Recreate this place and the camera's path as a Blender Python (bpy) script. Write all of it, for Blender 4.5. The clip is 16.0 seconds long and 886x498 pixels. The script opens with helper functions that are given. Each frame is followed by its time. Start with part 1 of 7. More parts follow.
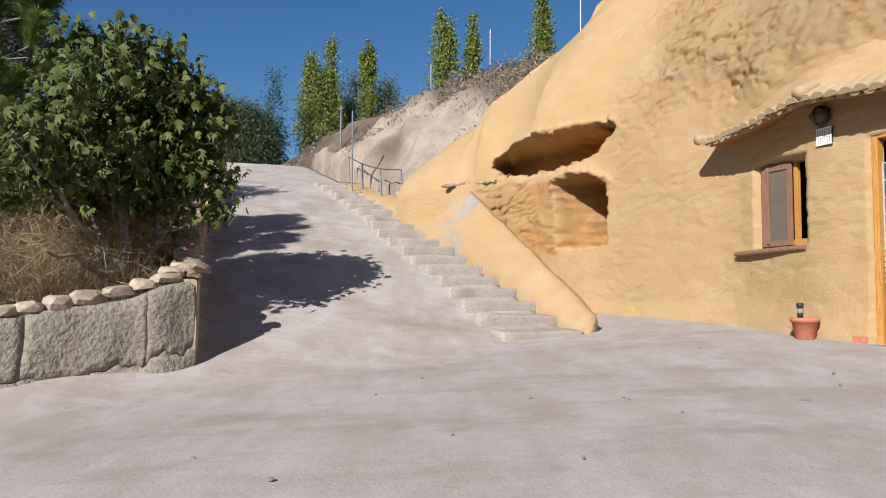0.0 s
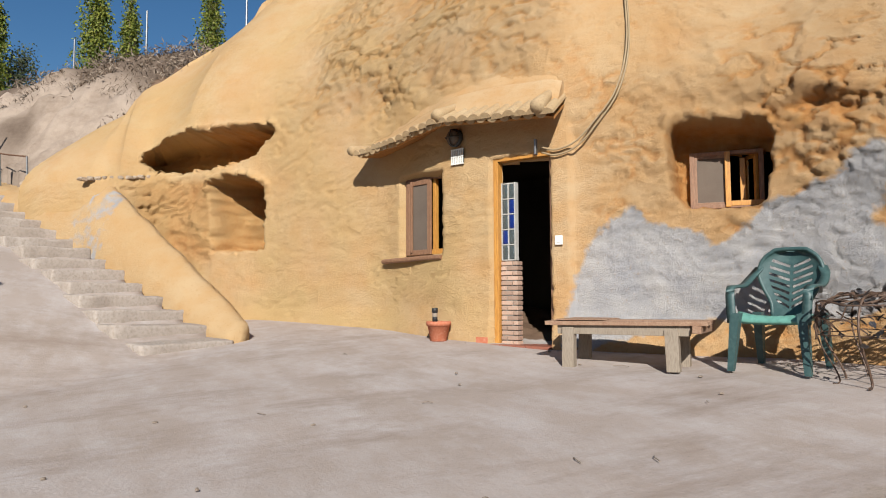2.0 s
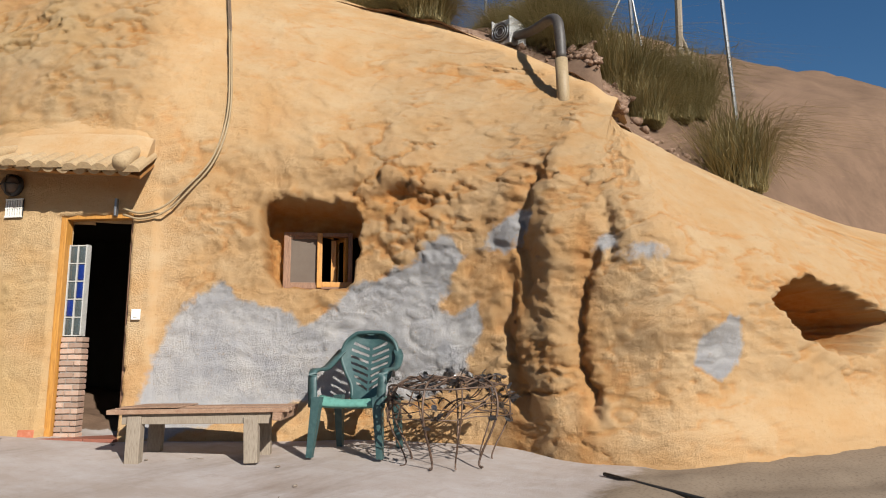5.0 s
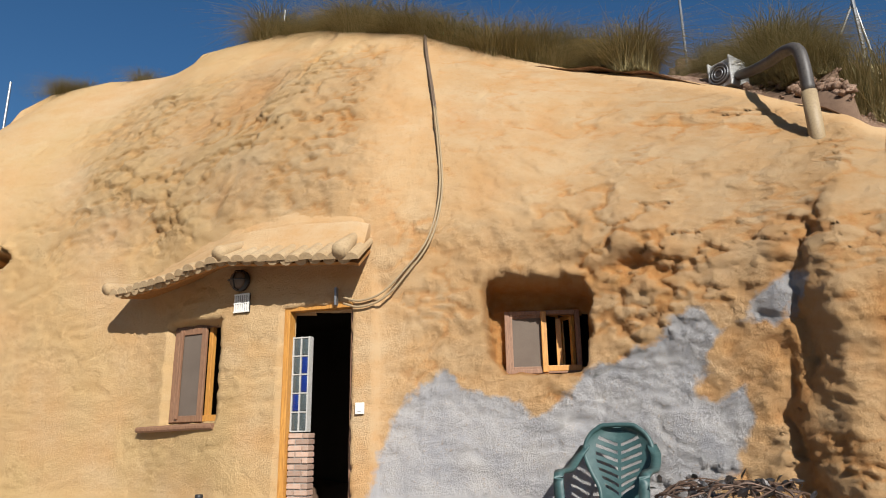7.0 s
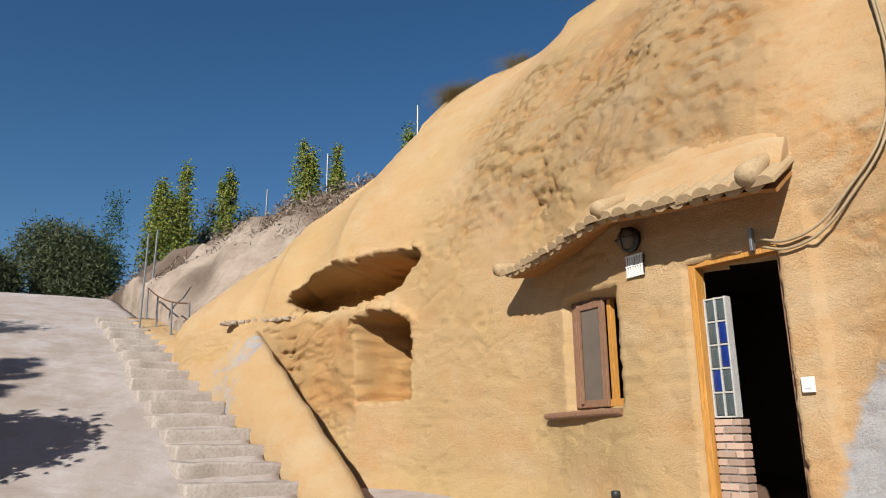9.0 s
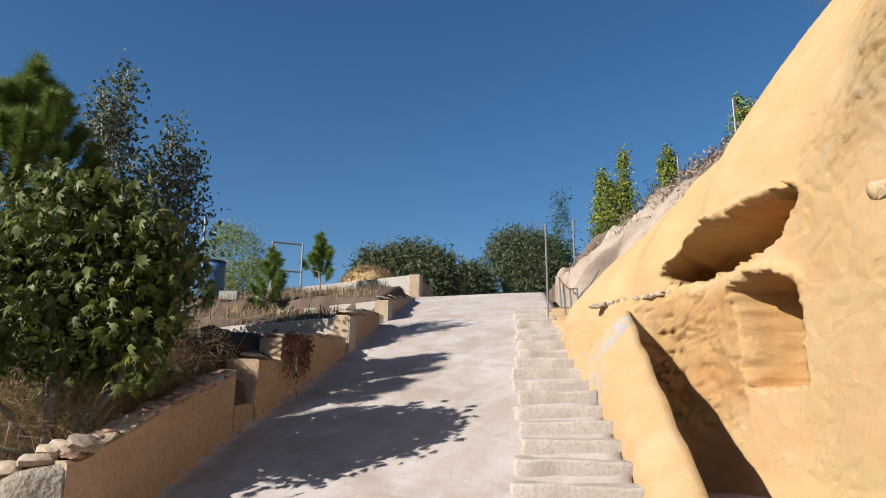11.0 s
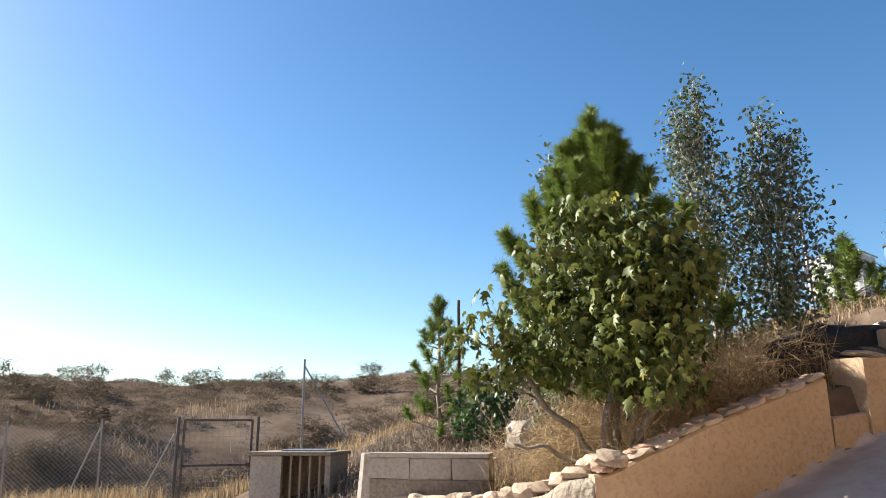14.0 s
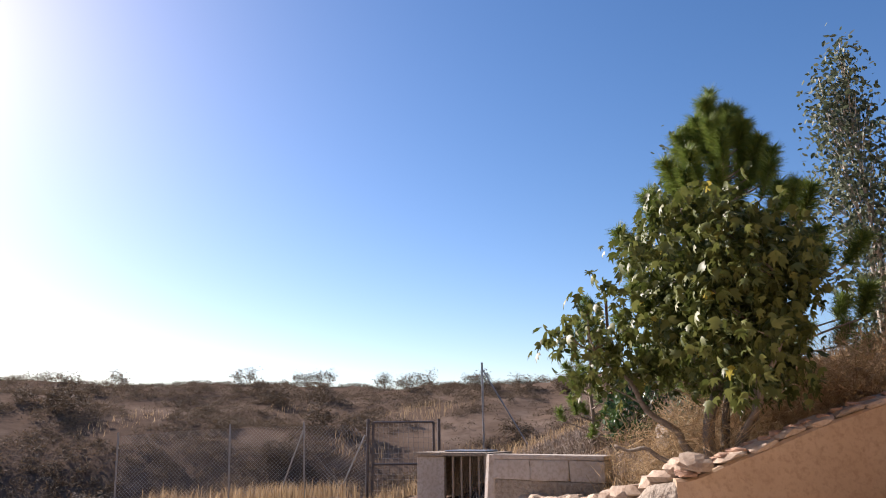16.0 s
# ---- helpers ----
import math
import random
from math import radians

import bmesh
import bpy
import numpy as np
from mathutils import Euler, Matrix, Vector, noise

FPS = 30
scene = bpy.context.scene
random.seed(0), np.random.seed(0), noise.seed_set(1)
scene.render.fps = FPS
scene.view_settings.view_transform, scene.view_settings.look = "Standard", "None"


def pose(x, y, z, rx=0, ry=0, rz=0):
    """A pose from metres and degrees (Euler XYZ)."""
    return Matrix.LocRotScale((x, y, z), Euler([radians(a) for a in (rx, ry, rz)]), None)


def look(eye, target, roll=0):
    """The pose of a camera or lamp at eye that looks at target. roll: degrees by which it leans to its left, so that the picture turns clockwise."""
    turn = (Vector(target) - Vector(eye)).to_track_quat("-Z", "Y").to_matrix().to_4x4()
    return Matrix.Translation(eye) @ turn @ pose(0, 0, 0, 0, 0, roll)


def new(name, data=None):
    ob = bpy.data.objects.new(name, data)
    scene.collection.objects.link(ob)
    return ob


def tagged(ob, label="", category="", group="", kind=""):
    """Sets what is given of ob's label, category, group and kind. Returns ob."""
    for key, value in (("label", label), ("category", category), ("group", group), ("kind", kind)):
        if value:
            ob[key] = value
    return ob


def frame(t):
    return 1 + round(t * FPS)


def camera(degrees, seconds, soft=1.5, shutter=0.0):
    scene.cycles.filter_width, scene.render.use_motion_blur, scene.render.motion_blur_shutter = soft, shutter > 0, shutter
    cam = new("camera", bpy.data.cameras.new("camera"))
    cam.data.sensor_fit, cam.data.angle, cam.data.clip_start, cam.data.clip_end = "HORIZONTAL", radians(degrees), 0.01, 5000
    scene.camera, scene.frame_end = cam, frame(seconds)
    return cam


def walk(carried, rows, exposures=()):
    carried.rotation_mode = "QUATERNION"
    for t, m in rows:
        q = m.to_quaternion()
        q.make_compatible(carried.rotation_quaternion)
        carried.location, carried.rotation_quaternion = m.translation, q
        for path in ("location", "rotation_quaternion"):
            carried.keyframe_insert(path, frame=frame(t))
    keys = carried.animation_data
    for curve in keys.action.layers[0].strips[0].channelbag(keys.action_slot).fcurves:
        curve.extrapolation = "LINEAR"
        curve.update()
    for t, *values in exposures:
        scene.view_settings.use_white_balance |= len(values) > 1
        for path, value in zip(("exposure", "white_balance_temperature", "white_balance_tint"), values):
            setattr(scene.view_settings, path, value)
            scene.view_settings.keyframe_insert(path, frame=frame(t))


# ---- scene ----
cam = camera(64.5, 16.0, soft=1.05)
# seconds, x, y, z, yaw, pitch, roll
ROWS = [
    (0.0, 0.007, -0.012, 0.950, -0.02, 3.75, -0.46),
    (0.5, 0.089, 0.018, 0.943, -6.65, 3.87, -0.31),
    (1.0, 0.144, 0.053, 0.945, -12.34, 3.93, -0.14),
    (1.5, 0.237, 0.090, 0.968, -18.07, 3.97, 0.00),
    (2.0, 0.266, 0.106, 1.021, -26.25, 3.89, 0.23),
    (2.5, 0.256, 0.109, 1.080, -34.37, 3.68, 0.57),
    (3.0, 0.303, 0.104, 1.079, -39.01, 3.81, 0.60),
    (3.5, 0.380, 0.099, 1.086, -46.16, 4.04, 0.70),
    (4.0, 0.506, 0.103, 1.103, -52.46, 5.04, 1.00),
    (4.2, 0.553, 0.104, 1.100, -54.18, 5.79, 1.02),
    (6.3, 0.679, 0.739, 1.213, -57.95, 13.82, 1.36),
    (6.5, 0.744, 0.805, 1.237, -53.96, 14.33, 1.14),
    (7.0, 0.827, 0.978, 1.315, -42.73, 15.25, 0.84),
    (7.5, 0.993, 1.151, 1.376, -32.02, 15.19, 0.45),
    (8.0, 1.218, 1.361, 1.313, -23.27, 15.20, 0.25),
    (8.5, 1.387, 1.618, 1.272, -17.17, 15.07, 0.23),
    (9.0, 1.574, 1.892, 1.289, -8.28, 14.94, 0.26),
    (9.5, 1.853, 2.173, 1.310, 3.85, 14.95, 0.08),
    (9.7, 1.963, 2.299, 1.316, 7.35, 14.79, 0.11),
    (11.8, 3.169, 3.671, 1.431, 43.85, 14.06, -0.41),
    (12.0, 3.125, 3.751, 1.396, 46.83, 14.43, -0.31),
    (12.5, 3.241, 4.161, 1.374, 59.27, 14.63, 0.07),
    (13.0, 3.394, 4.540, 1.421, 66.95, 14.38, 0.12),
    (13.5, 3.479, 4.910, 1.443, 81.51, 14.34, 0.24),
    (14.0, 3.408, 5.294, 1.412, 90.35, 14.50, 0.25),
    (14.5, 3.335, 5.654, 1.387, 95.53, 14.62, 0.13),
    (15.0, 3.387, 5.960, 1.429, 101.18, 14.56, 0.46),
    (15.5, 3.457, 6.230, 1.409, 104.24, 14.59, 0.45),
    (16.0, 3.506, 6.442, 1.431, 107.75, 14.60, 0.42),
]
walk(cam, [(t, pose(x, y, z, 90 + pitch, roll, yaw)) for t, x, y, z, yaw, pitch, roll in ROWS],
     [(0.0, 0.58, 6050, 10), (1.5, 0.45, 6250, 10), (2.5, 0.48, 6450, 10), (4.2, 0.48, 6500, 10), (6.5, 0.52, 6350, 10), (8.0, 0.46, 6350, 10), (9.7, 0.48, 6300, 10), (11.8, 1.30, 6400, 10),
      (12.5, 1.66, 6600, 10), (13.0, 1.80, 6700, 10), (14.0, 1.82, 6700, 10), (15.6, 1.42, 6500, 11), (16.0, 1.46, 6700, 24)])

# ---- light ----
SUN_AZ, SUN_EL = radians(153.6), radians(29.0)
to_sun = Vector((-math.sin(SUN_AZ) * math.cos(SUN_EL), math.cos(SUN_AZ) * math.cos(SUN_EL), math.sin(SUN_EL)))
world = bpy.data.worlds.new("sky_world")
scene.world = world
world.use_nodes = True
wn = world.node_tree.nodes
sky = wn.new("ShaderNodeTexSky")
sky.sky_type, sky.sun_disc = "NISHITA", False
sky.sun_elevation, sky.sun_rotation = SUN_EL, -SUN_AZ
sky.altitude, sky.air_density, sky.dust_density, sky.ozone_density = 800, 1.05, 0.75, 2.2
wn["Background"].inputs["Strength"].default_value = 0.057
deep = wn.new("ShaderNodeHueSaturation")
deep.inputs["Saturation"].default_value = 1.25
world.node_tree.links.new(sky.outputs[0], deep.inputs["Color"])
world.node_tree.links.new(deep.outputs[0], wn["Background"].inputs["Color"])
sun_data = bpy.data.lights.new("sun", "SUN")
sun_data.energy, sun_data.angle, sun_data.color = 5.0, radians(0.53), (1.0, 0.965, 0.89)
sun = new("sun", sun_data)
sun.matrix_world = look(to_sun * 40, (0, 0, 0))

# ---- materials ----
def material(name, rough=0.85, metal=0.0):
    m = bpy.data.materials.new(name)
    m.use_nodes = True
    t = m.node_tree
    b = t.nodes["Principled BSDF"]
    b.inputs["Roughness"].default_value = rough
    b.inputs["Metallic"].default_value = metal
    if rough > 0.75:
        b.inputs["Specular IOR Level"].default_value = 0.12
    return m, t, b


def mix(t, fac, a, b):
    n = t.nodes.new("ShaderNodeMix")
    n.data_type = "RGBA"
    for sock, v in ((n.inputs[0], fac), (n.inputs[6], a), (n.inputs[7], b)):
        if isinstance(v, bpy.types.NodeSocket):
            t.links.new(v, sock)
        else:
            sock.default_value = v if not isinstance(v, tuple) else (*v, 1.0)
    return n.outputs[2]


def coords(t, which="Object"):
    return t.nodes.new("ShaderNodeTexCoord").outputs[which]


def noise_tex(t, vec, scale, detail=4.0, rough=0.55, stretch=None):
    if stretch:
        mp = t.nodes.new("ShaderNodeMapping")
        mp.inputs["Scale"].default_value = stretch
        t.links.new(vec, mp.inputs["Vector"])
        vec = mp.outputs[0]
    n = t.nodes.new("ShaderNodeTexNoise")
    n.inputs["Scale"].default_value, n.inputs["Detail"].default_value, n.inputs["Roughness"].default_value = scale, detail, rough
    t.links.new(vec, n.inputs["Vector"])
    return n.outputs["Fac"]


def ramp_node(t, fac, lo, hi):
    n = t.nodes.new("ShaderNodeMapRange")
    n.inputs["From Min"].default_value, n.inputs["From Max"].default_value = lo, hi
    t.links.new(fac, n.inputs["Value"])
    return n.outputs[0]


def bump(t, b, height, strength, dist):
    n = t.nodes.new("ShaderNodeBump")
    n.inputs["Strength"].default_value, n.inputs["Distance"].default_value = strength, dist
    t.links.new(height, n.inputs["Height"])
    t.links.new(n.outputs[0], b.inputs["Normal"])


def attribute(t, name):
    n = t.nodes.new("ShaderNodeAttribute")
    n.attribute_name = name
    return n.outputs["Fac"]


def simple(name, c1, c2, scale=8.0, rough=0.8, metal=0.0, bump_d=0.0, c3=None, fine=60.0, stretch=None, vary=0.0):
    """A surface mottled at two scales between c1 and c2, with fine grain towards c3."""
    m, t, b = material(name, rough, metal)
    v = coords(t)
    f1 = ramp_node(t, noise_tex(t, v, scale, 5, 0.6, stretch), 0.3, 0.7)
    f2 = noise_tex(t, v, fine, 3, 0.6, stretch)
    col = mix(t, f1, c1, c2)
    col = mix(t, ramp_node(t, f2, 0.45, 0.75), col, c3 if c3 else tuple(x * 0.7 for x in c1))
    if vary:
        oi = t.nodes.new("ShaderNodeObjectInfo")
        hsv = t.nodes.new("ShaderNodeHueSaturation")
        t.links.new(ramp_node(t, oi.outputs["Random"], -1.0 / vary * 0.5 + 0.5, 1.0 / vary * 0.5 + 0.5), hsv.inputs["Value"])
        mr = hsv.inputs["Value"].links[0].from_node
        mr.inputs["From Min"].default_value, mr.inputs["From Max"].default_value = 0, 1
        mr.inputs["To Min"].default_value, mr.inputs["To Max"].default_value = 1 - vary, 1 + vary
        t.links.new(col, hsv.inputs["Color"])
        col = hsv.outputs[0]
    t.links.new(col, b.inputs["Base Color"])
    if bump_d:
        bump(t, b, f2, 0.6, bump_d)
    return m


def leaf_material(name, c1, c2, rough=0.5, trans=0.25):
    m, t, b = material(name, rough)
    b.inputs["Specular IOR Level"].default_value = 0.2
    gi = t.nodes.new("ShaderNodeNewGeometry")
    col = mix(t, gi.outputs["Random Per Island"], c1, c2)
    t.links.new(col, b.inputs["Base Color"])
    tr = t.nodes.new("ShaderNodeBsdfTranslucent")
    t.links.new(col, tr.inputs["Color"])
    ms = t.nodes.new("ShaderNodeMixShader")
    ms.inputs[0].default_value = trans
    t.links.new(b.outputs[0], ms.inputs[1])
    t.links.new(tr.outputs[0], ms.inputs[2])
    t.links.new(ms.outputs[0], t.nodes["Material Output"].inputs["Surface"])
    return m


def plaster_material():
    m, t, b = material("ochre_render", 0.92)
    v = coords(t)
    big = ramp_node(t, noise_tex(t, v, 0.55, 4, 0.6), 0.35, 0.68)
    streak = ramp_node(t, noise_tex(t, v, 2.2, 5, 0.65, (1, 1, 1.6)), 0.38, 0.72)
    grit = noise_tex(t, v, 30, 8, 0.78)
    crumb = noise_tex(t, v, 75, 3, 0.6)
    lump = noise_tex(t, v, 9, 5, 0.65)
    col = mix(t, big, (0.440, 0.288, 0.148), (0.465, 0.330, 0.192))
    col = mix(t, streak, col, (0.430, 0.252, 0.112))
    # deeper orange for bare rock and for shade painted into niches and cracks
    raw_shade = mix(t, ramp_node(t, lump, 0.35, 0.65), (0.400, 0.168, 0.046), (0.445, 0.235, 0.086))
    col = mix(t, attribute(t, "raw_shade"), col, raw_shade)
    col = mix(t, attribute(t, "yellow"), col, (0.405, 0.280, 0.130))
    grey = mix(t, ramp_node(t, noise_tex(t, v, 4, 5, 0.6), 0.32, 0.68), (0.268, 0.262, 0.268), (0.365, 0.342, 0.325))
    edge = t.nodes.new("ShaderNodeMath")
    edge.operation = "MULTIPLY_ADD"
    wob = ramp_node(t, noise_tex(t, v, 5, 4, 0.55), 0.25, 0.75)
    t.links.new(wob, edge.inputs[0])
    edge.inputs[1].default_value = 0.42
    t.links.new(attribute(t, "patch"), edge.inputs[2])
    col = mix(t, ramp_node(t, edge.outputs[0], 0.66, 0.80), col, grey)
    col = mix(t, ramp_node(t, grit, 0.56, 0.82), col, (0.270, 0.150, 0.060))
    t.links.new(col, b.inputs["Base Color"])
    def total(x, y, k):
        n = t.nodes.new("ShaderNodeMath")
        n.operation = "MULTIPLY_ADD"
        t.links.new(x, n.inputs[0])
        n.inputs[1].default_value = k
        t.links.new(y, n.inputs[2])
        return n.outputs[0]
    bump(t, b, total(crumb, total(lump, grit, 0.6), 0.35), 0.8, 0.032)
    depth = t.nodes.new("ShaderNodeMapRange")
    depth.inputs["To Min"].default_value, depth.inputs["To Max"].default_value = 0.48, 1.0
    t.links.new(attribute(t, "rough"), depth.inputs["Value"])
    t.links.new(depth.outputs[0], next(n for n in t.nodes if n.bl_idname == "ShaderNodeBump").inputs["Strength"])
    return m


def ground_material():
    m, t, b = material("earth_and_concrete", 1.0)
    b.inputs["Specular IOR Level"].default_value = 0.0
    v = coords(t)
    big = ramp_node(t, noise_tex(t, v, 0.6, 5, 0.65), 0.35, 0.7)
    mid = ramp_node(t, noise_tex(t, v, 2.4, 6, 0.7, (1, 0.5, 1)), 0.42, 0.72)
    fine = noise_tex(t, v, 45, 4, 0.7)
    conc = mix(t, big, (0.374, 0.315, 0.280), (0.319, 0.260, 0.219))
    conc = mix(t, mid, conc, (0.432, 0.386, 0.364))
    conc = mix(t, ramp_node(t, noise_tex(t, v, 5, 7, 0.75), 0.56, 0.9), conc, (0.267, 0.217, 0.184))
    conc = mix(t, ramp_node(t, noise_tex(t, v, 0.9, 6, 0.75, (0.6, 1.6, 1)), 0.50, 0.74), conc, (0.264, 0.207, 0.170))
    conc = mix(t, ramp_node(t, fine, 0.62, 0.85), conc, (0.204, 0.178, 0.167))
    soil = mix(t, big, (0.250, 0.194, 0.141), (0.206, 0.156, 0.112))
    soil = mix(t, ramp_node(t, fine, 0.5, 0.75), soil, (0.138, 0.103, 0.075))
    dry = mix(t, mid, (0.118, 0.085, 0.063), (0.074, 0.053, 0.041))
    dry = mix(t, ramp_node(t, noise_tex(t, v, 0.25, 6, 0.7), 0.52, 0.66), dry, (0.150, 0.113, 0.088))
    rock = mix(t, mid, (0.33, 0.262, 0.208), (0.22, 0.165, 0.125))
    rock = mix(t, ramp_node(t, fine, 0.56, 0.85), rock, (0.20, 0.15, 0.115))
    edge = t.nodes.new("ShaderNodeMath")
    edge.operation = "MULTIPLY_ADD"
    t.links.new(noise_tex(t, v, 3.0, 6, 0.7), edge.inputs[0])
    edge.inputs[1].default_value = 0.8
    t.links.new(attribute(t, "concrete"), edge.inputs[2])
    col = mix(t, attribute(t, "dry"), soil, dry)
    red = mix(t, mid, (0.17, 0.105, 0.070), (0.11, 0.068, 0.047))
    red = mix(t, ramp_node(t, fine, 0.5, 0.75), red, (0.13, 0.08, 0.055))
    col = mix(t, attribute(t, "red"), col, red)
    col = mix(t, attribute(t, "rock"), col, rock)
    col = mix(t, ramp_node(t, edge.outputs[0], 0.8, 1.0), col, conc)
    t.links.new(col, b.inputs["Base Color"])
    bump(t, b, fine, 0.45, 0.010)
    return m


PLASTER = plaster_material()
GROUND = ground_material()
CONCRETE = simple("rough_concrete", (0.285, 0.25, 0.205), (0.225, 0.185, 0.14), 3.0, 0.95, bump_d=0.06, c3=(0.15, 0.12, 0.09), fine=22)
STEP_CONCRETE = simple("worn_step_concrete", (0.375, 0.325, 0.285), (0.315, 0.265, 0.225), 2.5, 0.95, bump_d=0.006, c3=(0.265, 0.22, 0.18), fine=30)
WHITE_WALL = simple("pale_render", (0.367, 0.338, 0.302), (0.308, 0.266, 0.225), 2.0, 0.95, bump_d=0.01, c3=(0.249, 0.207, 0.166), fine=20)
OCHRE_WALL = simple("ochre_wall_render", (0.390, 0.292, 0.200), (0.325, 0.232, 0.152), 2.0, 0.95, bump_d=0.012, c3=(0.27, 0.19, 0.125), fine=22)
STONE = simple("pale_stone", (0.379, 0.308, 0.237), (0.326, 0.249, 0.183), 6.0, 0.9, bump_d=0.01, c3=(0.249, 0.183, 0.130), fine=30, vary=0.22)
TILE = simple("painted_clay_tile", (0.414, 0.308, 0.183), (0.367, 0.249, 0.130), 5.0, 0.9, bump_d=0.004, c3=(0.296, 0.202, 0.118), fine=50)
BRICK = simple("pale_red_brick", (0.36, 0.205, 0.145), (0.40, 0.275, 0.20), 9.0, 0.9, bump_d=0.004, c3=(0.355, 0.284, 0.237), fine=70, vary=0.25)
BRICK_PALE = simple("dusty_clay_tile", (0.36, 0.235, 0.165), (0.30, 0.185, 0.125), 7.0, 0.9, bump_d=0.006, c3=(0.22, 0.14, 0.10), fine=40, vary=0.25)
RED_EARTH = simple("red_brown_earth", (0.25, 0.155, 0.105), (0.16, 0.097, 0.065), 5.0, 0.95, bump_d=0.03, c3=(0.34, 0.24, 0.175), fine=30)
# wall render made deeper orange, with the eave's shade put into the colour
SOFFIT = simple("shade_orange_render", (0.40, 0.20, 0.068), (0.35, 0.165, 0.055), 3.0, 0.9, bump_d=0.006, c3=(0.25, 0.125, 0.046), fine=25)
MORTAR = simple("mortar", (0.326, 0.290, 0.249), (0.272, 0.237, 0.202), 12, 0.95, bump_d=0.003)
WOOD_PINE = simple("varnished_pine", (0.55, 0.27, 0.06), (0.42, 0.19, 0.04), 6, 0.45, bump_d=0.001, c3=(0.3, 0.13, 0.03), fine=25, stretch=(6, 6, 0.6))
WOOD_BROWN = simple("weathered_brown_wood", (0.20, 0.10, 0.055), (0.27, 0.15, 0.085), 5, 0.6, bump_d=0.002, c3=(0.12, 0.06, 0.035), fine=30, stretch=(6, 6, 0.6))
WOOD_BENCH = simple("sunbleached_brown_board", (0.24, 0.14, 0.09), (0.33, 0.22, 0.15), 4, 0.8, bump_d=0.003, c3=(0.14, 0.08, 0.05), fine=30, stretch=(6, 0.6, 6), vary=0.2)
WOOD_PALE = simple("bare_grey_wood", (0.296, 0.249, 0.195), (0.249, 0.202, 0.154), 4, 0.85, bump_d=0.003, c3=(0.178, 0.136, 0.101), fine=30, stretch=(6, 6, 0.6))
TERRACOTTA = simple("terracotta", (0.46, 0.155, 0.085), (0.40, 0.13, 0.07), 8, 0.8, bump_d=0.001, c3=(0.5, 0.22, 0.14), fine=40)
FLOOR_TILE = simple("red_floor_tile", (0.30, 0.11, 0.07), (0.24, 0.085, 0.055), 8, 0.5, c3=(0.2, 0.08, 0.05))
GREEN_PLASTIC = simple("faded_green_plastic", (0.026, 0.060, 0.060), (0.036, 0.078, 0.076), 5, 0.5, c3=(0.055, 0.10, 0.095), fine=30)
# seat is lighter green than the rest of the chair
GREEN_SEAT = simple("pale_green_plastic", (0.10, 0.26, 0.21), (0.13, 0.31, 0.25), 5, 0.5, c3=(0.08, 0.2, 0.165), fine=30)
IRON = simple("rusted_wrought_iron", (0.05, 0.032, 0.025), (0.12, 0.075, 0.05), 20, 0.6, 0.3, c3=(0.16, 0.09, 0.055))
LEAF_METAL = simple("dull_pewter_leaf", (0.32, 0.30, 0.29), (0.10, 0.08, 0.075), 20, 0.35, 0.8, c3=(0.2, 0.19, 0.18), vary=0.4)
STEEL = simple("galvanised_steel", (0.27, 0.275, 0.28), (0.2, 0.2, 0.205), 9, 0.45, 0.7, c3=(0.25, 0.24, 0.23))
GATE_STEEL = simple("dark_weathered_steel", (0.11, 0.105, 0.105), (0.075, 0.07, 0.07), 9, 0.55, 0.5, c3=(0.12, 0.08, 0.06))
RUST = simple("rusty_steel", (0.20, 0.11, 0.07), (0.13, 0.07, 0.045), 9, 0.8, 0.3, c3=(0.08, 0.04, 0.03))
BLACK = simple("black_plastic", (0.012, 0.012, 0.012), (0.02, 0.02, 0.02), 10, 0.5, c3=(0.03, 0.03, 0.03))
WHITE_PLASTIC = simple("white_plastic", (0.74, 0.73, 0.69), (0.68, 0.66, 0.61), 10, 0.45, c3=(0.6, 0.57, 0.5))
CABLE = simple("cream_cable_sheath", (0.343, 0.254, 0.142), (0.296, 0.213, 0.118), 6, 0.6, c3=(0.237, 0.166, 0.094))
CABLE_DARK = simple("brown_cable_sheath", (0.10, 0.065, 0.04), (0.14, 0.09, 0.06), 6, 0.6, c3=(0.2, 0.14, 0.09))
BARK = simple("grey_bark", (0.30, 0.25, 0.20), (0.20, 0.155, 0.12), 6, 0.9, bump_d=0.006, c3=(0.12, 0.09, 0.07), fine=25, stretch=(3, 3, 0.6))
FIG_BARK = simple("fig_bark", (0.24, 0.205, 0.165), (0.16, 0.13, 0.10), 6, 0.9, bump_d=0.004, c3=(0.11, 0.09, 0.07), fine=25)
JOINT_GREY = simple("dull_white_joint", (0.46, 0.45, 0.42), (0.38, 0.36, 0.33), 10, 0.7, c3=(0.3, 0.28, 0.25))
BARK_PALE = simple("pale_bark", (0.46, 0.42, 0.36), (0.34, 0.30, 0.25), 6, 0.9, bump_d=0.004, c3=(0.2, 0.17, 0.14), fine=25)
# low albedo stands in for the gloom inside the rooms
ROOM = simple("unlit_room_plaster", (0.10, 0.085, 0.07), (0.08, 0.065, 0.055), 2, 0.9)
BLUE_DRUM = simple("blue_plastic_drum", (0.05, 0.11, 0.22), (0.07, 0.14, 0.27), 5, 0.45, c3=(0.12, 0.2, 0.3))
STRAW = simple("yellow_straw", (0.38, 0.26, 0.13), (0.30, 0.20, 0.10), 9, 0.9, c3=(0.3, 0.2, 0.09))
FIG_LEAF = leaf_material("fig_leaf", (0.048, 0.066, 0.014), (0.135, 0.152, 0.046), 0.5)
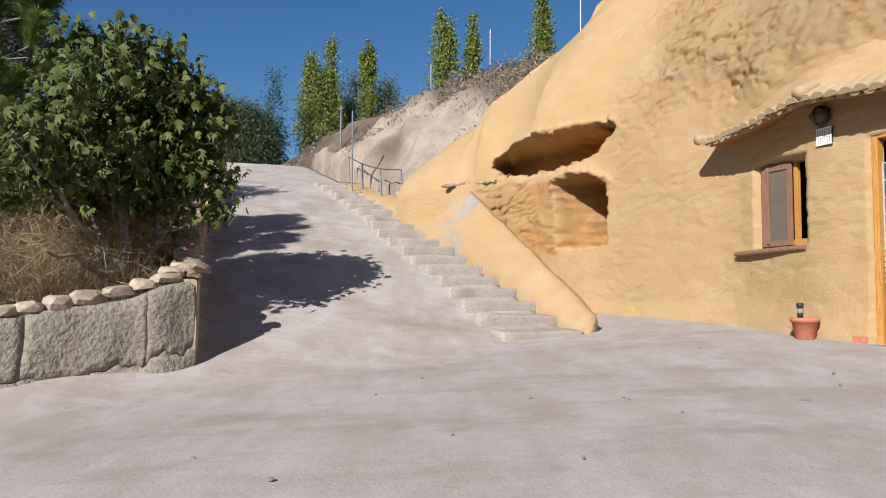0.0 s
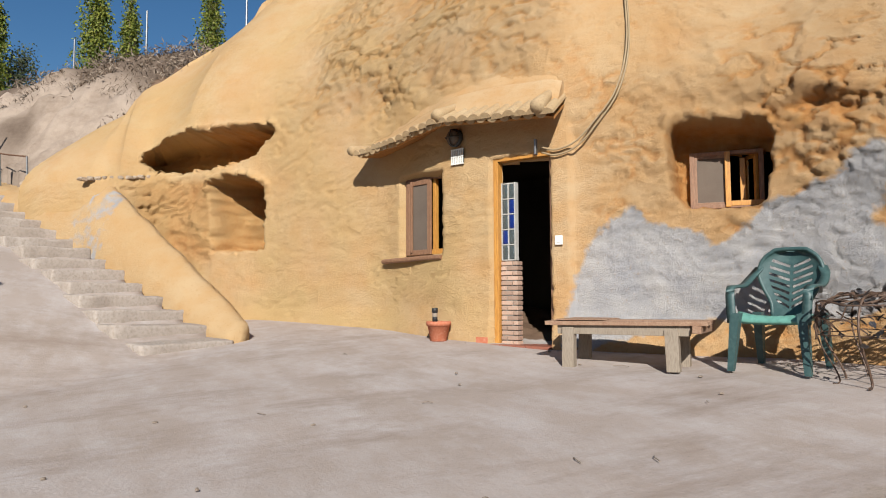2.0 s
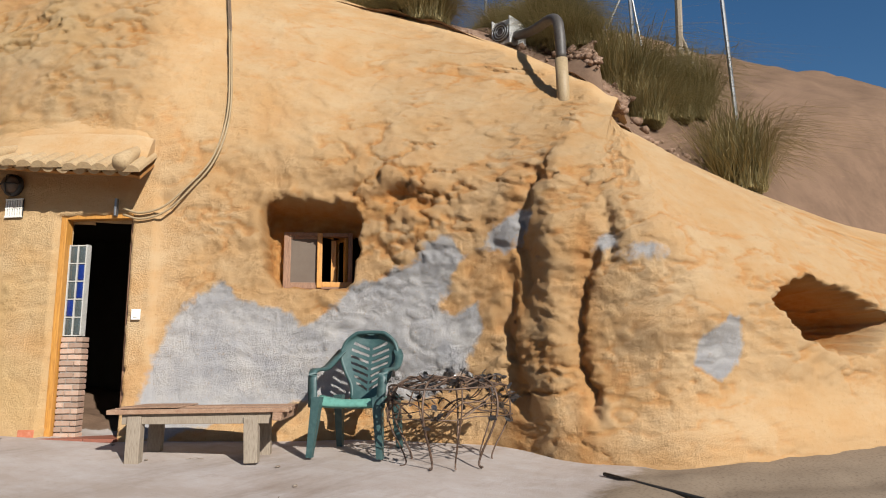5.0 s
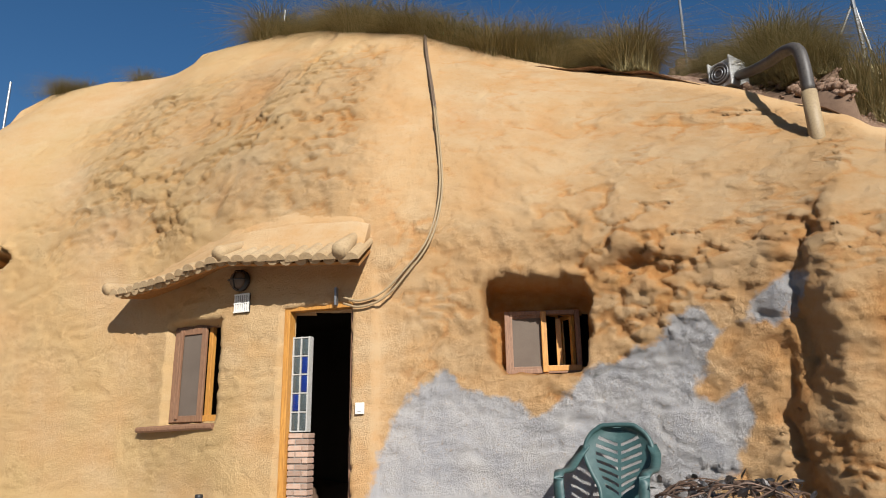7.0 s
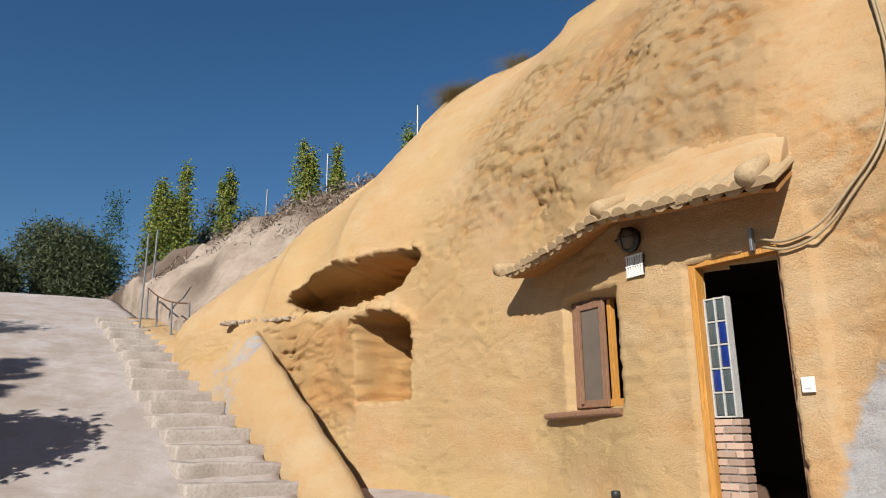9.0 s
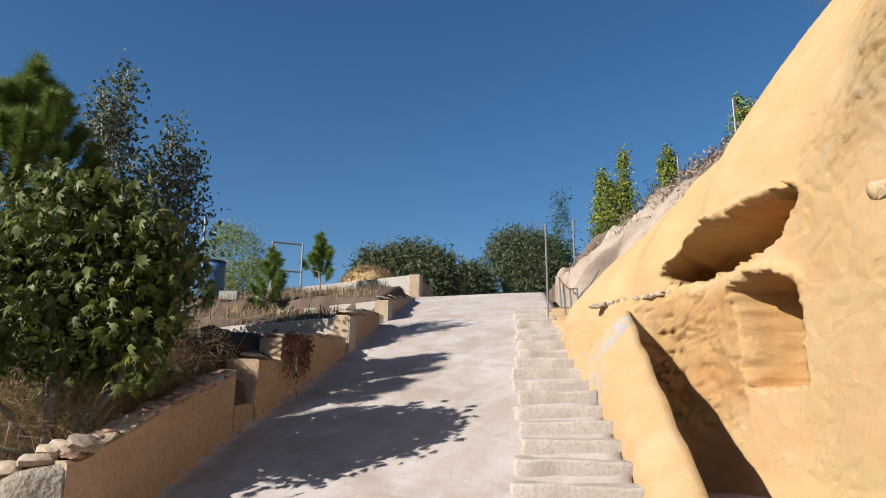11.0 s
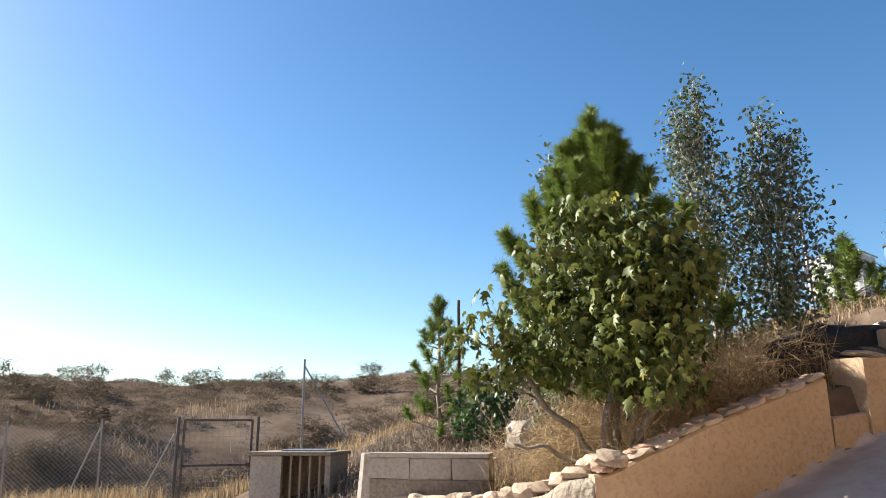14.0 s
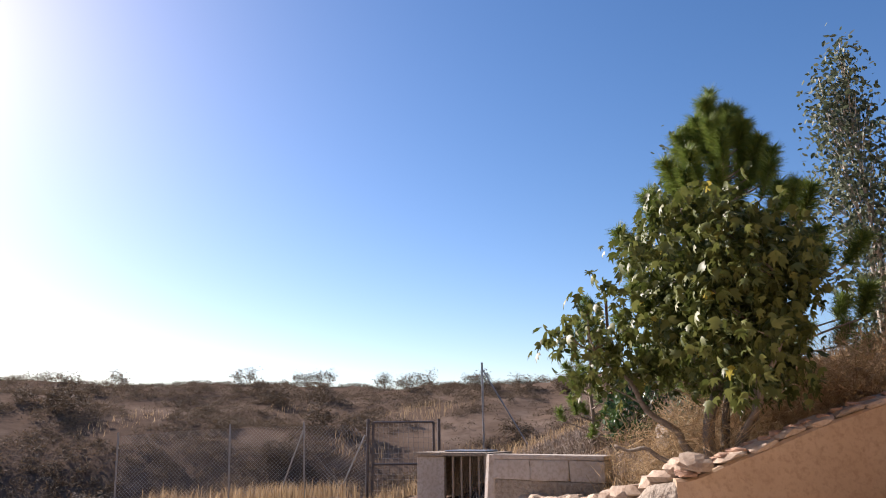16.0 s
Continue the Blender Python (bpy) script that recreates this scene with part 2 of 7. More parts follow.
FIG_YELLOW = leaf_material("yellowed_fig_leaf", (0.42, 0.36, 0.07), (0.50, 0.42, 0.10), 0.5)
PINE_NEEDLE = leaf_material("pine_needle", (0.085, 0.135, 0.024), (0.18, 0.235, 0.055), 0.5, 0.25)
POPLAR_LEAF = leaf_material("poplar_leaf", (0.055, 0.08, 0.04), (0.14, 0.16, 0.11), 0.55)
POPLAR_YELLOW = leaf_material("turning_poplar_leaf", (0.10, 0.15, 0.03), (0.27, 0.27, 0.05), 0.5)
OLIVE_LEAF = leaf_material("olive_leaf", (0.05, 0.066, 0.028), (0.115, 0.13, 0.066), 0.6)
SHRUB_LEAF = leaf_material("dark_shrub_leaf", (0.025, 0.06, 0.02), (0.06, 0.11, 0.035), 0.35)
DRY_GRASS = leaf_material("dry_grass", (0.20, 0.128, 0.066), (0.48, 0.355, 0.205), 0.8, 0.3)
DRY_TWIG = leaf_material("dead_twigs", (0.16, 0.115, 0.085), (0.30, 0.24, 0.185), 0.9, 0.1)
ESPARTO = leaf_material("esparto_grass", (0.17, 0.145, 0.062), (0.44, 0.355, 0.175), 0.7, 0.25)
SCRUB = leaf_material("grey_scrub", (0.075, 0.055, 0.036), (0.15, 0.11, 0.072), 0.9, 0.2)
GLASS, gt, gb = material("window_glass", 0.05)
gb.inputs["Transmission Weight"].default_value, gb.inputs["IOR"].default_value = 1.0, 1.45
gb.inputs["Base Color"].default_value = (0.75, 0.78, 0.78, 1)
BLUE_GLASS, gt2, gb2 = material("blue_glass_block", 0.12)
gb2.inputs["Transmission Weight"].default_value = 0.5
gb2.inputs["Base Color"].default_value = (0.02, 0.05, 0.28, 1)
CLEAR_GLASS, gt3, gb3 = material("clear_glass_block", 0.06)
gb3.inputs["Transmission Weight"].default_value = 0.6
gb3.inputs["Base Color"].default_value = (0.16, 0.19, 0.19, 1)
MESH_WIRE = simple("chain_link_wire", (0.36, 0.35, 0.33), (0.30, 0.28, 0.26), 10, 0.6, 0.4)


# ---- mesh helpers ----
def link_bm(name, bm, mat, parent=None, label="", smooth=False):
    me = bpy.data.meshes.new(name)
    bmesh.ops.recalc_face_normals(bm, faces=bm.faces[:])
    bm.to_mesh(me)
    bm.free()
    me.materials.append(mat)
    if smooth:
        me.shade_smooth()
    ob = new(name, me)
    if parent:
        ob.parent = parent
    if label:
        tagged(ob, label)
    return ob


part = link_bm


def raw_mesh(name, verts, faces, mat, parent=None, smooth=False):
    me = bpy.data.meshes.new(name)
    me.from_pydata([tuple(v) for v in verts], [], faces)
    me.materials.append(mat)
    if smooth:
        me.shade_smooth()
    ob = new(name, me)
    if parent:
        ob.parent = parent
    return ob


def quick_mesh(name, verts, faces, mat, parent=None):
    """Like raw_mesh for large numpy arrays with equal face sizes."""
    me = bpy.data.meshes.new(name)
    n, k = faces.shape
    me.vertices.add(len(verts))
    me.vertices.foreach_set("co", np.asarray(verts, np.float32).ravel())
    me.loops.add(n * k)
    me.loops.foreach_set("vertex_index", faces.astype(np.int32).ravel())
    me.polygons.add(n)
    me.polygons.foreach_set("loop_start", np.arange(0, n * k, k, dtype=np.int32))
    me.update(calc_edges=True)
    me.validate()
    me.materials.append(mat)
    ob = new(name, me)
    if parent:
        ob.parent = parent
    return ob


def empty(name, m, label="", category="", group="", kind=""):
    ob = new(name)
    ob.empty_display_size = 0.1
    ob.matrix_world = m
    return tagged(ob, label, category, group, kind)


def box(bm, size, at=(0, 0, 0), rot=(0, 0, 0), bevel=0.0, wobble=0.0, rng=None):
    m = pose(*at, *rot) @ Matrix.Diagonal((*size, 1))
    vs = bmesh.ops.create_cube(bm, size=1.0, matrix=m)["verts"]
    if wobble:
        for v in vs:
            v.co += Vector([rng.uniform(-wobble, wobble) for _ in range(3)])
    if bevel:
        es = list({e for v in vs for e in v.link_edges})
        bmesh.ops.bevel(bm, geom=es, offset=bevel, segments=2, affect="EDGES", profile=0.6)
    return bm


def box_bm(*a, **k):
    return box(bmesh.new(), *a, **k)


def tube(bm, pts, radii, sides=8, cap=True):
    """A round bar along pts with a radius at each."""
    pts = [Vector(p) for p in pts]
    if not hasattr(radii, "__len__"):
        radii = [radii] * len(pts)
    rings = []
    side = None
    for i, p in enumerate(pts):
        d = (pts[min(i + 1, len(pts) - 1)] - pts[max(i - 1, 0)]).normalized()
        if side is None:
            side = d.orthogonal().normalized()
        side = (side - d * side.dot(d)).normalized()
        up = d.cross(side)
        rings.append([bm.verts.new(p + (side * math.cos(2 * math.pi * k / sides) + up * math.sin(2 * math.pi * k / sides)) * radii[i]) for k in range(sides)])
    for a, b in zip(rings, rings[1:]):
        for k in range(sides):
            bm.faces.new((a[k], a[(k + 1) % sides], b[(k + 1) % sides], b[k]))
    if cap:
        bm.faces.new(rings[0][::-1])
        bm.faces.new(rings[-1])
    return bm


def tube_bm(*a, **k):
    return tube(bmesh.new(), *a, **k)


def lathe(bm, prof, sides=24, at=(0, 0, 0)):
    """A turned shape from (radius, height) pairs."""
    rings = [[bm.verts.new((at[0] + r * math.cos(2 * math.pi * k / sides), at[1] + r * math.sin(2 * math.pi * k / sides), at[2] + z)) for k in range(sides)] for r, z in prof]
    for a, b in zip(rings, rings[1:]):
        for k in range(sides):
            bm.faces.new((a[k], a[(k + 1) % sides], b[(k + 1) % sides], b[k]))
    bm.faces.new(rings[0][::-1])
    bm.faces.new(rings[-1])
    return bm


def bezier(pts, n=8):
    """A smooth run through pts (Catmull-Rom)."""
    p = [Vector(q) for q in pts]
    p = [2 * p[0] - p[1]] + p + [2 * p[-1] - p[-2]]
    out = []
    for i in range(1, len(p) - 2):
        for k in range(n):
            s = k / n
            out.append(0.5 * (2 * p[i] + (p[i + 1] - p[i - 1]) * s + (2 * p[i - 1] - 5 * p[i] + 4 * p[i + 1] - p[i + 2]) * s * s + (3 * p[i] - p[i - 1] - 3 * p[i + 1] + p[i + 2]) * s ** 3))
    return out + [p[-2]]


def scatter(template_v, template_f, where, size, rng, droop=0.0, up=None):
    """Many copies of one small shape in arrays: turned at random (or with local z towards up), sized."""
    tv, tf = np.asarray(template_v, float), np.asarray(template_f)
    n = len(where)
    q = rng.normal(size=(n, 3))
    if up is not None:
        q = q * 0.45 + up
    z = q / np.linalg.norm(q, axis=1)[:, None]
    x = rng.normal(size=(n, 3))
    x[:, 2] -= droop
    x -= (x * z).sum(1)[:, None] * z
    x /= np.linalg.norm(x, axis=1)[:, None]
    y = np.cross(z, x)
    s = np.broadcast_to(size, (n,))[:, None, None]
    v = (tv[None, :, 0:1] * x[:, None] + tv[None, :, 1:2] * y[:, None] + tv[None, :, 2:3] * z[:, None]) * s + np.asarray(where)[:, None]
    f = tf[None] + (np.arange(n) * len(tv))[:, None, None]
    return v.reshape(-1, 3), f.reshape(-1, tf.shape[1])


def blades(where, height, spread, width, rng, bend=0.5):
    """Grass blades, each a bent strip of three points with two triangles."""
    where = np.asarray(where)
    n = len(where)
    a = rng.uniform(0, 2 * np.pi, n)
    d = np.stack([np.cos(a), np.sin(a), np.zeros(n)], 1)
    w = np.stack([-np.sin(a), np.cos(a), np.zeros(n)], 1) * (width * rng.uniform(0.6, 1.3, n))[:, None]
    h = (height * rng.uniform(0.5, 1.25, n))[:, None]
    lean = (spread * rng.uniform(0.1, 1.0, n))[:, None] * h
    mid = where + d * lean * 0.35 + np.array([0, 0, 1]) * h * 0.6
    tip = where + d * lean + np.array([0, 0, 1]) * h * (1 - bend * 0.5 * lean / np.maximum(h, 1e-6))
    v = np.stack([where - w, where + w, mid - w * 0.7, mid + w * 0.7, tip], 1).reshape(-1, 3)
    k = (np.arange(n) * 5)[:, None]
    f = np.concatenate([k + [0, 1, 2], k + [1, 3, 2], k + [2, 3, 4]], 0)
    return v, f


# ---- plan of the place ----
UP = np.array([-0.445, 0.895])      # uphill along the ramp
ACROSS = np.array([0.895, 0.445])   # towards the cave house
FOOT = np.array([1.5, 8.4])         # foot of the steps


def ramp_z(s, lat=-1.0):
    c = np.minimum(s, 12.0)
    return 0.47 + 0.366 * c - 0.008 * np.maximum(0, c - 4.5) ** 2 + 0.02 * np.maximum(0, s - 12) + 0.035 * (np.clip(lat, -4, 0) + 1.0)


def ramp_edge(s):
    return np.interp(s, [0, 2.5, 4, 6, 9, 12], [-4.2, -3.9, -3.6, -3.35, -3.2, -3.1])


def on_ramp(s, lat, dz=0.0):
    p = FOOT + UP * s + ACROSS * lat
    return (p[0], p[1], float(ramp_z(s, lat)) + dz)


# line of the house front in plan, from the hillside to the far end, and a running mark along it
FRONT = np.array([(-3, 16), (-1.6, 13.9), (-0.5, 12.3), (0.25, 11.5), (0.95, 11.65), (1.35, 11.5), (2.45, 10.2), (3.5, 8.3), (3.8, 7.1), (4.15, 6.45), (4.5, 5.85), (5.08, 5.19),
                  (5.72, 4.44), (5.98, 3.44), (6.03, 3.10), (5.95, 2.79), (5.98, 2.43), (6.2, 1.6), (7.2, 0.9), (8.6, 0.2), (11, -1), (14, -2.5), (20, -6)], float)
FRONT_U = np.array([-0.43, 2.1, 4.04, 5.13, 5.85, 6.28, 7.98, 10.15, 11.39, 12.13, 12.82, 13.72, 14.69, 15.71, 16.05, 16.27, 16.63, 17.47, 18.69, 20.26, 22.94, 26.3, 33.24])
TOP_U = [-0.5, 2.36, 2.8, 3.7, 4.06, 5.2, 5.84, 6.02, 6.18, 6.46, 6.62, 6.9, 7.72, 8.75, 9.07, 10.07, 11.2, 12.9, 13.95, 15.08, 15.6, 16.2, 16.63, 18.5, 19.8, 20.84, 22.7, 30]
TOP_Z = [3.4, 3.57, 3.9, 4.25, 4.45, 4.4, 4.8, 5.25, 5.5, 5.85, 6.28, 6.52, 6.67, 6.58, 6.86, 6.92, 6.54, 6.25, 5.94, 5.35, 4.86, 4.38, 3.99, 3.7, 3.41, 3.25, 3.02, 2.8]
LEAN_U = [2, 5.85, 6.5, 8, 12.5, 13.7, 15, 16.5, 18, 30]
LEAN_Z = [2.7, 2.7, 3.7, 3.5, 3.3, 3.0, 2.8, 2.2, 1.6, 1.3]
SETBACK = 1.8
_us = np.arange(-0.4, 30, 0.05)
_px, _py = np.interp(_us, FRONT_U, FRONT[:, 0]), np.interp(_us, FRONT_U, FRONT[:, 1])
_k = np.ones(9) / 9
_sx = np.convolve(np.pad(_px, 4, "edge"), _k, "valid")
_sy = np.convolve(np.pad(_py, 4, "edge"), _k, "valid")
_k2 = np.ones(27) / 27
_tx, _ty = np.gradient(np.convolve(np.pad(_px, 13, "edge"), _k2, "valid")), np.gradient(np.convolve(np.pad(_py, 13, "edge"), _k2, "valid"))
_tl = np.hypot(_tx, _ty)
_nx, _ny = -_ty / _tl, _tx / _tl


def front_at(u):
    """Point of the front line at u, and the way into the hill."""
    f = lambda a: np.interp(u, _us, a)
    n = np.array([f(_nx), f(_ny)])
    return np.array([f(_sx), f(_sy)]), n / np.linalg.norm(n, axis=0)


def top_z(u):
    return np.interp(u, TOP_U, TOP_Z)


_top_soft = np.convolve(np.pad(np.interp(_us, TOP_U, TOP_Z), 8, "edge"), np.ones(17) / 17, "valid")


def lean_z(u):
    return np.interp(u, LEAN_U, LEAN_Z)


def setback(u, z):
    k = np.clip((z - lean_z(u)) / (np.interp(u, _us, _top_soft) - lean_z(u)), 0, 1)
    return SETBACK * k ** 1.6


def on_front(u, z, out=0.0):
    """Point on the house front at u and height z, out metres before it."""
    p, n = front_at(u)
    q = p + n * (setback(u, z) - out)
    return Vector((q[0], q[1], z))


def front_pose(u, z, out=0.0):
    """A pose on the front: local x along it, y into the hill, z up."""
    p, n = front_at(u)
    q = on_front(u, z, out)
    return pose(*q, 0, 0, math.degrees(math.atan2(-n[0], n[1])))


def smooth(e0, e1, x):
    k = np.clip((x - e0) / (e1 - e0), 0, 1)
    return k * k * (3 - 2 * k)


def court_z(x, y):
    z = 0.05 * x + 0.04 * y + 0.035 * np.maximum(0, y - 5) * np.clip(x / 2.3, 0, 1)
    return np.maximum(z, -0.05)


def value_noise(x, y, scale, seed):
    """Smooth noise in the plane, about -1 to 1."""
    r = np.random.RandomState(seed).uniform(-1, 1, (64, 64))
    gx, gy = x * scale, y * scale
    ix, iy = np.floor(gx).astype(int), np.floor(gy).astype(int)
    fx, fy = gx - ix, gy - iy
    fx, fy = fx * fx * (3 - 2 * fx), fy * fy * (3 - 2 * fy)
    g = lambda a, b: r[a % 64, b % 64]
    return (g(ix, iy) * (1 - fx) + g(ix + 1, iy) * fx) * (1 - fy) + (g(ix, iy + 1) * (1 - fx) + g(ix + 1, iy + 1) * fx) * fy


def terrain(x, y):
    """Height of the ground, and how much it is concrete, dry slope and bare rock."""
    x, y = np.asarray(x, float), np.asarray(y, float)
    dx, dy = x - FOOT[0], y - FOOT[1]
    s, lat = dx * UP[0] + dy * UP[1], dx * ACROSS[0] + dy * ACROSS[1]
    court = court_z(x, y)
    rz = ramp_z(s, lat)
    edge = ramp_edge(s)
    # concrete court and ramp
    d = rz - court
    ramp_mix = np.where(lat < 0.1, 0.5 * (d + np.sqrt(d * d + 0.01)) - 0.03, 0.0)
    z = court + np.maximum(ramp_mix, 0)
    conc = np.ones_like(z) * np.clip((y - 1.75) / 0.8 + 0.35, 0, 1)
    conc = np.where(x < -5.5, conc * smooth(-16.0, -13.0, x) * smooth(3.2, 2.4, y + 0.2 * x), conc)
    conc = np.maximum(conc, smooth(-3, -1, y) * smooth(2.5, 1.5, x + 0.45 * value_noise(x, y, 0.8, 31) + 0.2 * value_noise(x, y, 2.6, 32) - 0.35 * (y - 1.0)))
    dry, rock = np.zeros_like(z), np.zeros_like(z)
    # planted slope beside the ramp
    side = (x + 2.2) * (-0.575) + (y - 6.4) * 0.818      # distance behind the planter's front wall
    inner = np.minimum(side - 0.12, edge - lat)
    gz = rz + 0.38 + 0.06 * value_noise(x, y, 1.2, 3) - 0.075 * np.maximum(0, -x - 6.5) - np.maximum(0, 0.45 - side) * 0.4 * (x < -2.5)
    for s0, run in ((5.5, 3.2), (8.1, 5.5), (12.1, 7.0)):
        sw = s0 + 0.3 * (edge - lat)
        gz = gz - 0.5 * np.clip((s - sw + 1.8) / 1.8, 0, 1) * (s < sw) * smooth(run, run - 0.8, edge - lat)
    west = court + 0.12 + 0.48 * np.maximum(0, side - 0.6)
    gz = np.minimum(gz, west + (gz + 5 - west) * smooth(-4.75, -4.45, x))
    bank = smooth(0.0, 0.16, inner)
    z = np.where(inner > 0, z * (1 - bank) + gz * bank, z)
    conc = np.where(inner > 0.02, 0, conc)
    dry = np.where(inner > 0.02, 1.0, dry)
    pts = np.stack([_sx, _sy], 1)
    flat = np.stack([x.ravel(), y.ravel()], 1)
    best, bu, bd = np.full(len(flat), 1e9), np.zeros(len(flat)), np.zeros(len(flat))
    for i in range(0, len(pts), 2):
        e = flat - pts[i]
        r = (e ** 2).sum(1)
        m = r < best
        best[m], bu[m] = r[m], _us[i]
        bd[m] = (e[m] * np.array([_nx[i], _ny[i]])).sum(1)
    bu, bd = bu.reshape(x.shape), bd.reshape(x.shape)
    # bank above the steps
    up = (lat > 0.3) & (s > 3.3) & ~((bu > 4.9) & (bd > -1.2))
    bz = rz + 0.3 + 1.02 * np.maximum(0, lat - 0.35) + 0.22 * value_noise(x, y, 0.9, 5) + 0.1 * value_noise(x, y, 2.7, 6)
    bz = np.minimum(bz, 6.1 + 0.09 * (lat - 2.5) + 0.18 * value_noise(x, y, 0.6, 7))
    z = np.where(up, bz, z)
    conc = np.where(up, 0, conc)
    rock = np.where(up, smooth(0.2, 0.6, 0.55 + 0.8 * value_noise(x, y, 0.8, 8)) * smooth(2.7, 2.0, lat + 0.4 * value_noise(x, y, 1.4, 19)), rock)
    dry = np.where(up, 1.0, dry)
    # hill behind the house front
    kk = np.clip(bd / SETBACK, 0, 1) ** (1 / 1.6)
    hz = lean_z(bu) + (top_z(bu) - lean_z(bu)) * kk - 0.3 * smooth(SETBACK + 0.15, SETBACK - 0.2, bd)
    hz = np.where(bd > SETBACK, top_z(bu) - 0.02 + np.minimum(0.8 + 3.6 * smooth(14.0, 16.6, bu), (0.12 + 0.45 * smooth(14.0, 16.8, bu)) * (bd - SETBACK)) + 0.30 * np.maximum(0, np.minimum(x, 16) - 7.2) * smooth(14.4, 17.0, bu) * smooth(SETBACK, SETBACK + 0.8, bd) + 0.08 * value_noise(x, y, 1.5, 9), hz)
    hill = (bd > 0.45) & (bu > 4.3)
    begin = np.where(((bu > 9.5) & (bu < 15.6)) | ((bu > 6.6) & (bu < 8.4)), 2.9, np.where(bu > 17.8, 1.05, 1.62))
    hz = np.where(bd < begin + 0.12, z + (hz - z) * smooth(begin, begin + 0.12, bd), hz)
    z = np.where(hill, np.maximum(hz, z), z)
    conc = np.where(hill, 0, conc)
    dry = np.where(hill, 0.3, dry)
    # far country
    r = np.hypot(x - 2, y - 4)
    az = np.degrees(np.arctan2(-(x - 2), y - 4))
    far_w = -0.6 + (6.3 + 1.6 * smooth(105, 80, az)) * smooth(20, 70, r) - 2.2 * np.exp(-((r - 27) / 7) ** 2)
    far_n = 4.6 + 0.5 * value_noise(x, y, 0.05, 12)
    w = smooth(48, 80, np.abs(az))
    far = (far_n * (1 - w) + far_w * w) + smooth(18, 30, r) * (0.35 * value_noise(x, y, 0.16, 13) + 0.2 * value_noise(x, y, 0.5, 14))
    k = smooth(14, 26, r)
    k = np.where(hill | up, smooth(26, 60, r), k)
    z = z * (1 - k) + far * k
    conc, dry = conc * (1 - k), np.maximum(dry, k)
    return z, conc, dry, rock, np.where(hill, 0.85, 0.0) * (1 - k)


def ground_height(x, y):
    return terrain(np.atleast_1d(np.asarray(x, float)), np.atleast_1d(np.asarray(y, float)))[0]


def axis(lo, hi, fine_lo, fine_hi, step):
    out = list(np.arange(fine_lo, fine_hi, step))
    d, p = step, fine_hi
    while p < hi:
        out.append(p)
        d = min(d * 1.12, 40)
        p += d
    out.append(hi)
    d, p = step * 1.12, fine_lo - step
    while p > lo:
        out.insert(0, p)
        d = min(d * 1.12, 40)
        p -= d
    return np.array([lo] + out)


def build_ground():
    xs, ys = axis(-700, 700, -7.5, 12.0, 0.1), axis(-700, 700, 0.5, 19.5, 0.1)
    gx, gy = np.meshgrid(xs, ys)
    z, conc, dry, rock, red = terrain(gx, gy)
    z = z + 0.012 * value_noise(gx, gy, 1.3, 20) * (conc > 0.5) + (0.22 * value_noise(gx, gy, 1.9, 24) + 0.16 * np.abs(value_noise(gx, gy, 4.4, 25)) + 0.05 * value_noise(gx, gy, 9.0, 26)) * np.clip(rock, 0, 1) + (0.03 * value_noise(gx, gy, 4, 21) + (0.10 * value_noise(gx, gy, 1.9, 22) + 0.07 * np.abs(value_noise(gx, gy, 4.6, 23))) * (red > 0.1)) * (conc < 0.5)
    v = np.stack([gx, gy, z], -1).reshape(-1, 3)
    ny, nx = gx.shape
    i = np.arange((ny - 1) * nx).reshape(ny - 1, nx)[:, :-1].ravel()
    ob = quick_mesh("ground", v, np.stack([i, i + 1, i + nx + 1, i + nx], 1), GROUND)
    for name, val in (("concrete", conc), ("dry", dry), ("rock", rock), ("red", red)):
        at = ob.data.attributes.new(name, "FLOAT", "POINT")
        at.data.foreach_set("value", np.clip(val, 0, 1).astype(np.float32).ravel())
    ob.data.shade_smooth()
    tagged(ob, "worn concrete yard and ramp running out into dry earth and scrub", "ground", kind="structure")


build_ground()


# ---- the rendered rock front of the cave house ----
DOOR = (11.95, 12.63, 0.45, 2.5)
WINDOW_A = (10.46, 11.25, 1.49, 2.47)
WINDOW_B = (13.98, 14.66, 1.88, 2.45)


def inside(u, z, poly):
    """Signed closeness to a closed outline: above 0 inside, in metres."""
    poly = np.asarray(poly, float)
    d = np.full(u.shape, 1e9)
    odd = np.zeros(u.shape, bool)
    for a, b in zip(poly, np.roll(poly, -1, 0)):
        e = b - a
        k = np.clip(((u - a[0]) * e[0] + (z - a[1]) * e[1]) / (e @ e), 0, 1)
        d = np.minimum(d, np.hypot(u - a[0] - k * e[0], z - a[1] - k * e[1]))
        cross = ((a[1] > z) != (b[1] > z)) & (u < (b[0] - a[0]) * (z - a[1]) / (b[1] - a[1] + 1e-12) + a[0])
        odd ^= cross
    return np.where(odd, d, -d)


BIG_NICHE = [(5.72, 3.14), (5.95, 2.98), (6.5, 2.95), (7.3, 2.98), (7.62, 3.06), (8.1, 3.42), (8.0, 3.5), (7.4, 3.52), (6.6, 3.54), (6.1, 3.46), (5.8, 3.3)]
SMALL_NICHE = [(6.95, 1.7), (7.88, 1.7), (7.9, 2.62), (7.6, 2.78), (7.2, 2.80), (6.92, 2.72)]
RECESS_B = [(13.84, 2.0), (13.97, 1.83), (14.58, 1.83), (14.66, 1.95), (14.72, 2.5), (14.66, 2.6), (14.2, 2.67), (13.86, 2.69), (13.80, 2.55)]
HOLE = [(18.45, 1.64), (18.7, 1.78), (18.97, 1.84), (19.6, 1.78), (20.2, 1.5), (19.8, 1.2), (19.3, 1.22), (18.8, 1.36)]
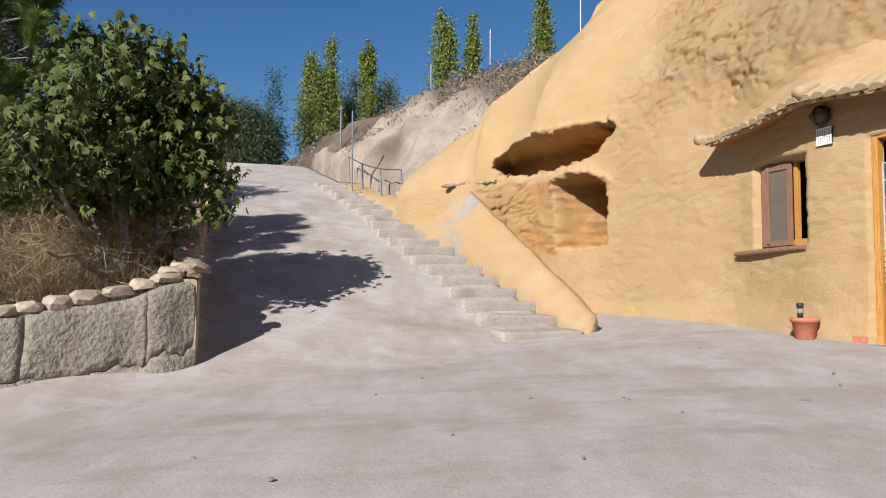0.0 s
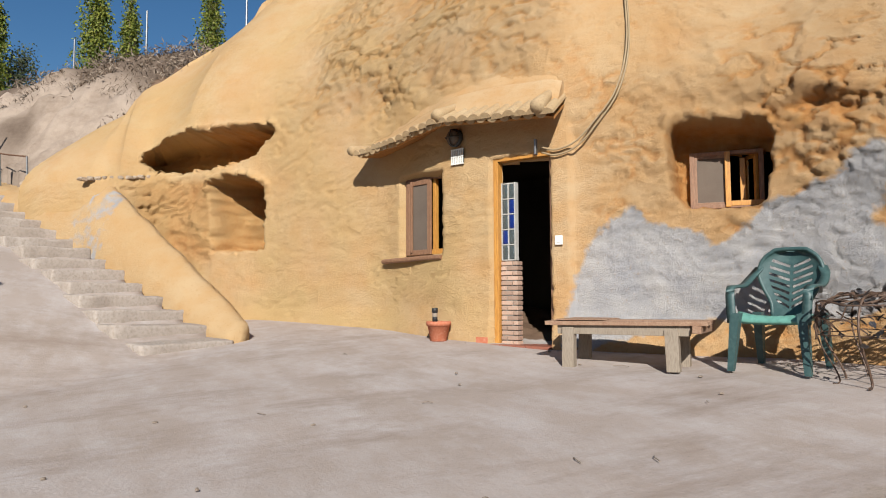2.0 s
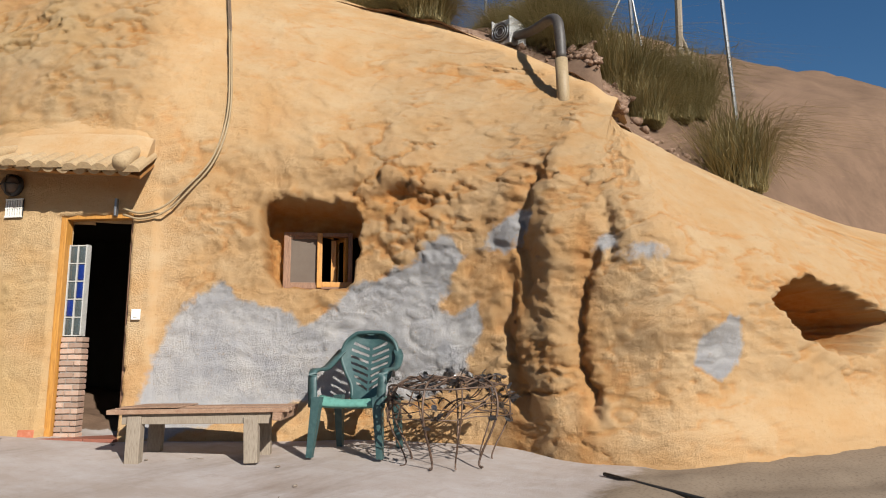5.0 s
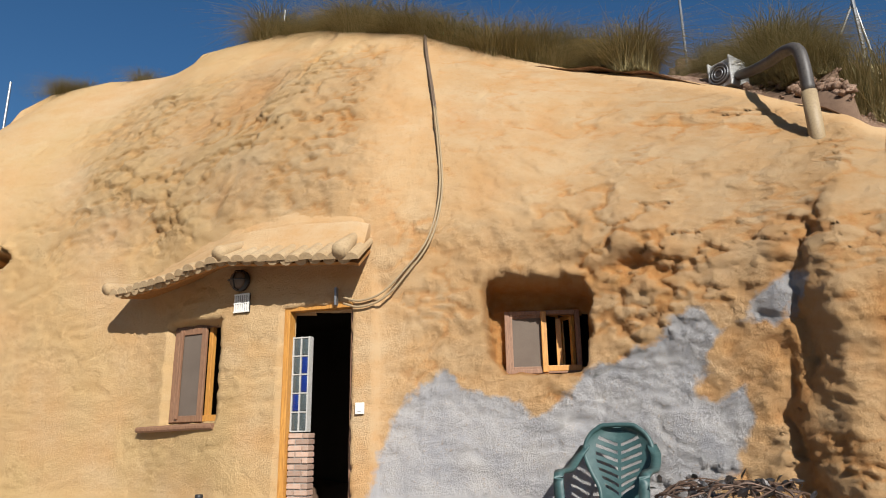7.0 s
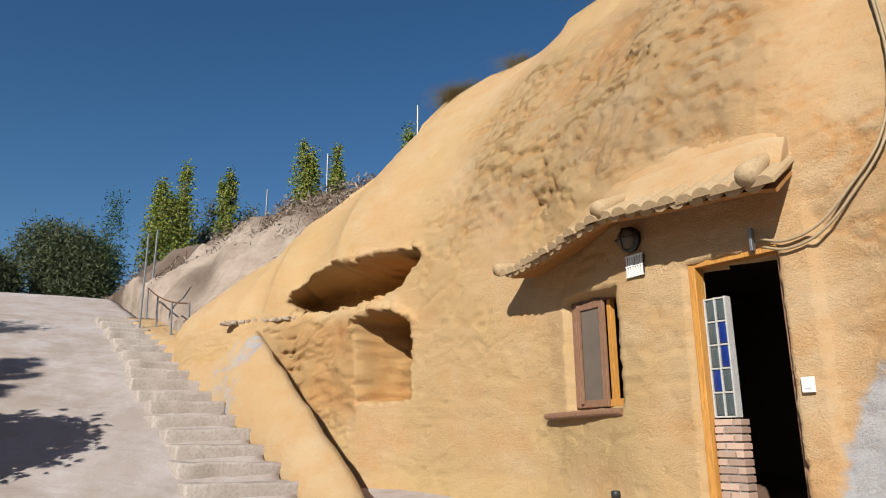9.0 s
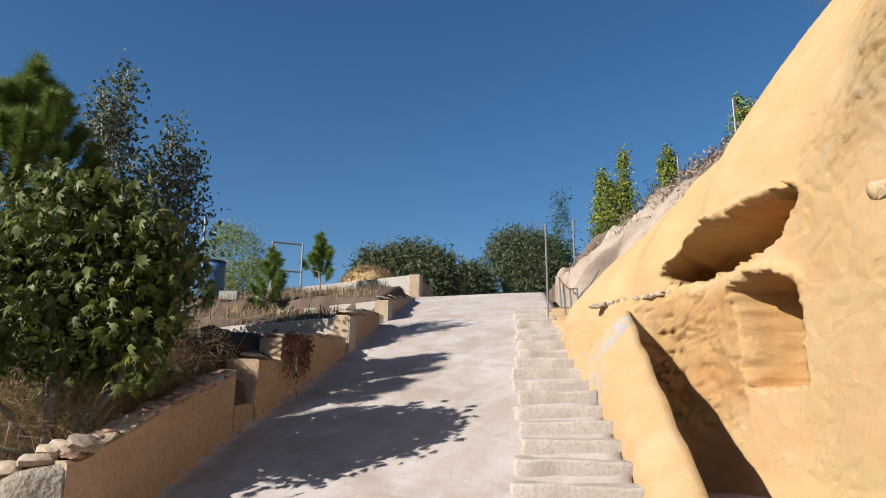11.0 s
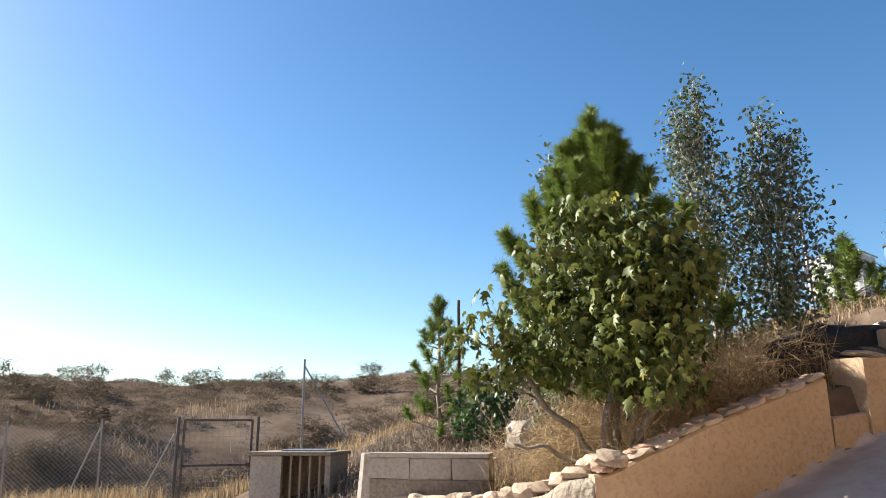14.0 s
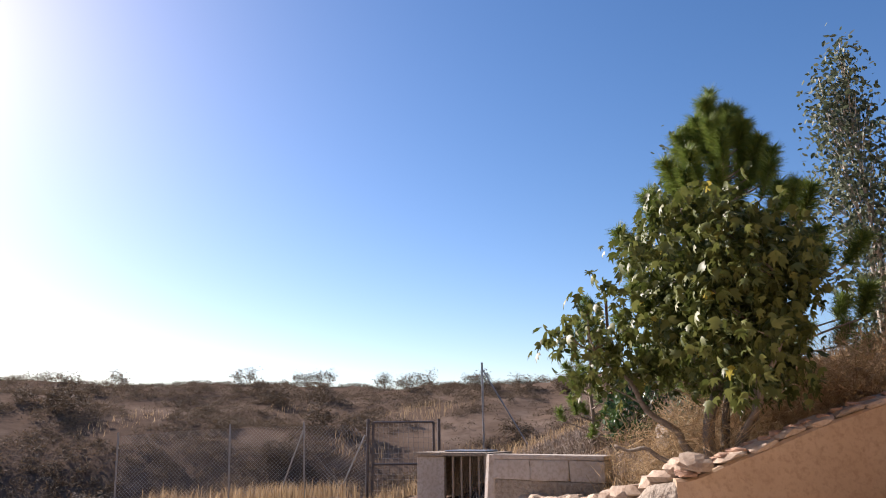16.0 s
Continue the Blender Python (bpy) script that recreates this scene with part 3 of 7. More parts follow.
PATCH_A = [(12.74, 0.5), (12.8, 0.97), (12.92, 1.28), (13.1, 1.6), (13.25, 1.8), (13.5, 1.9), (13.62, 1.72), (14.0, 1.66), (14.2, 1.5), (14.45, 1.62), (14.62, 1.86), (15.0, 1.97), (15.3, 2.08),
           (15.36, 2.26), (15.55, 2.32), (15.72, 2.1), (15.6, 1.85), (15.45, 1.62), (15.62, 1.55), (15.82, 1.75), (15.9, 1.5), (15.7, 1.05), (15.4, 0.85), (14.2, 0.8), (13.4, 0.62), (13.0, 0.5)]
PATCH_B = [(15.86, 2.14), (15.98, 2.36), (16.15, 2.47), (16.3, 2.42), (16.22, 2.24), (16.05, 2.1)]
PATCH_C = [(17.5, 1.1), (17.7, 1.45), (18.0, 1.55), (18.1, 1.2), (17.8, 0.95)]


def build_front():
    rng = np.random.RandomState(4)
    us = np.concatenate([np.arange(3.4, 5.4, 0.08), np.arange(5.4, 8.6, 0.03), np.arange(8.6, 12.6, 0.035), np.arange(12.6, 17.6, 0.023), np.arange(17.6, 20.4, 0.04), np.arange(20.4, 27, 0.25)])
    nv = 250
    fr = np.linspace(0, 1, nv)
    lo, hi = 0.2 - 0.35, top_z(us)
    u = np.repeat(us[:, None], nv, 1)
    z = lo + (hi[:, None] - lo) * fr[None, :]
    def field(fu, fz, seed, h, octaves):
        return np.array([[noise.fractal(Vector((a * fu, b * fz, seed)), h, 2.1, octaves) for b in zz] for a, zz in zip(us, z)])
    ngrid = field(0.9, 0.9, 3.0, 0.9, 5)
    fine = field(6.5, 8.5, 9.0, 0.8, 4)
    low_patch = np.clip(inside(u, z, PATCH_A) * 4, 0, 1) * smooth(1.9, 1.5, z)
    rough = smooth(12.8, 13.6, u) * 0.80 + 0.20 + 0.80 * smooth(3.2, 3.6, z) * smooth(8.0, 9.2, u) * smooth(13.2, 12.4, u) * smooth(6.3, 5.6, z)
    rough = rough + 0.7 * smooth(5.4, 5.7, u) * smooth(7.0, 6.8, u) * smooth(1.2, 1.6, z) * smooth(2.9, 2.7, z)
    rough = rough * (1 - 0.35 * smooth(2.9, 3.5, z) * smooth(12.2, 12.8, u) * smooth(15.4, 14.4, u)) * (1 - 0.55 * low_patch)
    rough = np.minimum(rough, 1.0) * smooth(0.02, 0.25, hi[:, None] - z)
    rough = rough * (1 - 0.35 * smooth(16.9, 17.3, u)) * (0.45 + 0.55 * smooth(0.5, 1.2, z))
    into = setback(u, z)
    # lumps and hollows of the rock under the render
    ridge = np.abs(field(1.7, 3.2, 17.0, 0.9, 4))
    crumbs = field(17.0, 21.0, 5.0, 0.7, 3)
    lump = -0.075 * ngrid * rough - 0.026 * fine * rough - 0.008 * crumbs * rough
    # crusts that overhang a little, with a shaded foot
    step = (1.9 * z + 1.5 * ngrid + 0.35 * fine + 0.5 * u) % 1.0
    crust = step ** 1.5 * smooth(1.0, 0.93, step) * np.clip(0.25 + 1.6 * ridge, 0, 1) * rough * smooth(1.5, 2.2, z + 0.5 * ngrid)
    lump = lump + 0.018 * crust
    crack = rough * np.maximum(0, 0.15 - ridge) * np.clip(0.6 + 1.2 * ngrid, 0, 1)
    lump = lump + (0.32 + 0.25 * smooth(12.8, 12.2, u)) * crack
    shelf = np.abs(np.sin(2.3 * z + 1.1 * ngrid + 0.3 * u)) ** 6 * 0.05 * smooth(3.2, 3.8, z) * smooth(9.0, 10.5, u) * smooth(16.8, 16.2, u)
    into = into + lump + shelf
    # hollows in the right-hand rock: two deep furrows beside a smooth rib under the pipe
    def furrow(cu, w, z0, z1, depth):
        return depth * np.clip(1.0 + 0.35 * fine, 0.6, 1.3) * np.exp(-((u - cu - 0.05 * np.sin(4 * z) - 0.10 * ngrid - 0.05 * fine) / w) ** 2) * smooth(z0 - 0.1, z0 + 0.15, z) * smooth(z1 + 0.3, z1 - 0.2, z)
    into = into + furrow(16.16, 0.055, 0.75, 1.85, 0.125) + furrow(16.74, 0.05, 0.70, 2.1, 0.12) + furrow(16.28, 0.05, 1.6, 2.9, 0.10) + furrow(16.9, 0.10, 1.9, 2.5, 0.12)
    into = into - 0.06 * np.exp(-((u - 16.48) / 0.13) ** 2) * smooth(0.3, 0.9, z)
    into = into + 0.14 * np.exp(-((u - 15.1) / 0.16) ** 2 - ((z - 2.72) / 0.09) ** 2) + 0.10 * np.exp(-((u - 15.35) / 0.12) ** 2 - ((z - 2.62) / 0.08) ** 2)
    into = into - 0.10 * smooth(13.9, 14.6, u) * smooth(15.6, 15.0, u) * np.exp(-((z - 2.95) / 0.22) ** 2)
    into = into - 0.12 * smooth(16.9, 17.3, u) * smooth(18.3, 17.8, u) * np.exp(-((z - 1.45 - 0.15 * (u - 17.5)) / 0.16) ** 2) * 0.8
    # foot right of the door cut back to fit the view; plinth swelling
    into = into + np.interp(u, [13.0, 13.8, 15.0, 15.9, 16.4, 16.9], [0, 0.06, 0.10, 0.14, 0.06, 0]) * smooth(1.5, 0.5, z)
    into = into - 0.05 * smooth(0.95, 0.5, z) - 0.08 * smooth(16.2, 16.8, u) * smooth(1.0, 0.5, z)
    # pilaster between the door and the next wall, and the wall running up to the eaves
    into = into + 0.05 * smooth(12.83, 12.87, u) * smooth(13.3, 12.9, u) * smooth(2.9, 2.6, z)
    wob = 0.05 * fine + 0.03 * ngrid
    def carve(poly, depth, soft, w=1.0):
        return depth * smooth(-soft * 0.3, soft, inside(u, z, poly) + wob * w)
    into = into + carve(BIG_NICHE, 1.15, 0.045, 1.2) + carve(SMALL_NICHE, 1.0, 0.04, 1.0) * (0.16 + 2.4 * np.clip((u - 6.92) / 0.95, 0, 1)) * (1 + 0.08 * fine) + carve(HOLE, 0.8, 0.1)
    into = into + 0.05 * fine * smooth(0.0, 0.06, np.maximum(inside(u, z, BIG_NICHE), inside(u, z, SMALL_NICHE)))
    into = into + carve(RECESS_B, 0.52, 0.06, 0.8)
    # lips over the niches
    for poly, amp in ((BIG_NICHE, 0.13), (SMALL_NICHE, 0.11), (RECESS_B, 0.05)):
        d = inside(u, z, poly)
        zc = np.mean([p[1] for p in poly])
        into = into - amp * np.exp(-((d + 0.05) / 0.055) ** 2) * smooth(zc + 0.1, zc + 0.3, z) * np.clip(0.8 + 0.9 * fine, 0.2, 1.6)
    def rect(r):
        return [(r[0], r[2]), (r[1], r[2]), (r[1], r[3]), (r[0], r[3])]
    into = into + 0.13 * smooth(-0.01, 0.03, inside(u, z, rect(WINDOW_A)) + 0.35 * wob)
    into = into + 0.16 * smooth(-0.01, 0.03, inside(u, z, rect(DOOR)) + 0.35 * wob)
    p, n = front_at(us)
    x = p[0][:, None] + n[0][:, None] * into
    y = p[1][:, None] + n[1][:, None] * into
    # rim over the top, running back under the soil
    v = np.stack([x, y, z], -1)
    rim = v[:, -1] + np.stack([n[0] * 0.5, n[1] * 0.5, np.full(len(us), -0.12)], -1)
    v = np.concatenate([v, rim[:, None]], 1)
    nv += 1
    iu, iv = np.meshgrid(np.arange(len(us) - 1), np.arange(nv - 1), indexing="ij")
    a = (iu * nv + iv).ravel()
    faces = np.stack([a, a + nv, a + nv + 1, a + 1], 1)
    uc = np.concatenate([u, u[:, -1:]], 1).ravel()[faces].mean(1)
    zc = v[..., 2].ravel()[faces].mean(1)
    keep = np.ones(len(faces), bool)
    for r in (WINDOW_A, DOOR, WINDOW_B):
        g = 0.045
        keep &= ~((uc > r[0] + g) & (uc < r[1] - g) & (zc > r[2] + (g if r is not DOOR else -9)) & (zc < r[3] - g))
    ob = quick_mesh("wall_cave_front", v.reshape(-1, 3), faces[keep], PLASTER)
    d1 = np.maximum(np.maximum(inside(u, z, PATCH_A), inside(u, z, PATCH_B)), np.maximum(inside(u, z, PATCH_C) - 0.02, np.maximum(0.09 - np.hypot((u - 17.2) * 0.6, z - 2.02), 0.07 - np.hypot((u - 16.92) * 0.6, z - 2.12))))
    patch = np.clip(0.5 + d1 * 3.0, 0, 1)
    # raw rock areas, plus shade coloured into hollows, cracks, niches and furrows
    raw_shade = np.clip(smooth(13.2, 14.4, u) * 0.16 * smooth(3.4, 2.6, z) * (1 - 0.6 * smooth(15.8, 17.0, u)) + 0.5 * smooth(0.03, 0.10, lump + shelf) + 0.55 * smooth(0.01, 0.06, crack) + (ngrid > 0.55) * 0.2, 0, 1) * smooth(0.05, 0.5, hi[:, None] - z)
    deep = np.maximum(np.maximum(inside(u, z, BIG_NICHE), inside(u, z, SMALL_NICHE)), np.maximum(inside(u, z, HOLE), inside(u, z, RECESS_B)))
    raw_shade = np.maximum(raw_shade, smooth(-0.02, 0.05, deep))
    raw_shade = np.maximum(raw_shade, 0.75 * smooth(5.5, 5.8, u) * smooth(7.05, 6.85, u) * smooth(1.2, 1.7, z + 0.4 * ngrid) * smooth(2.85, 2.72, z))
    raw_shade = np.maximum(raw_shade, 0.7 * np.exp(-((u - 16.16) / 0.10) ** 2) * smooth(3.2, 2.6, z) + 0.7 * np.exp(-((u - 16.74) / 0.10) ** 2) * smooth(2.6, 2.1, z))
    yellow = (0.5 + 0.4 * smooth(2.6, 1.2, z)) * smooth(12.9, 11.0, u) * np.clip(0.6 + ngrid, 0, 1)
    for name, val in (("patch", patch), ("raw_shade", raw_shade), ("yellow", yellow), ("rough", np.clip(rough, 0, 1))):
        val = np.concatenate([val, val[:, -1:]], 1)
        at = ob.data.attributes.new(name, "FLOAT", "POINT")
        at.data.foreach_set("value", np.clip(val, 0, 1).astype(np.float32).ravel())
    ob.data.shade_smooth()
    tagged(ob, "lumpy ochre-rendered rock front of a cave house with grey cement patches", "wall", kind="structure")


build_front()


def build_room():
    """Rooms behind the openings, their unlit darkness put into the plaster colour."""
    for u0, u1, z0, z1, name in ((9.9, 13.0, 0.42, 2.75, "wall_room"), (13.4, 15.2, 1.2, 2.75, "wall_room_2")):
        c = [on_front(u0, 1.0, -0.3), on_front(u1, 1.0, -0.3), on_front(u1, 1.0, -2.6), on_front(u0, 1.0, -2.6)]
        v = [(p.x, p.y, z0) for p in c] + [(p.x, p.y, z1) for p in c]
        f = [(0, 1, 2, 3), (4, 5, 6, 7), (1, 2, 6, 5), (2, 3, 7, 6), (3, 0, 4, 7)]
        tagged(raw_mesh(name, v, f, ROOM), "cave room behind the open door, plaster coloured dark as if unlit", "wall", kind="structure")


build_room()


# ---- steps, parapet and the walls along the ramp ----
def build_stairs():
    rng = random.Random(5)
    top = empty("stairs", pose(*on_ramp(0, -0.45)), "straight flight of worn concrete steps beside a ramp", "stairs", kind="structure")
    inv = top.matrix_world.inverted()
    turn = math.degrees(math.atan2(UP[1], UP[0])) - 90
    for i in range(19):
        s = -0.12 + 0.45 * i
        z = float(ramp_z(0.45 * i, -1.0)) + 0.085
        l0, l1 = -0.98 + rng.uniform(-0.05, 0.05) + 0.012 * i, 0.16 - 0.015 * i
        p = FOOT + UP * (s + 0.3) + ACROSS * (l0 + l1) / 2
        bm = bmesh.new()
        box(bm, (l1 - l0, 0.6, 0.26), (p[0], p[1], z - 0.13), (0, 0, turn), 0.03, 0.02, rng)
        bmesh.ops.subdivide_edges(bm, edges=[e for e in bm.edges if e.calc_length() > 0.3], cuts=9, use_grid_fill=True)
        for v in bm.verts:
            v.co += Vector((noise.noise(v.co * 6), noise.noise(v.co * 6 + Vector((9, 0, 0))), 0.6 * noise.noise(v.co * 5 + Vector((0, 9, 0))))) * 0.034 + Vector((noise.noise(v.co * 19), noise.noise(v.co * 19 + Vector((5, 0, 0))), 0.5 * noise.noise(v.co * 19 + Vector((0, 5, 0))))) * 0.010
        bm.transform(inv)
        part("step", bm, STEP_CONCRETE, top, smooth=True)


build_stairs()


def loft(name, sections, mat, label, category="wall", rough=0.015, kind="structure"):
    """A wall of joined cross-sections: each a list of points, all of one length, closed round."""
    v, f, k = [], [], len(sections[0])
    for sec in sections:
        for q in sec:
            q = Vector(q)
            v.append(q + Vector((noise.noise(q * 3.1), noise.noise(q * 3.1 + Vector((7, 0, 0))), 0.7 * noise.noise(q * 3.1 + Vector((0, 7, 0))))) * rough * 2)
    for i in range(len(sections) - 1):
        for j in range(k):
            a, b = i * k + j, i * k + (j + 1) % k
            f.append((a, b, b + k, a + k))
    f.append(tuple(range(k))[::-1])
    f.append(tuple(range(len(v) - k, len(v))))
    ob = raw_mesh(name, v, f, mat, smooth=False)
    return tagged(ob, label, category, kind=kind)


def build_parapet():
    ss = np.concatenate([np.arange(-0.1, 3.3, 0.12), np.arange(3.3, 8.6, 0.25)])
    secs = []
    for s in ss:
        zt = np.interp(s, [-0.1, 0.1, 3.28, 3.6, 4.2, 5.7, 7.2, 8.6], [0.72, 0.82, 2.66, 2.7, 2.68, 2.85, 3.15, 3.55])
        l0 = np.interp(s, [-0.1, 3.3, 4.2, 8.6], [0.1, 0.02, -0.08, -0.2])
        l1 = np.interp(s, [-0.1, 0.1, 3.3, 4.2, 8.6], [0.28, 0.33, 0.40, 0.75, 0.45])
        zs = float(ramp_z(s, -0.1)) + 0.02
        zb = min(zs, 0.5 if s < 3.3 else 9) - 0.4
        l1 += 0.1
        row = []
        for lat, z in ((l0, zb), (l0, zs), (l0 + 0.04, zs + (zt - zs) * 0.35), (l0 + (l1 - l0) * 0.45, zs + (zt - zs) * 0.82), (l1 - 0.10, zt), (l1 - 0.02, zt + 0.01), (l1, zt - 0.06), (l1, zb)):
            p = FOOT + UP * s + ACROSS * lat
            row.append((p[0], p[1], z))
        secs.append(row)
    ob = loft("wall_stair_parapet", secs, PLASTER, "sloping ochre-rendered parapet beside the concrete steps, daubed with grey")
    co = np.array([v.co[:] for v in ob.data.vertices])
    along = (co[:, :2] - FOOT) @ UP
    grey = smooth(2.5, 2.9, along) * smooth(4.4, 3.6, along) * 0.62 + 0.3 * value_noise(along, co[:, 2], 1.6, 51)
    for name, val in (("yellow", np.full(len(co), 0.2)), ("patch", grey), ("rough", np.full(len(co), 0.35))):
        at = ob.data.attributes.new(name, "FLOAT", "POINT")
        at.data.foreach_set("value", np.clip(val, 0, 1).astype(np.float32))
    ob.data.shade_smooth()


build_parapet()


def strip_wall(name, path, mat, label, thick=0.22, cuts=6, rough=0.012, cap=None):
    """A wall along plan points (x, y, bottom, top), thick metres towards its left."""
    pts = bezier([(p[0], p[1], p[2]) for p in path], cuts)
    tops = bezier([(p[0], p[1], p[3]) for p in path], cuts)
    secs = []
    for i, (b, t) in enumerate(zip(pts, tops)):
        d = (pts[min(i + 1, len(pts) - 1)] - pts[max(i - 1, 0)]).xy.normalized()
        n = Vector((-d.y, d.x, 0)) * thick
        o = Vector((b.x, b.y, 0))
        h = t.z - b.z
        secs.append([o + Vector((0, 0, b.z)), o + Vector((0, 0, b.z + h * 0.5)), o + Vector((0, 0, t.z - 0.02)), o + n * 0.1 + Vector((0, 0, t.z)),
                     o + n * 0.9 + Vector((0, 0, t.z)), o + n + Vector((0, 0, t.z - 0.02)), o + n + Vector((0, 0, b.z))])
    return loft(name, secs, mat, label, rough=rough)


def edge_at(s, off=0.0):
    p = FOOT + UP * s + ACROSS * (float(ramp_edge(s)) + off)
    return p


def build_planter():
    front = [(-4.95, 4.42, -0.3, 0.62), (-4.2, 5.0, -0.25, 0.66), (-3.45, 5.53, -0.15, 0.74), (-2.86, 5.98, -0.1, 0.86), (-2.45, 6.2, 0.0, 1.0), (-2.24, 6.42, 0.1, 1.08)]
    run = bezier([(q[0], q[1], q[2]) for q in front], 12)
    crest = bezier([(q[0], q[1], q[3]) for q in front], 12)
    def course(name, i0, i1, low, high, out, label):
        """A cast length of the wall between two heights, given as shares of it; out metres proud."""
        secs = []
        for i in range(i0, i1 + 1):
            d = (run[min(i + 1, len(run) - 1)] - run[max(i - 1, 0)]).xy.normalized()
            n = Vector((-d.y, d.x, 0))
            o = Vector((run[i].x, run[i].y, 0)) - n * out
            if i in (i0, i1):
                o += Vector((d.x, d.y, 0)) * (0.001 if i == i0 else -0.001)
            zb = run[i].z
            h = crest[i].z - zb
            z0, z1 = zb + h * low(i), zb + h * high(i)
            rows = [z0 + (z1 - z0) * q for q in (0.0, 0.12, 0.3, 0.5, 0.7, 0.88)]
            secs.append([o + Vector((0, 0, q)) - n * (-0.004 if k in (0, 5) else 0.0) for k, q in enumerate(rows)] + [o + n * 0.03 + Vector((0, 0, z1)), o + n * (0.22 + out) + Vector((0, 0, z1)), o + n * (0.24 + out) + Vector((0, 0, z0))])
        ob = loft(name, secs, CONCRETE, label, rough=0.02)
        ob.data.shade_smooth()
    last = len(run) - 1
    split = lambda i: 0.40 + 0.035 * math.sin(i * 0.55) + 0.02 * math.sin(i * 1.7)
    for name, i0, i1 in (("wall_planter_front", 0, 26), ("wall_planter_front_2", 26, 44), ("wall_planter_front_3", 44, last)):
        course(name, i0, i1, lambda i: split(i), lambda i: 1.0, 0.0, "low curved rough concrete planter wall topped with loose stones")
    for name, i0, i1 in (("wall_planter_foot", 0, 34), ("wall_planter_foot_2", 34, last)):
        course(name, i0, i1, lambda i: 0.0, split, 0.014, "cracked lower course of the rough concrete planter wall")
    core = [[Vector((c.x, c.y, 0)) + Vector((-q.y, q.x, 0)) * w + Vector((0, 0, z)) for w, z in ((0.05, c.z), (0.05, t.z - 0.05), (0.2, t.z - 0.05), (0.2, c.z))] for c, t, q in ((run[i], crest[i], (run[min(i + 1, last)] - run[max(i - 1, 0)]).xy.normalized()) for i in range(last + 1))]
    loft("wall_planter_core", core, MORTAR, "dark mortar in the joints of the planter wall", rough=0.0)
    # two drain pipes at the foot
    for k in (0, 1):
        i = 47 + 2 * k
        d = (run[i + 1] - run[i - 1]).xy.normalized()
        n = Vector((-d.y, d.x, 0))
        o = Vector((run[i].x, run[i].y, court_z(run[i].x, run[i].y) + 0.10))
        ob = empty("drain_pipe", pose(*o), "stub of clay drain pipe in the planter wall", "drain pipe", "drains in the planter wall")
        part("sleeve", tube_bm([n * 0.05, -n * 0.035], 0.028, 12, False), WOOD_PALE, ob)
        # solid black plug imitates the darkness inside the sleeve
        part("bore_plug", tube_bm([n * 0.05, -n * 0.025], 0.024, 12), BLACK, ob, "black plug standing in for the unlit hollow")
    side = [(-2.24, 6.42, 0.1, 1.08), (*edge_at(0.1), 0.2, 1.12), (*edge_at(1.0), 0.4, 1.45), (*edge_at(2.3), 0.9, 1.86)]
    strip_wall("wall_planter_side", side, OCHRE_WALL, "shaded ochre-rendered wall beside the ramp", 0.24, 8, 0.008)
    # sill across the gap, piers and stepped terrace walls further up
    def seg(name, s0, s1, t0, t1, mat, label, off=0.0, thick=0.24):
        strip_wall(name, [(*edge_at(s0, off), float(ramp_z(s0, -3.5)) - 0.4, t0), (*edge_at((s0 + s1) / 2, off), float(ramp_z((s0 + s1) / 2, -3.5)) - 0.4, (t0 + t1) / 2), (*edge_at(s1, off), float(ramp_z(s1, -3.5)) - 0.4, t1)], mat, label, thick, 5, 0.01)
    seg("wall_gap_sill", 2.32, 2.72, 1.52, 1.56, OCHRE_WALL, "low ochre sill across a gap in the ramp wall")
    seg("wall_pier", 2.7, 3.25, 2.06, 2.08, OCHRE_WALL, "square ochre-rendered pier beside the ramp", 0.03, 0.4)
    seg("wall_pier_2", 3.27, 3.75, 2.36, 2.38, OCHRE_WALL, "taller ochre pier overgrown with a dry vine", 0.0, 0.3)
    seg("wall_ramp_side", 3.75, 5.4, 2.4, 2.60, OCHRE_WALL, "ochre-rendered wall beside the ramp")
    seg("wall_ramp_side_2", 5.5, 7.5, 2.97, 3.28, OCHRE_WALL, "ochre-rendered wall beside the ramp")
    seg("wall_ramp_side_3", 8.1, 11.5, 3.62, 4.25, OCHRE_WALL, "ochre-rendered wall beside the ramp")
    seg("wall_ramp_side_4", 12.1, 17.0, 4.95, 5.2, OCHRE_WALL, "ochre-rendered wall beside the top of the ramp")
    # pale retaining walls across the terraces
    for name, s, zt, length in (("wall_terrace", 5.5, 2.95, 3.2), ("wall_terrace_2", 8.1, 3.63, 5.5), ("wall_terrace_3", 12.1, 4.95, 7.0)):
        a = Vector(edge_at(s, 0.02))
        d = Vector((-0.93, -0.16)).normalized()
        pts = []
        for k in (0, 0.5, 1.0):
            q = a + d * length * k
            pts.append((q.x, q.y, float(ramp_z(s, -3.5)) - 0.9, zt - 0.10 * k * length / 3))
        strip_wall(name, pts[::-1], WHITE_WALL, "pale rendered retaining wall across a garden terrace", 0.22, 5, 0.01)


build_planter()


# ---- house: canopy, door, windows ----
EAVE_U = [10.05, 10.8, 11.57, 12.05, 12.7, 13.0]
EAVE_Z = [2.75, 2.78, 2.885, 2.835, 2.795, 2.73]
JOIN_Z = [2.88, 3.0, 3.16, 3.17, 3.14, 3.05]


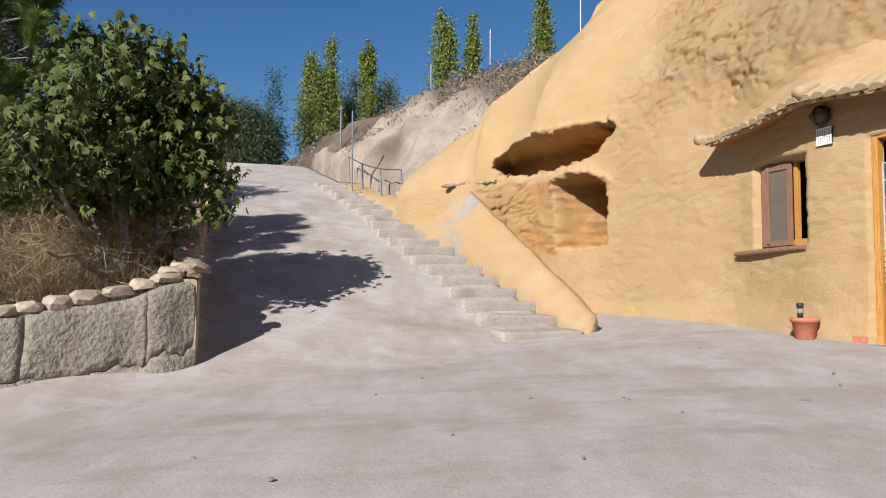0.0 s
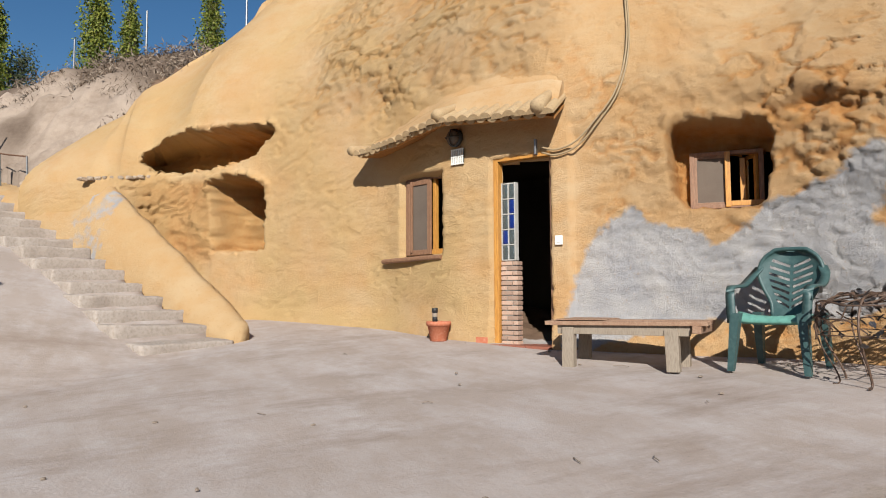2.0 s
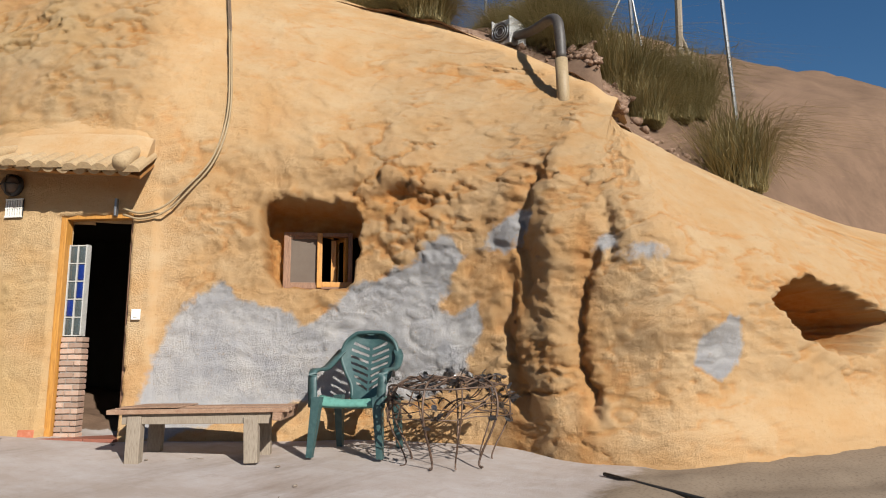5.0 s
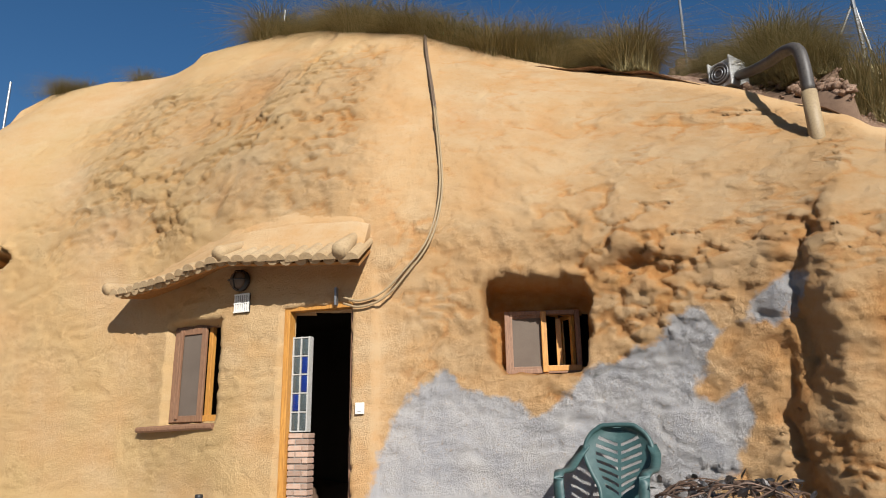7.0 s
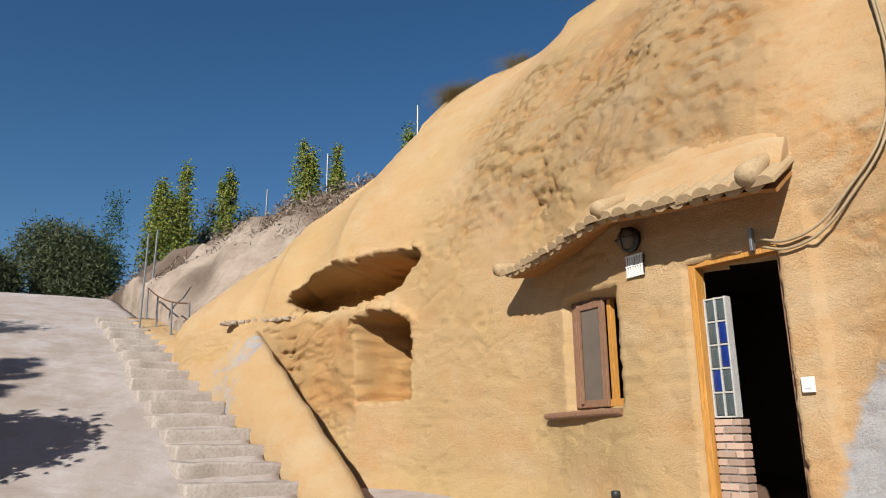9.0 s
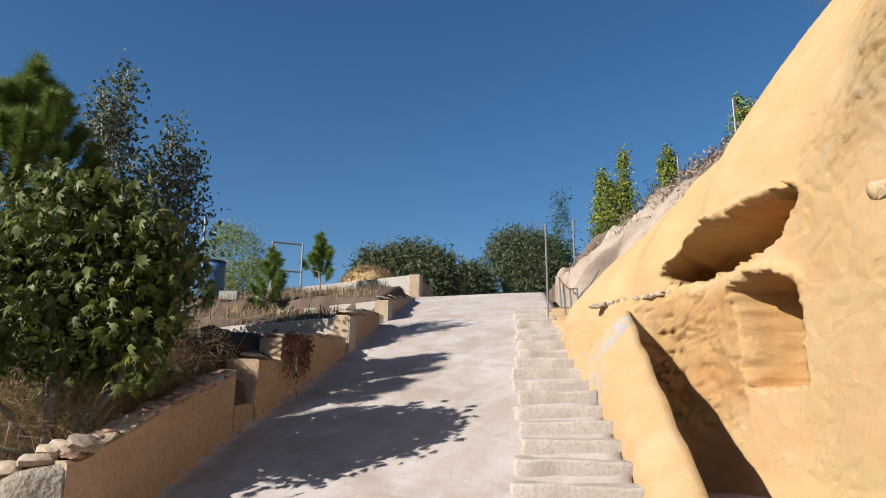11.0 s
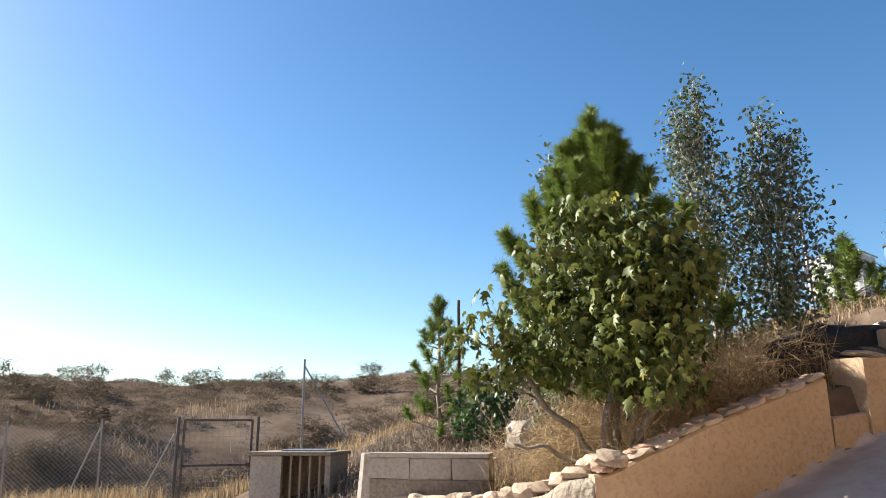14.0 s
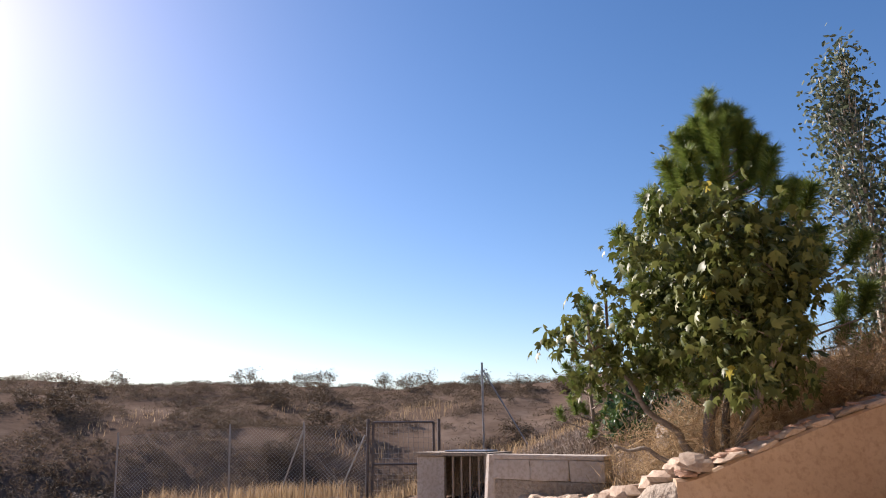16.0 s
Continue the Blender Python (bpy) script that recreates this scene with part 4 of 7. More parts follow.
def build_canopy():
    rng = random.Random(8)
    top = empty("tiled_canopy", pose(*on_front(11.5, 2.9)), "ochre-painted clay-tile canopy over a door and window", "canopy roof")
    inv = top.matrix_world.inverted()
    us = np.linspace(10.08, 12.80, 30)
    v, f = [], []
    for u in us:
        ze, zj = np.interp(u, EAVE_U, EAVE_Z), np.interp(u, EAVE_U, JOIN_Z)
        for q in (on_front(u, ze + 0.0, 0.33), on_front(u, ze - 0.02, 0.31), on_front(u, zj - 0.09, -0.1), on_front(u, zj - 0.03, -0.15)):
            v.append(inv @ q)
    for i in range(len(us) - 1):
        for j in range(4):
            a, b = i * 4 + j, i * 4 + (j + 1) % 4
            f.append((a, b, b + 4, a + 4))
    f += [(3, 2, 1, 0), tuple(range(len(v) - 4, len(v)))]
    # underside takes the darker orange that carries its shade
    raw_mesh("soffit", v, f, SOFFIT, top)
    n = 22
    for i in range(n):
        u = 10.1 + (12.76 - 10.1) * i / (n - 1)
        ze, zj = np.interp(u, EAVE_U, EAVE_Z) + rng.uniform(-0.008, 0.008), np.interp(u, EAVE_U, JOIN_Z)
        a, b = on_front(u, ze, 0.42 + rng.uniform(-0.012, 0.015)), on_front(u, zj, -0.12)
        d = (b - a).normalized()
        _, nn = front_at(u)
        x = Vector((nn[1], -nn[0], 0))
        z = x.cross(d)
        bm = bmesh.new()
        rows = []
        for p, r in ((a, 0.072), (b, 0.062)):
            outer = [p + x * math.cos(t) * r + z * math.sin(t) * r * 0.85 for t in [math.pi * k / 7 for k in range(8)]]
            inner = [p + x * math.cos(t) * (r - 0.014) + z * (math.sin(t) * (r * 0.85 - 0.014)) for t in [math.pi * k / 7 for k in range(7, -1, -1)]]
            rows.append([bm.verts.new(inv @ q) for q in outer + inner])
        for k in range(16):
            bm.faces.new((rows[0][k], rows[0][(k + 1) % 16], rows[1][(k + 1) % 16], rows[1][k]))
        bm.faces.new(rows[0][:8])
        part("roof_tile", bm, TILE, top)
    # channel tiles between the cover tiles, their ends dipping below the eave
    for i in range(n - 1):
        u = 10.1 + (12.76 - 10.1) * (i + 0.5) / (n - 1)
        ze, zj = np.interp(u, EAVE_U, EAVE_Z) + 0.012 + rng.uniform(-0.006, 0.006), np.interp(u, EAVE_U, JOIN_Z)
        a, b = on_front(u, ze, 0.405 + rng.uniform(-0.012, 0.012)), on_front(u, zj - 0.02, -0.12)
        d = (b - a).normalized()
        _, nn = front_at(u)
        x = Vector((nn[1], -nn[0], 0))
        z = x.cross(d)
        bm = bmesh.new()
        rows = [[bm.verts.new(inv @ (p + x * math.cos(t) * 0.056 - z * math.sin(t) * 0.05)) for t in [math.pi * k / 7 for k in range(8)]] for p in (a, b)]
        for k in range(7):
            bm.faces.new((rows[0][k], rows[0][k + 1], rows[1][k + 1], rows[1][k]))
        bm.faces.new((rows[0][0], rows[1][0], rows[1][7], rows[0][7]))
        bm.faces.new(rows[0])
        bm.faces.new(rows[1][::-1])
        part("channel_tile", bm, TILE, top)
    v, f = [], []
    for u in us:
        ze, zj = np.interp(u, EAVE_U, EAVE_Z), np.interp(u, EAVE_U, JOIN_Z)
        wob = 0.012 * noise.noise(Vector((u * 6, 1, 2)))
        for q in (on_front(u, ze + 0.055, 0.33 + wob * 3), on_front(u, ze + 0.085 + wob, 0.27), on_front(u, zj + 0.10 + wob, 0.05), on_front(u, zj + 0.14, -0.18), on_front(u, zj, -0.18)):
            v.append(inv @ q)
    for i in range(len(us) - 1):
        for j in range(5):
            a, b = i * 5 + j, i * 5 + (j + 1) % 5
            f.append((a, b, b + 5, a + 5))
    f += [(4, 3, 2, 1, 0), tuple(range(len(v) - 5, len(v)))]
    raw_mesh("roof_render", v, f, PLASTER, top, smooth=False)
    for u, r in ((10.02, 0.075), (11.57, 0.085), (12.68, 0.095)):
        ze, zj = np.interp(u, EAVE_U, EAVE_Z) + 0.055, np.interp(u, EAVE_U, JOIN_Z) + 0.05
        a, b = on_front(u, ze, 0.46), on_front(u, zj, -0.1)
        bm = tube_bm([inv @ a, inv @ (a + (b - a) * 0.06), inv @ (a + (b - a) * 0.5), inv @ b], [r * 0.7, r * 0.85, r * 0.6, r * 0.3], 12)
        part("ridge_tile", bm, TILE, top, "rounded hip tile plugged with mortar", smooth=True)


build_canopy()


def build_wall_wedges():
    """Flashing of render where the canopy dies into the rock."""
    secs = []
    for u in np.linspace(9.95, 13.0, 34):
        zj = np.interp(u, EAVE_U, JOIN_Z)
        k = float(smooth(9.95, 10.35, u) * smooth(13.0, 12.7, u))
        o = 0.22 * (1 - k)
        secs.append([on_front(u, zj - 0.12, 0.02 - o), on_front(u, zj - 0.02, 0.08 - o), on_front(u, zj + 0.13, 0.03 - o), on_front(u, zj + 0.38, -0.10 - o), on_front(u, zj, -0.3 - o)])
    loft("trim_canopy_join", secs, PLASTER, "smooth render fillet joining the canopy to the rock", "trim")


build_wall_wedges()


def sash(parent, w, h, at, frame_mat, pane_mat, name="sash", bar=0.055, depth=0.045, turn=0.0, pane=True, muntin=0):
    """A framed leaf hinged at its local left edge. at: x, y, z of that edge's foot."""
    def fix(bm):
        bm.transform(pose(*at, 0, 0, turn))
        return bm
    bm = bmesh.new()
    for size, c in (((bar, depth, h), (bar / 2, 0, h / 2)), ((bar, depth, h), (w - bar / 2, 0, h / 2)), ((w - 2 * bar, depth, bar), (w / 2, 0, bar / 2)), ((w - 2 * bar, depth, bar), (w / 2, 0, h - bar / 2))):
        box(bm, size, c, bevel=0.006)
    for k in range(muntin):
        box(bm, (0.022, depth * 0.7, h - 2 * bar), (bar + (w - 2 * bar) * (k + 1) / (muntin + 1), 0, h / 2), bevel=0.003)
    leaf = part(name, fix(bm), frame_mat, parent)
    if pane:
        p = part("pane", fix(box_bm((w - 2 * bar, 0.006, h - 2 * bar), (w / 2, 0.004, h / 2))), pane_mat, leaf)
        p.visible_shadow = False
    return leaf


SCREEN = simple("dusty_fly_screen", (0.11, 0.085, 0.068), (0.15, 0.12, 0.095), 3, 0.8, c3=(0.12, 0.09, 0.07), fine=200)
CURTAIN = simple("dim_net_curtain", (0.19, 0.17, 0.15), (0.14, 0.125, 0.11), 6, 0.9, stretch=(8, 1, 0.4))


def build_window_a():
    u0, u1, z0, z1 = WINDOW_A
    w, h = u1 - u0, z1 - z0
    win = empty("window_1", front_pose(u0, z0, -0.10), "brown timber window half open with a fly screen and rough log sill", "window", kind="structure")
    for size, c in (((0.06, 0.09, h), (0.03, 0.03, h / 2)), ((0.05, 0.09, h), (w - 0.025, 0.03, h / 2)), ((w, 0.09, 0.05), (w / 2, 0.03, h - 0.025)), ((w, 0.09, 0.045), (w / 2, 0.03, 0.022))):
        part("window_frame", box_bm(size, c, bevel=0.008), WOOD_BROWN, win)
    sash(win, 0.43, h - 0.08, (0.06, -0.035, 0.03), WOOD_BROWN, SCREEN, "fly_screen", 0.06, 0.03, turn=0)
    part("window_stile", box_bm((0.03, 0.03, h - 0.12), (0.17, -0.06, h / 2), bevel=0.005), WOOD_BROWN, win)
    sash(win, 0.30, h - 0.08, (w - 0.045, 0.05, 0.04), WOOD_PINE, GLASS, "sash", 0.055, 0.05, turn=128)
    part("window_stile", box_bm((0.05, 0.05, h - 0.06), (0.50, 0.03, h / 2), bevel=0.005), WOOD_PINE, win, "varnished pine stile")
    part("window_rail", box_bm((0.26, 0.05, 0.06), (0.62, 0.0, 0.06), bevel=0.005), WOOD_PINE, win)
    bm = tube_bm(bezier([(-0.25, -0.16, -0.035), (0.1, -0.175, -0.03), (0.5, -0.17, -0.02), (w + 0.0, -0.165, -0.02)], 5), [0.026, 0.03, 0.028, 0.031, 0.03, 0.028, 0.031, 0.03, 0.029, 0.031, 0.03, 0.028, 0.03, 0.029, 0.03, 0.027], 9)
    box(bm, (w + 0.22, 0.20, 0.035), (w / 2 - 0.12, -0.08, -0.025), bevel=0.008)
    part("window_sill", bm, WOOD_BROWN, win, "rough dark log sill")


def build_window_b():
    u0, u1, z0, z1 = WINDOW_B
    w, h = u1 - u0, z1 - z0
    win = empty("window_2", front_pose(u0, z0, -0.48), "small pine window with fly screen deep in a rock recess", "window", kind="structure")
    for size, c in (((0.045, 0.07, h), (0.022, 0, h / 2)), ((0.045, 0.07, h), (w - 0.022, 0, h / 2)), ((w - 0.09, 0.07, 0.04), (w / 2, 0, h - 0.02)), ((w - 0.09, 0.07, 0.04), (w / 2, 0, 0.02))):
        part("window_frame", box_bm(size, c, bevel=0.006), WOOD_BROWN, win)
    part("window_stile", box_bm((0.05, 0.085, h - 0.02), (w * 0.52, -0.015, h / 2), bevel=0.006), WOOD_PINE, win, "varnished pine stile")
    sash(win, w * 0.48, h - 0.06, (0.035, -0.01, 0.03), WOOD_BROWN, SCREEN, "fly_screen", 0.035, 0.025)
    part("window_stile", box_bm((0.04, 0.03, h - 0.1), (0.19, 0.04, h / 2), bevel=0.004), WOOD_PINE, win)
    sash(win, 0.2, h - 0.06, (w - 0.06, 0.04, 0.03), WOOD_PINE, GLASS, "sash", 0.04, 0.035, turn=118)
    part("window_rail", box_bm((w * 0.44, 0.04, 0.05), (w * 0.77, -0.02, 0.045), bevel=0.005), WOOD_PINE, win)
    part("curtain", box_bm((0.05, 0.015, h - 0.12), (w * 0.72, 0.09, h / 2), bevel=0.004), WOOD_PINE, win)


build_window_a()
build_window_b()


def build_door():
    u0, u1, z0, z1 = DOOR
    rng = random.Random(3)
    w = u1 - u0
    m = front_pose(u0, 0.5, -0.08)
    door = empty("door_1", m, "open doorway in a pine frame with a brick and glass-block sidelight", "door", kind="structure")
    part("door_jamb", box_bm((0.055, 0.10, 1.98), (0.028, 0, 0.99), bevel=0.006), WOOD_PINE, door, "varnished pine jamb")
    part("door_head", box_bm((w, 0.10, 0.06), (w / 2, 0.0, 2.0), bevel=0.006), WOOD_PINE, door)
    part("door_jamb", box_bm((0.04, 0.10, 1.98), (w - 0.01, 0.05, 0.99), bevel=0.006), WOOD_BROWN, door)
    bw = 0.215
    part("mortar_bed", box_bm((bw - 0.03, 0.09, 0.89), (0.053 + bw / 2, 0.05, 0.445)), MORTAR, door)
    course = 0.0527
    meshes = {}
    for r in range(17):
        x = 0.058
        lens = [0.145, 0.068] if r % 2 == 0 else [0.075, 0.138]
        for L in lens:
            key = round(L, 3)
            if key not in meshes:
                bm = box_bm((L - 0.012, 0.11, course - 0.012), bevel=0.004)
                me = bpy.data.meshes.new("brick")
                bm.to_mesh(me)
                bm.free()
                me.materials.append(BRICK)
                meshes[key] = me
            b = new("brick", meshes[key])
            b.parent = door
            b.matrix_local = pose(x + L / 2, 0.045 + rng.uniform(-0.004, 0.004), course * (r + 0.5) + 0.004, 0, rng.uniform(-1, 1), rng.uniform(-1, 1))
            x += L
    # glass blocks, two across and five up, in white joints
    gw = 0.080
    bm = bmesh.new()
    for k in range(3):
        box(bm, (0.012, 0.075, 0.84), (0.064 + k * gw, 0.05, 1.325), bevel=0.003)
    for k in range(6):
        box(bm, (2 * gw, 0.07, 0.012), (0.064 + gw, 0.05, 0.91 + k * 0.165), bevel=0.003)
    part("glass_block_joints", bm, JOINT_GREY, door, "white joints between glass blocks")
    for c in range(2):
        for r in range(5):
            bm = box_bm((gw - 0.013, 0.06, 0.150), (0.064 + gw * (c + 0.5), 0.05, 0.993 + r * 0.165), bevel=0.014)
            blue = (c, r) in ((0, 1), (1, 2), (1, 3))
            part("glass_block", bm, BLUE_GLASS if blue else CLEAR_GLASS, door, "blue glass block" if blue else "clear rippled glass block", smooth=True)
    thr = empty("threshold_tiles", m, "worn red clay tile threshold in the doorway", "threshold", kind="structure")
    for k in range(3):
        part("tile", box_bm((0.27, 0.56, 0.03), (0.02 + 0.28 * k, 0.10, 0.005), bevel=0.004), FLOOR_TILE, thr)
    part("tile", box_bm((0.15, 0.03, 0.09), (-0.11, -0.12, 0.045), bevel=0.006), TERRACOTTA, thr, "upright red tile skirting")


build_door()


def build_fixtures():
    vent = empty("vent_grille", front_pose(11.42, 2.49, 0.015), "white louvred plastic vent grille on the ochre wall", "vent")
    part("frame", box_bm((0.18, 0.012, 0.18), (0.09, 0.012, 0.09), bevel=0.004), BLACK, vent, "dark vent backing")
    for k in range(7):
        part("slat", box_bm((0.013, 0.016, 0.155), (0.012 + k * 0.026, 0.0, 0.09), bevel=0.003), WHITE_PLASTIC, vent)
    for z in (0.008, 0.09, 0.172):
        part("rail", box_bm((0.18, 0.018, 0.014), (0.09, 0.0, z), bevel=0.003), WHITE_PLASTIC, vent)
    lamp = empty("bulkhead_lamp", front_pose(11.50, 2.79, 0.02), "unlit black bulkhead lamp under the canopy", "wall lamp")
    for name, prof, mat in (("body", [(0.02, 0.0), (0.10, 0.0), (0.105, 0.03), (0.09, 0.05)], BLACK), ("lens", [(0.085, 0.045), (0.075, 0.085), (0.04, 0.105), (0.005, 0.11)], SCREEN)):
        bm = lathe(bmesh.new(), prof, 20)
        bm.transform(pose(0, 0, 0, 90))
        part(name, bm, mat, lamp, smooth=True)
    bm = bmesh.new()
    for a in (0, 90):
        tube(bm, [Vector((math.cos(radians(a)) * r, -y, math.sin(radians(a)) * r)) for r, y in ((-0.095, 0.04), (-0.08, 0.1), (0, 0.125), (0.08, 0.1), (0.095, 0.04))], 0.007, 6)
    part("cage", bm, BLACK, lamp)
    sw = empty("light_switch", front_pose(12.69, 1.54, 0.025), "white plastic light switch beside the doorway", "switch")
    part("plate", box_bm((0.08, 0.015, 0.095), (0.04, 0, 0.047), bevel=0.005), WHITE_PLASTIC, sw)
    part("rocker", box_bm((0.036, 0.012, 0.05), (0.04, -0.01, 0.047), bevel=0.004), WHITE_PLASTIC, sw, "cream rocker")
    def on(u_pts, off):
        return [on_front(u, z, off + 0.02) for u, z in u_pts]
    line = [(12.95, 6.22), (13.11, 5.6), (13.27, 4.9), (13.4, 4.1), (13.44, 3.5), (13.34, 3.05), (13.12, 2.76), (12.92, 2.57), (12.72, 2.51), (12.56, 2.55)]
    for k, (dx, mat, label) in enumerate(((0.0, CABLE, "cream"), (0.022, CABLE, "cream"))):
        cable = empty("hanging_cable", pose(*on_front(13.3, 4.0)), "cream sheathed cable draped down the rock to the door lintel", "cable", "cables down the front")
        inv = cable.matrix_world.inverted()
        pts = bezier([p + Vector((0, 0, -dx * 0.9)) for p in on([(u + dx * (1 if i < 6 else 0.2), z - (dx * 1.6 if i > 5 else 0)) for i, (u, z) in enumerate(line)], 0.02)], 6)
        cut = 14
        part("sheath", tube_bm([inv @ p for p in pts[cut:]], 0.010, 7), mat, cable, smooth=True)
        part("upper_sheath", tube_bm([inv @ p for p in pts[:cut + 1]], 0.0105, 7), CABLE_DARK, cable, "brown painted upper run", smooth=True)
    box_end = empty("cable_bracket", front_pose(12.5, 2.5, 0.03), "small grey metal bracket holding two cable ends", "bracket")
    part("plate", box_bm((0.02, 0.05, 0.16), (0, -0.02, 0.06), bevel=0.003), STEEL, box_end)


build_fixtures()


def gz(x, y):
    return float(ground_height(x, y)[0])


def bank_z(u, d):
    """Top of the strip of bare earth lying along the rim."""
    rise = 0.42 * smooth(SETBACK + 0.05, SETBACK + 1.0, d) + 0.10 * value_noise(u * 1.0, d * 1.0, 2.1, 41) + 0.06 * np.abs(value_noise(u * 1.0, d * 1.0, 5.3, 42))
    return top_z(u) - 0.12 + smooth(13.7, 14.5, u) * smooth(19.5, 18.0, u) * (0.06 + rise)


def build_bank():
    u, d = np.meshgrid(np.arange(13.6, 19.6, 0.06), np.arange(SETBACK - 0.05, SETBACK + 1.35, 0.06), indexing="ij")
    p, n = front_at(u.ravel())
    x, y = (p + n * d.ravel())
    v = np.column_stack([x, y, bank_z(u, d).ravel()])
    nd = u.shape[1]
    a = (np.arange(u.shape[0] - 1)[:, None] * nd + np.arange(nd - 1)[None]).ravel()
    ob = quick_mesh("ground_bank", v, np.stack([a, a + nd, a + nd + 1, a + 1], 1), RED_EARTH)
    tagged(ob, "strip of bare crumbling red-brown earth above the rendered rim", "ground", kind="structure")


build_bank()


def build_pipe():
    pipe = empty("vent_pipe", pose(7.22, 2.93, 3.70), "bent black pipe on a cream-painted foot set in the rendered rim", "pipe")
    lower = [(0, 0, -0.1), (0.0, 0.0, 0.3), (-0.005, 0.005, 0.62)]
    upper = bezier([(-0.005, 0.005, 0.62), (-0.01, 0.01, 0.90), (0.04, 0.06, 1.09), (0.16, 0.20, 1.19), (0.42, 0.46, 1.28), (0.72, 0.74, 1.42), (0.98, 1.0, 1.56)], 6)
    part("lower_pipe", tube_bm(lower, 0.068, 14), CABLE, pipe, "cream-painted pipe foot", smooth=True)
    part("upper_pipe", tube_bm(upper, 0.058, 14), simple("weathered_black_pipe", (0.045, 0.038, 0.034), (0.085, 0.072, 0.06), 6, 0.55), pipe, smooth=True)
    fan = empty("extractor_box", pose(8.28, 4.08, 5.34, 0, 0, -8), "square white extractor box with a round dark intake", "extractor fan")
    metal = simple("dusty_white_metal", (0.50, 0.50, 0.49), (0.40, 0.39, 0.37), 9, 0.6, c3=(0.3, 0.28, 0.25))
    housing = part("housing", box_bm((0.30, 0.26, 0.32), (0, 0, -0.02), bevel=0.012), metal, fan)
    for y in (-0.135, 0.135):
        part("flange", box_bm((0.36, 0.018, 0.37), (0, y, -0.02), bevel=0.005), metal, fan)
    bm = lathe(bmesh.new(), [(0.125, 0.0), (0.13, 0.015), (0.12, 0.03), (0.06, 0.035), (0.005, 0.036)], 24)
    bm.transform(pose(-0.15, 0, -0.02, 0, -90, 0))
    part("intake", bm, GATE_STEEL, housing, "round dark intake disc", smooth=True)
    bm = bmesh.new()
    for r in (0.05, 0.085, 0.12):
        tube(bm, [(-0.192, r * math.cos(a), r * math.sin(a) - 0.02) for a in [2 * math.pi * k / 20 for k in range(21)]], 0.007, 5, False)
    part("louvre", bm, STEEL, housing)
    part("stand", box_bm((0.16, 0.16, 0.7), (0, 0, -0.52), bevel=0.02), MORTAR, fan, "rough mortar pier under the box")


build_pipe()


# ---- things in the yard ----
def build_pot():
    x, y = 3.64, 7.06
    pot = empty("flower_pot", pose(x, y, gz(x, y)), "terracotta flower pot with a dark bottle standing in dry soil", "flower pot")
    part("pot", lathe(bmesh.new(), [(0.085, 0), (0.09, 0.005), (0.122, 0.17), (0.135, 0.172), (0.138, 0.215), (0.128, 0.218), (0.118, 0.19)], 28), TERRACOTTA, pot, smooth=True)
    part("soil", lathe(bmesh.new(), [(0.115, 0.18), (0.06, 0.2), (0.001, 0.2)], 16), simple("potting_soil", (0.10, 0.07, 0.05), (0.16, 0.11, 0.08), 20, 0.95), pot)
    bottle = part("bottle", lathe(bmesh.new(), [(0.001, 0.19), (0.028, 0.19), (0.029, 0.26), (0.027, 0.27), (0.027, 0.31), (0.034, 0.315), (0.035, 0.35), (0.03, 0.362), (0.001, 0.364)], 14, (-0.035, 0.02, 0)), BLACK, pot, "dark bottle with a black cap", smooth=True)
    part("label_band", lathe(bmesh.new(), [(0.0285, 0.265), (0.0292, 0.266), (0.0292, 0.305), (0.0285, 0.306)], 14, (-0.035, 0.02, 0)), WOOD_PALE, bottle, "pale bottle neck")


def build_bench():
    c = Vector((4.43, 4.90, 0))
    c.z = gz(c.x, c.y) - 0.015
    bench = empty("wooden_bench", pose(*c, 0, 0, math.degrees(math.atan2(-0.83, 0.557))), "low weathered bench of brown boards on pale timber legs", "bench")
    rng = random.Random(2)
    L, D, H = 1.34, 0.58, 0.41
    for k in range(5):
        wdt = D / 5
        bm = box_bm((L + rng.uniform(-0.05, 0.03), wdt - 0.006, 0.032), (rng.uniform(-0.02, 0.02), -D / 2 + wdt * (k + 0.5), H - 0.016 + rng.uniform(-0.004, 0.004)), (0, rng.uniform(-0.6, 0.6), rng.uniform(-0.5, 0.5)), bevel=0.005, wobble=0.005, rng=rng)
        part("board", bm, WOOD_BENCH, bench)
    part("cleat", box_bm((0.42, D * 0.9, 0.012), (-0.36, 0, H + 0.006), bevel=0.003, wobble=0.003, rng=rng), WOOD_BENCH, bench, "flat reddish panel nailed on the boards")
    for y in (-D / 2 + 0.06, D / 2 - 0.08):
        part("apron", box_bm((L - 0.22, 0.04, 0.085), (0, y, H - 0.075), bevel=0.004), WOOD_PALE, bench)
    for x in (-0.46, 0.42):
        for y in (-D / 2 + 0.06, D / 2 - 0.09):
            part("leg", box_bm((0.105, 0.085, H - 0.06), (x, y, (H - 0.06) / 2), (0, -2 if x > 0 else 1, 0), bevel=0.006, wobble=0.004, rng=rng), WOOD_PALE, bench)
    part("end_rail", box_bm((0.07, D + 0.06, 0.06), (L / 2 - 0.05, 0, H - 0.062), (0, 4, 0), bevel=0.008), WOOD_BENCH, bench)


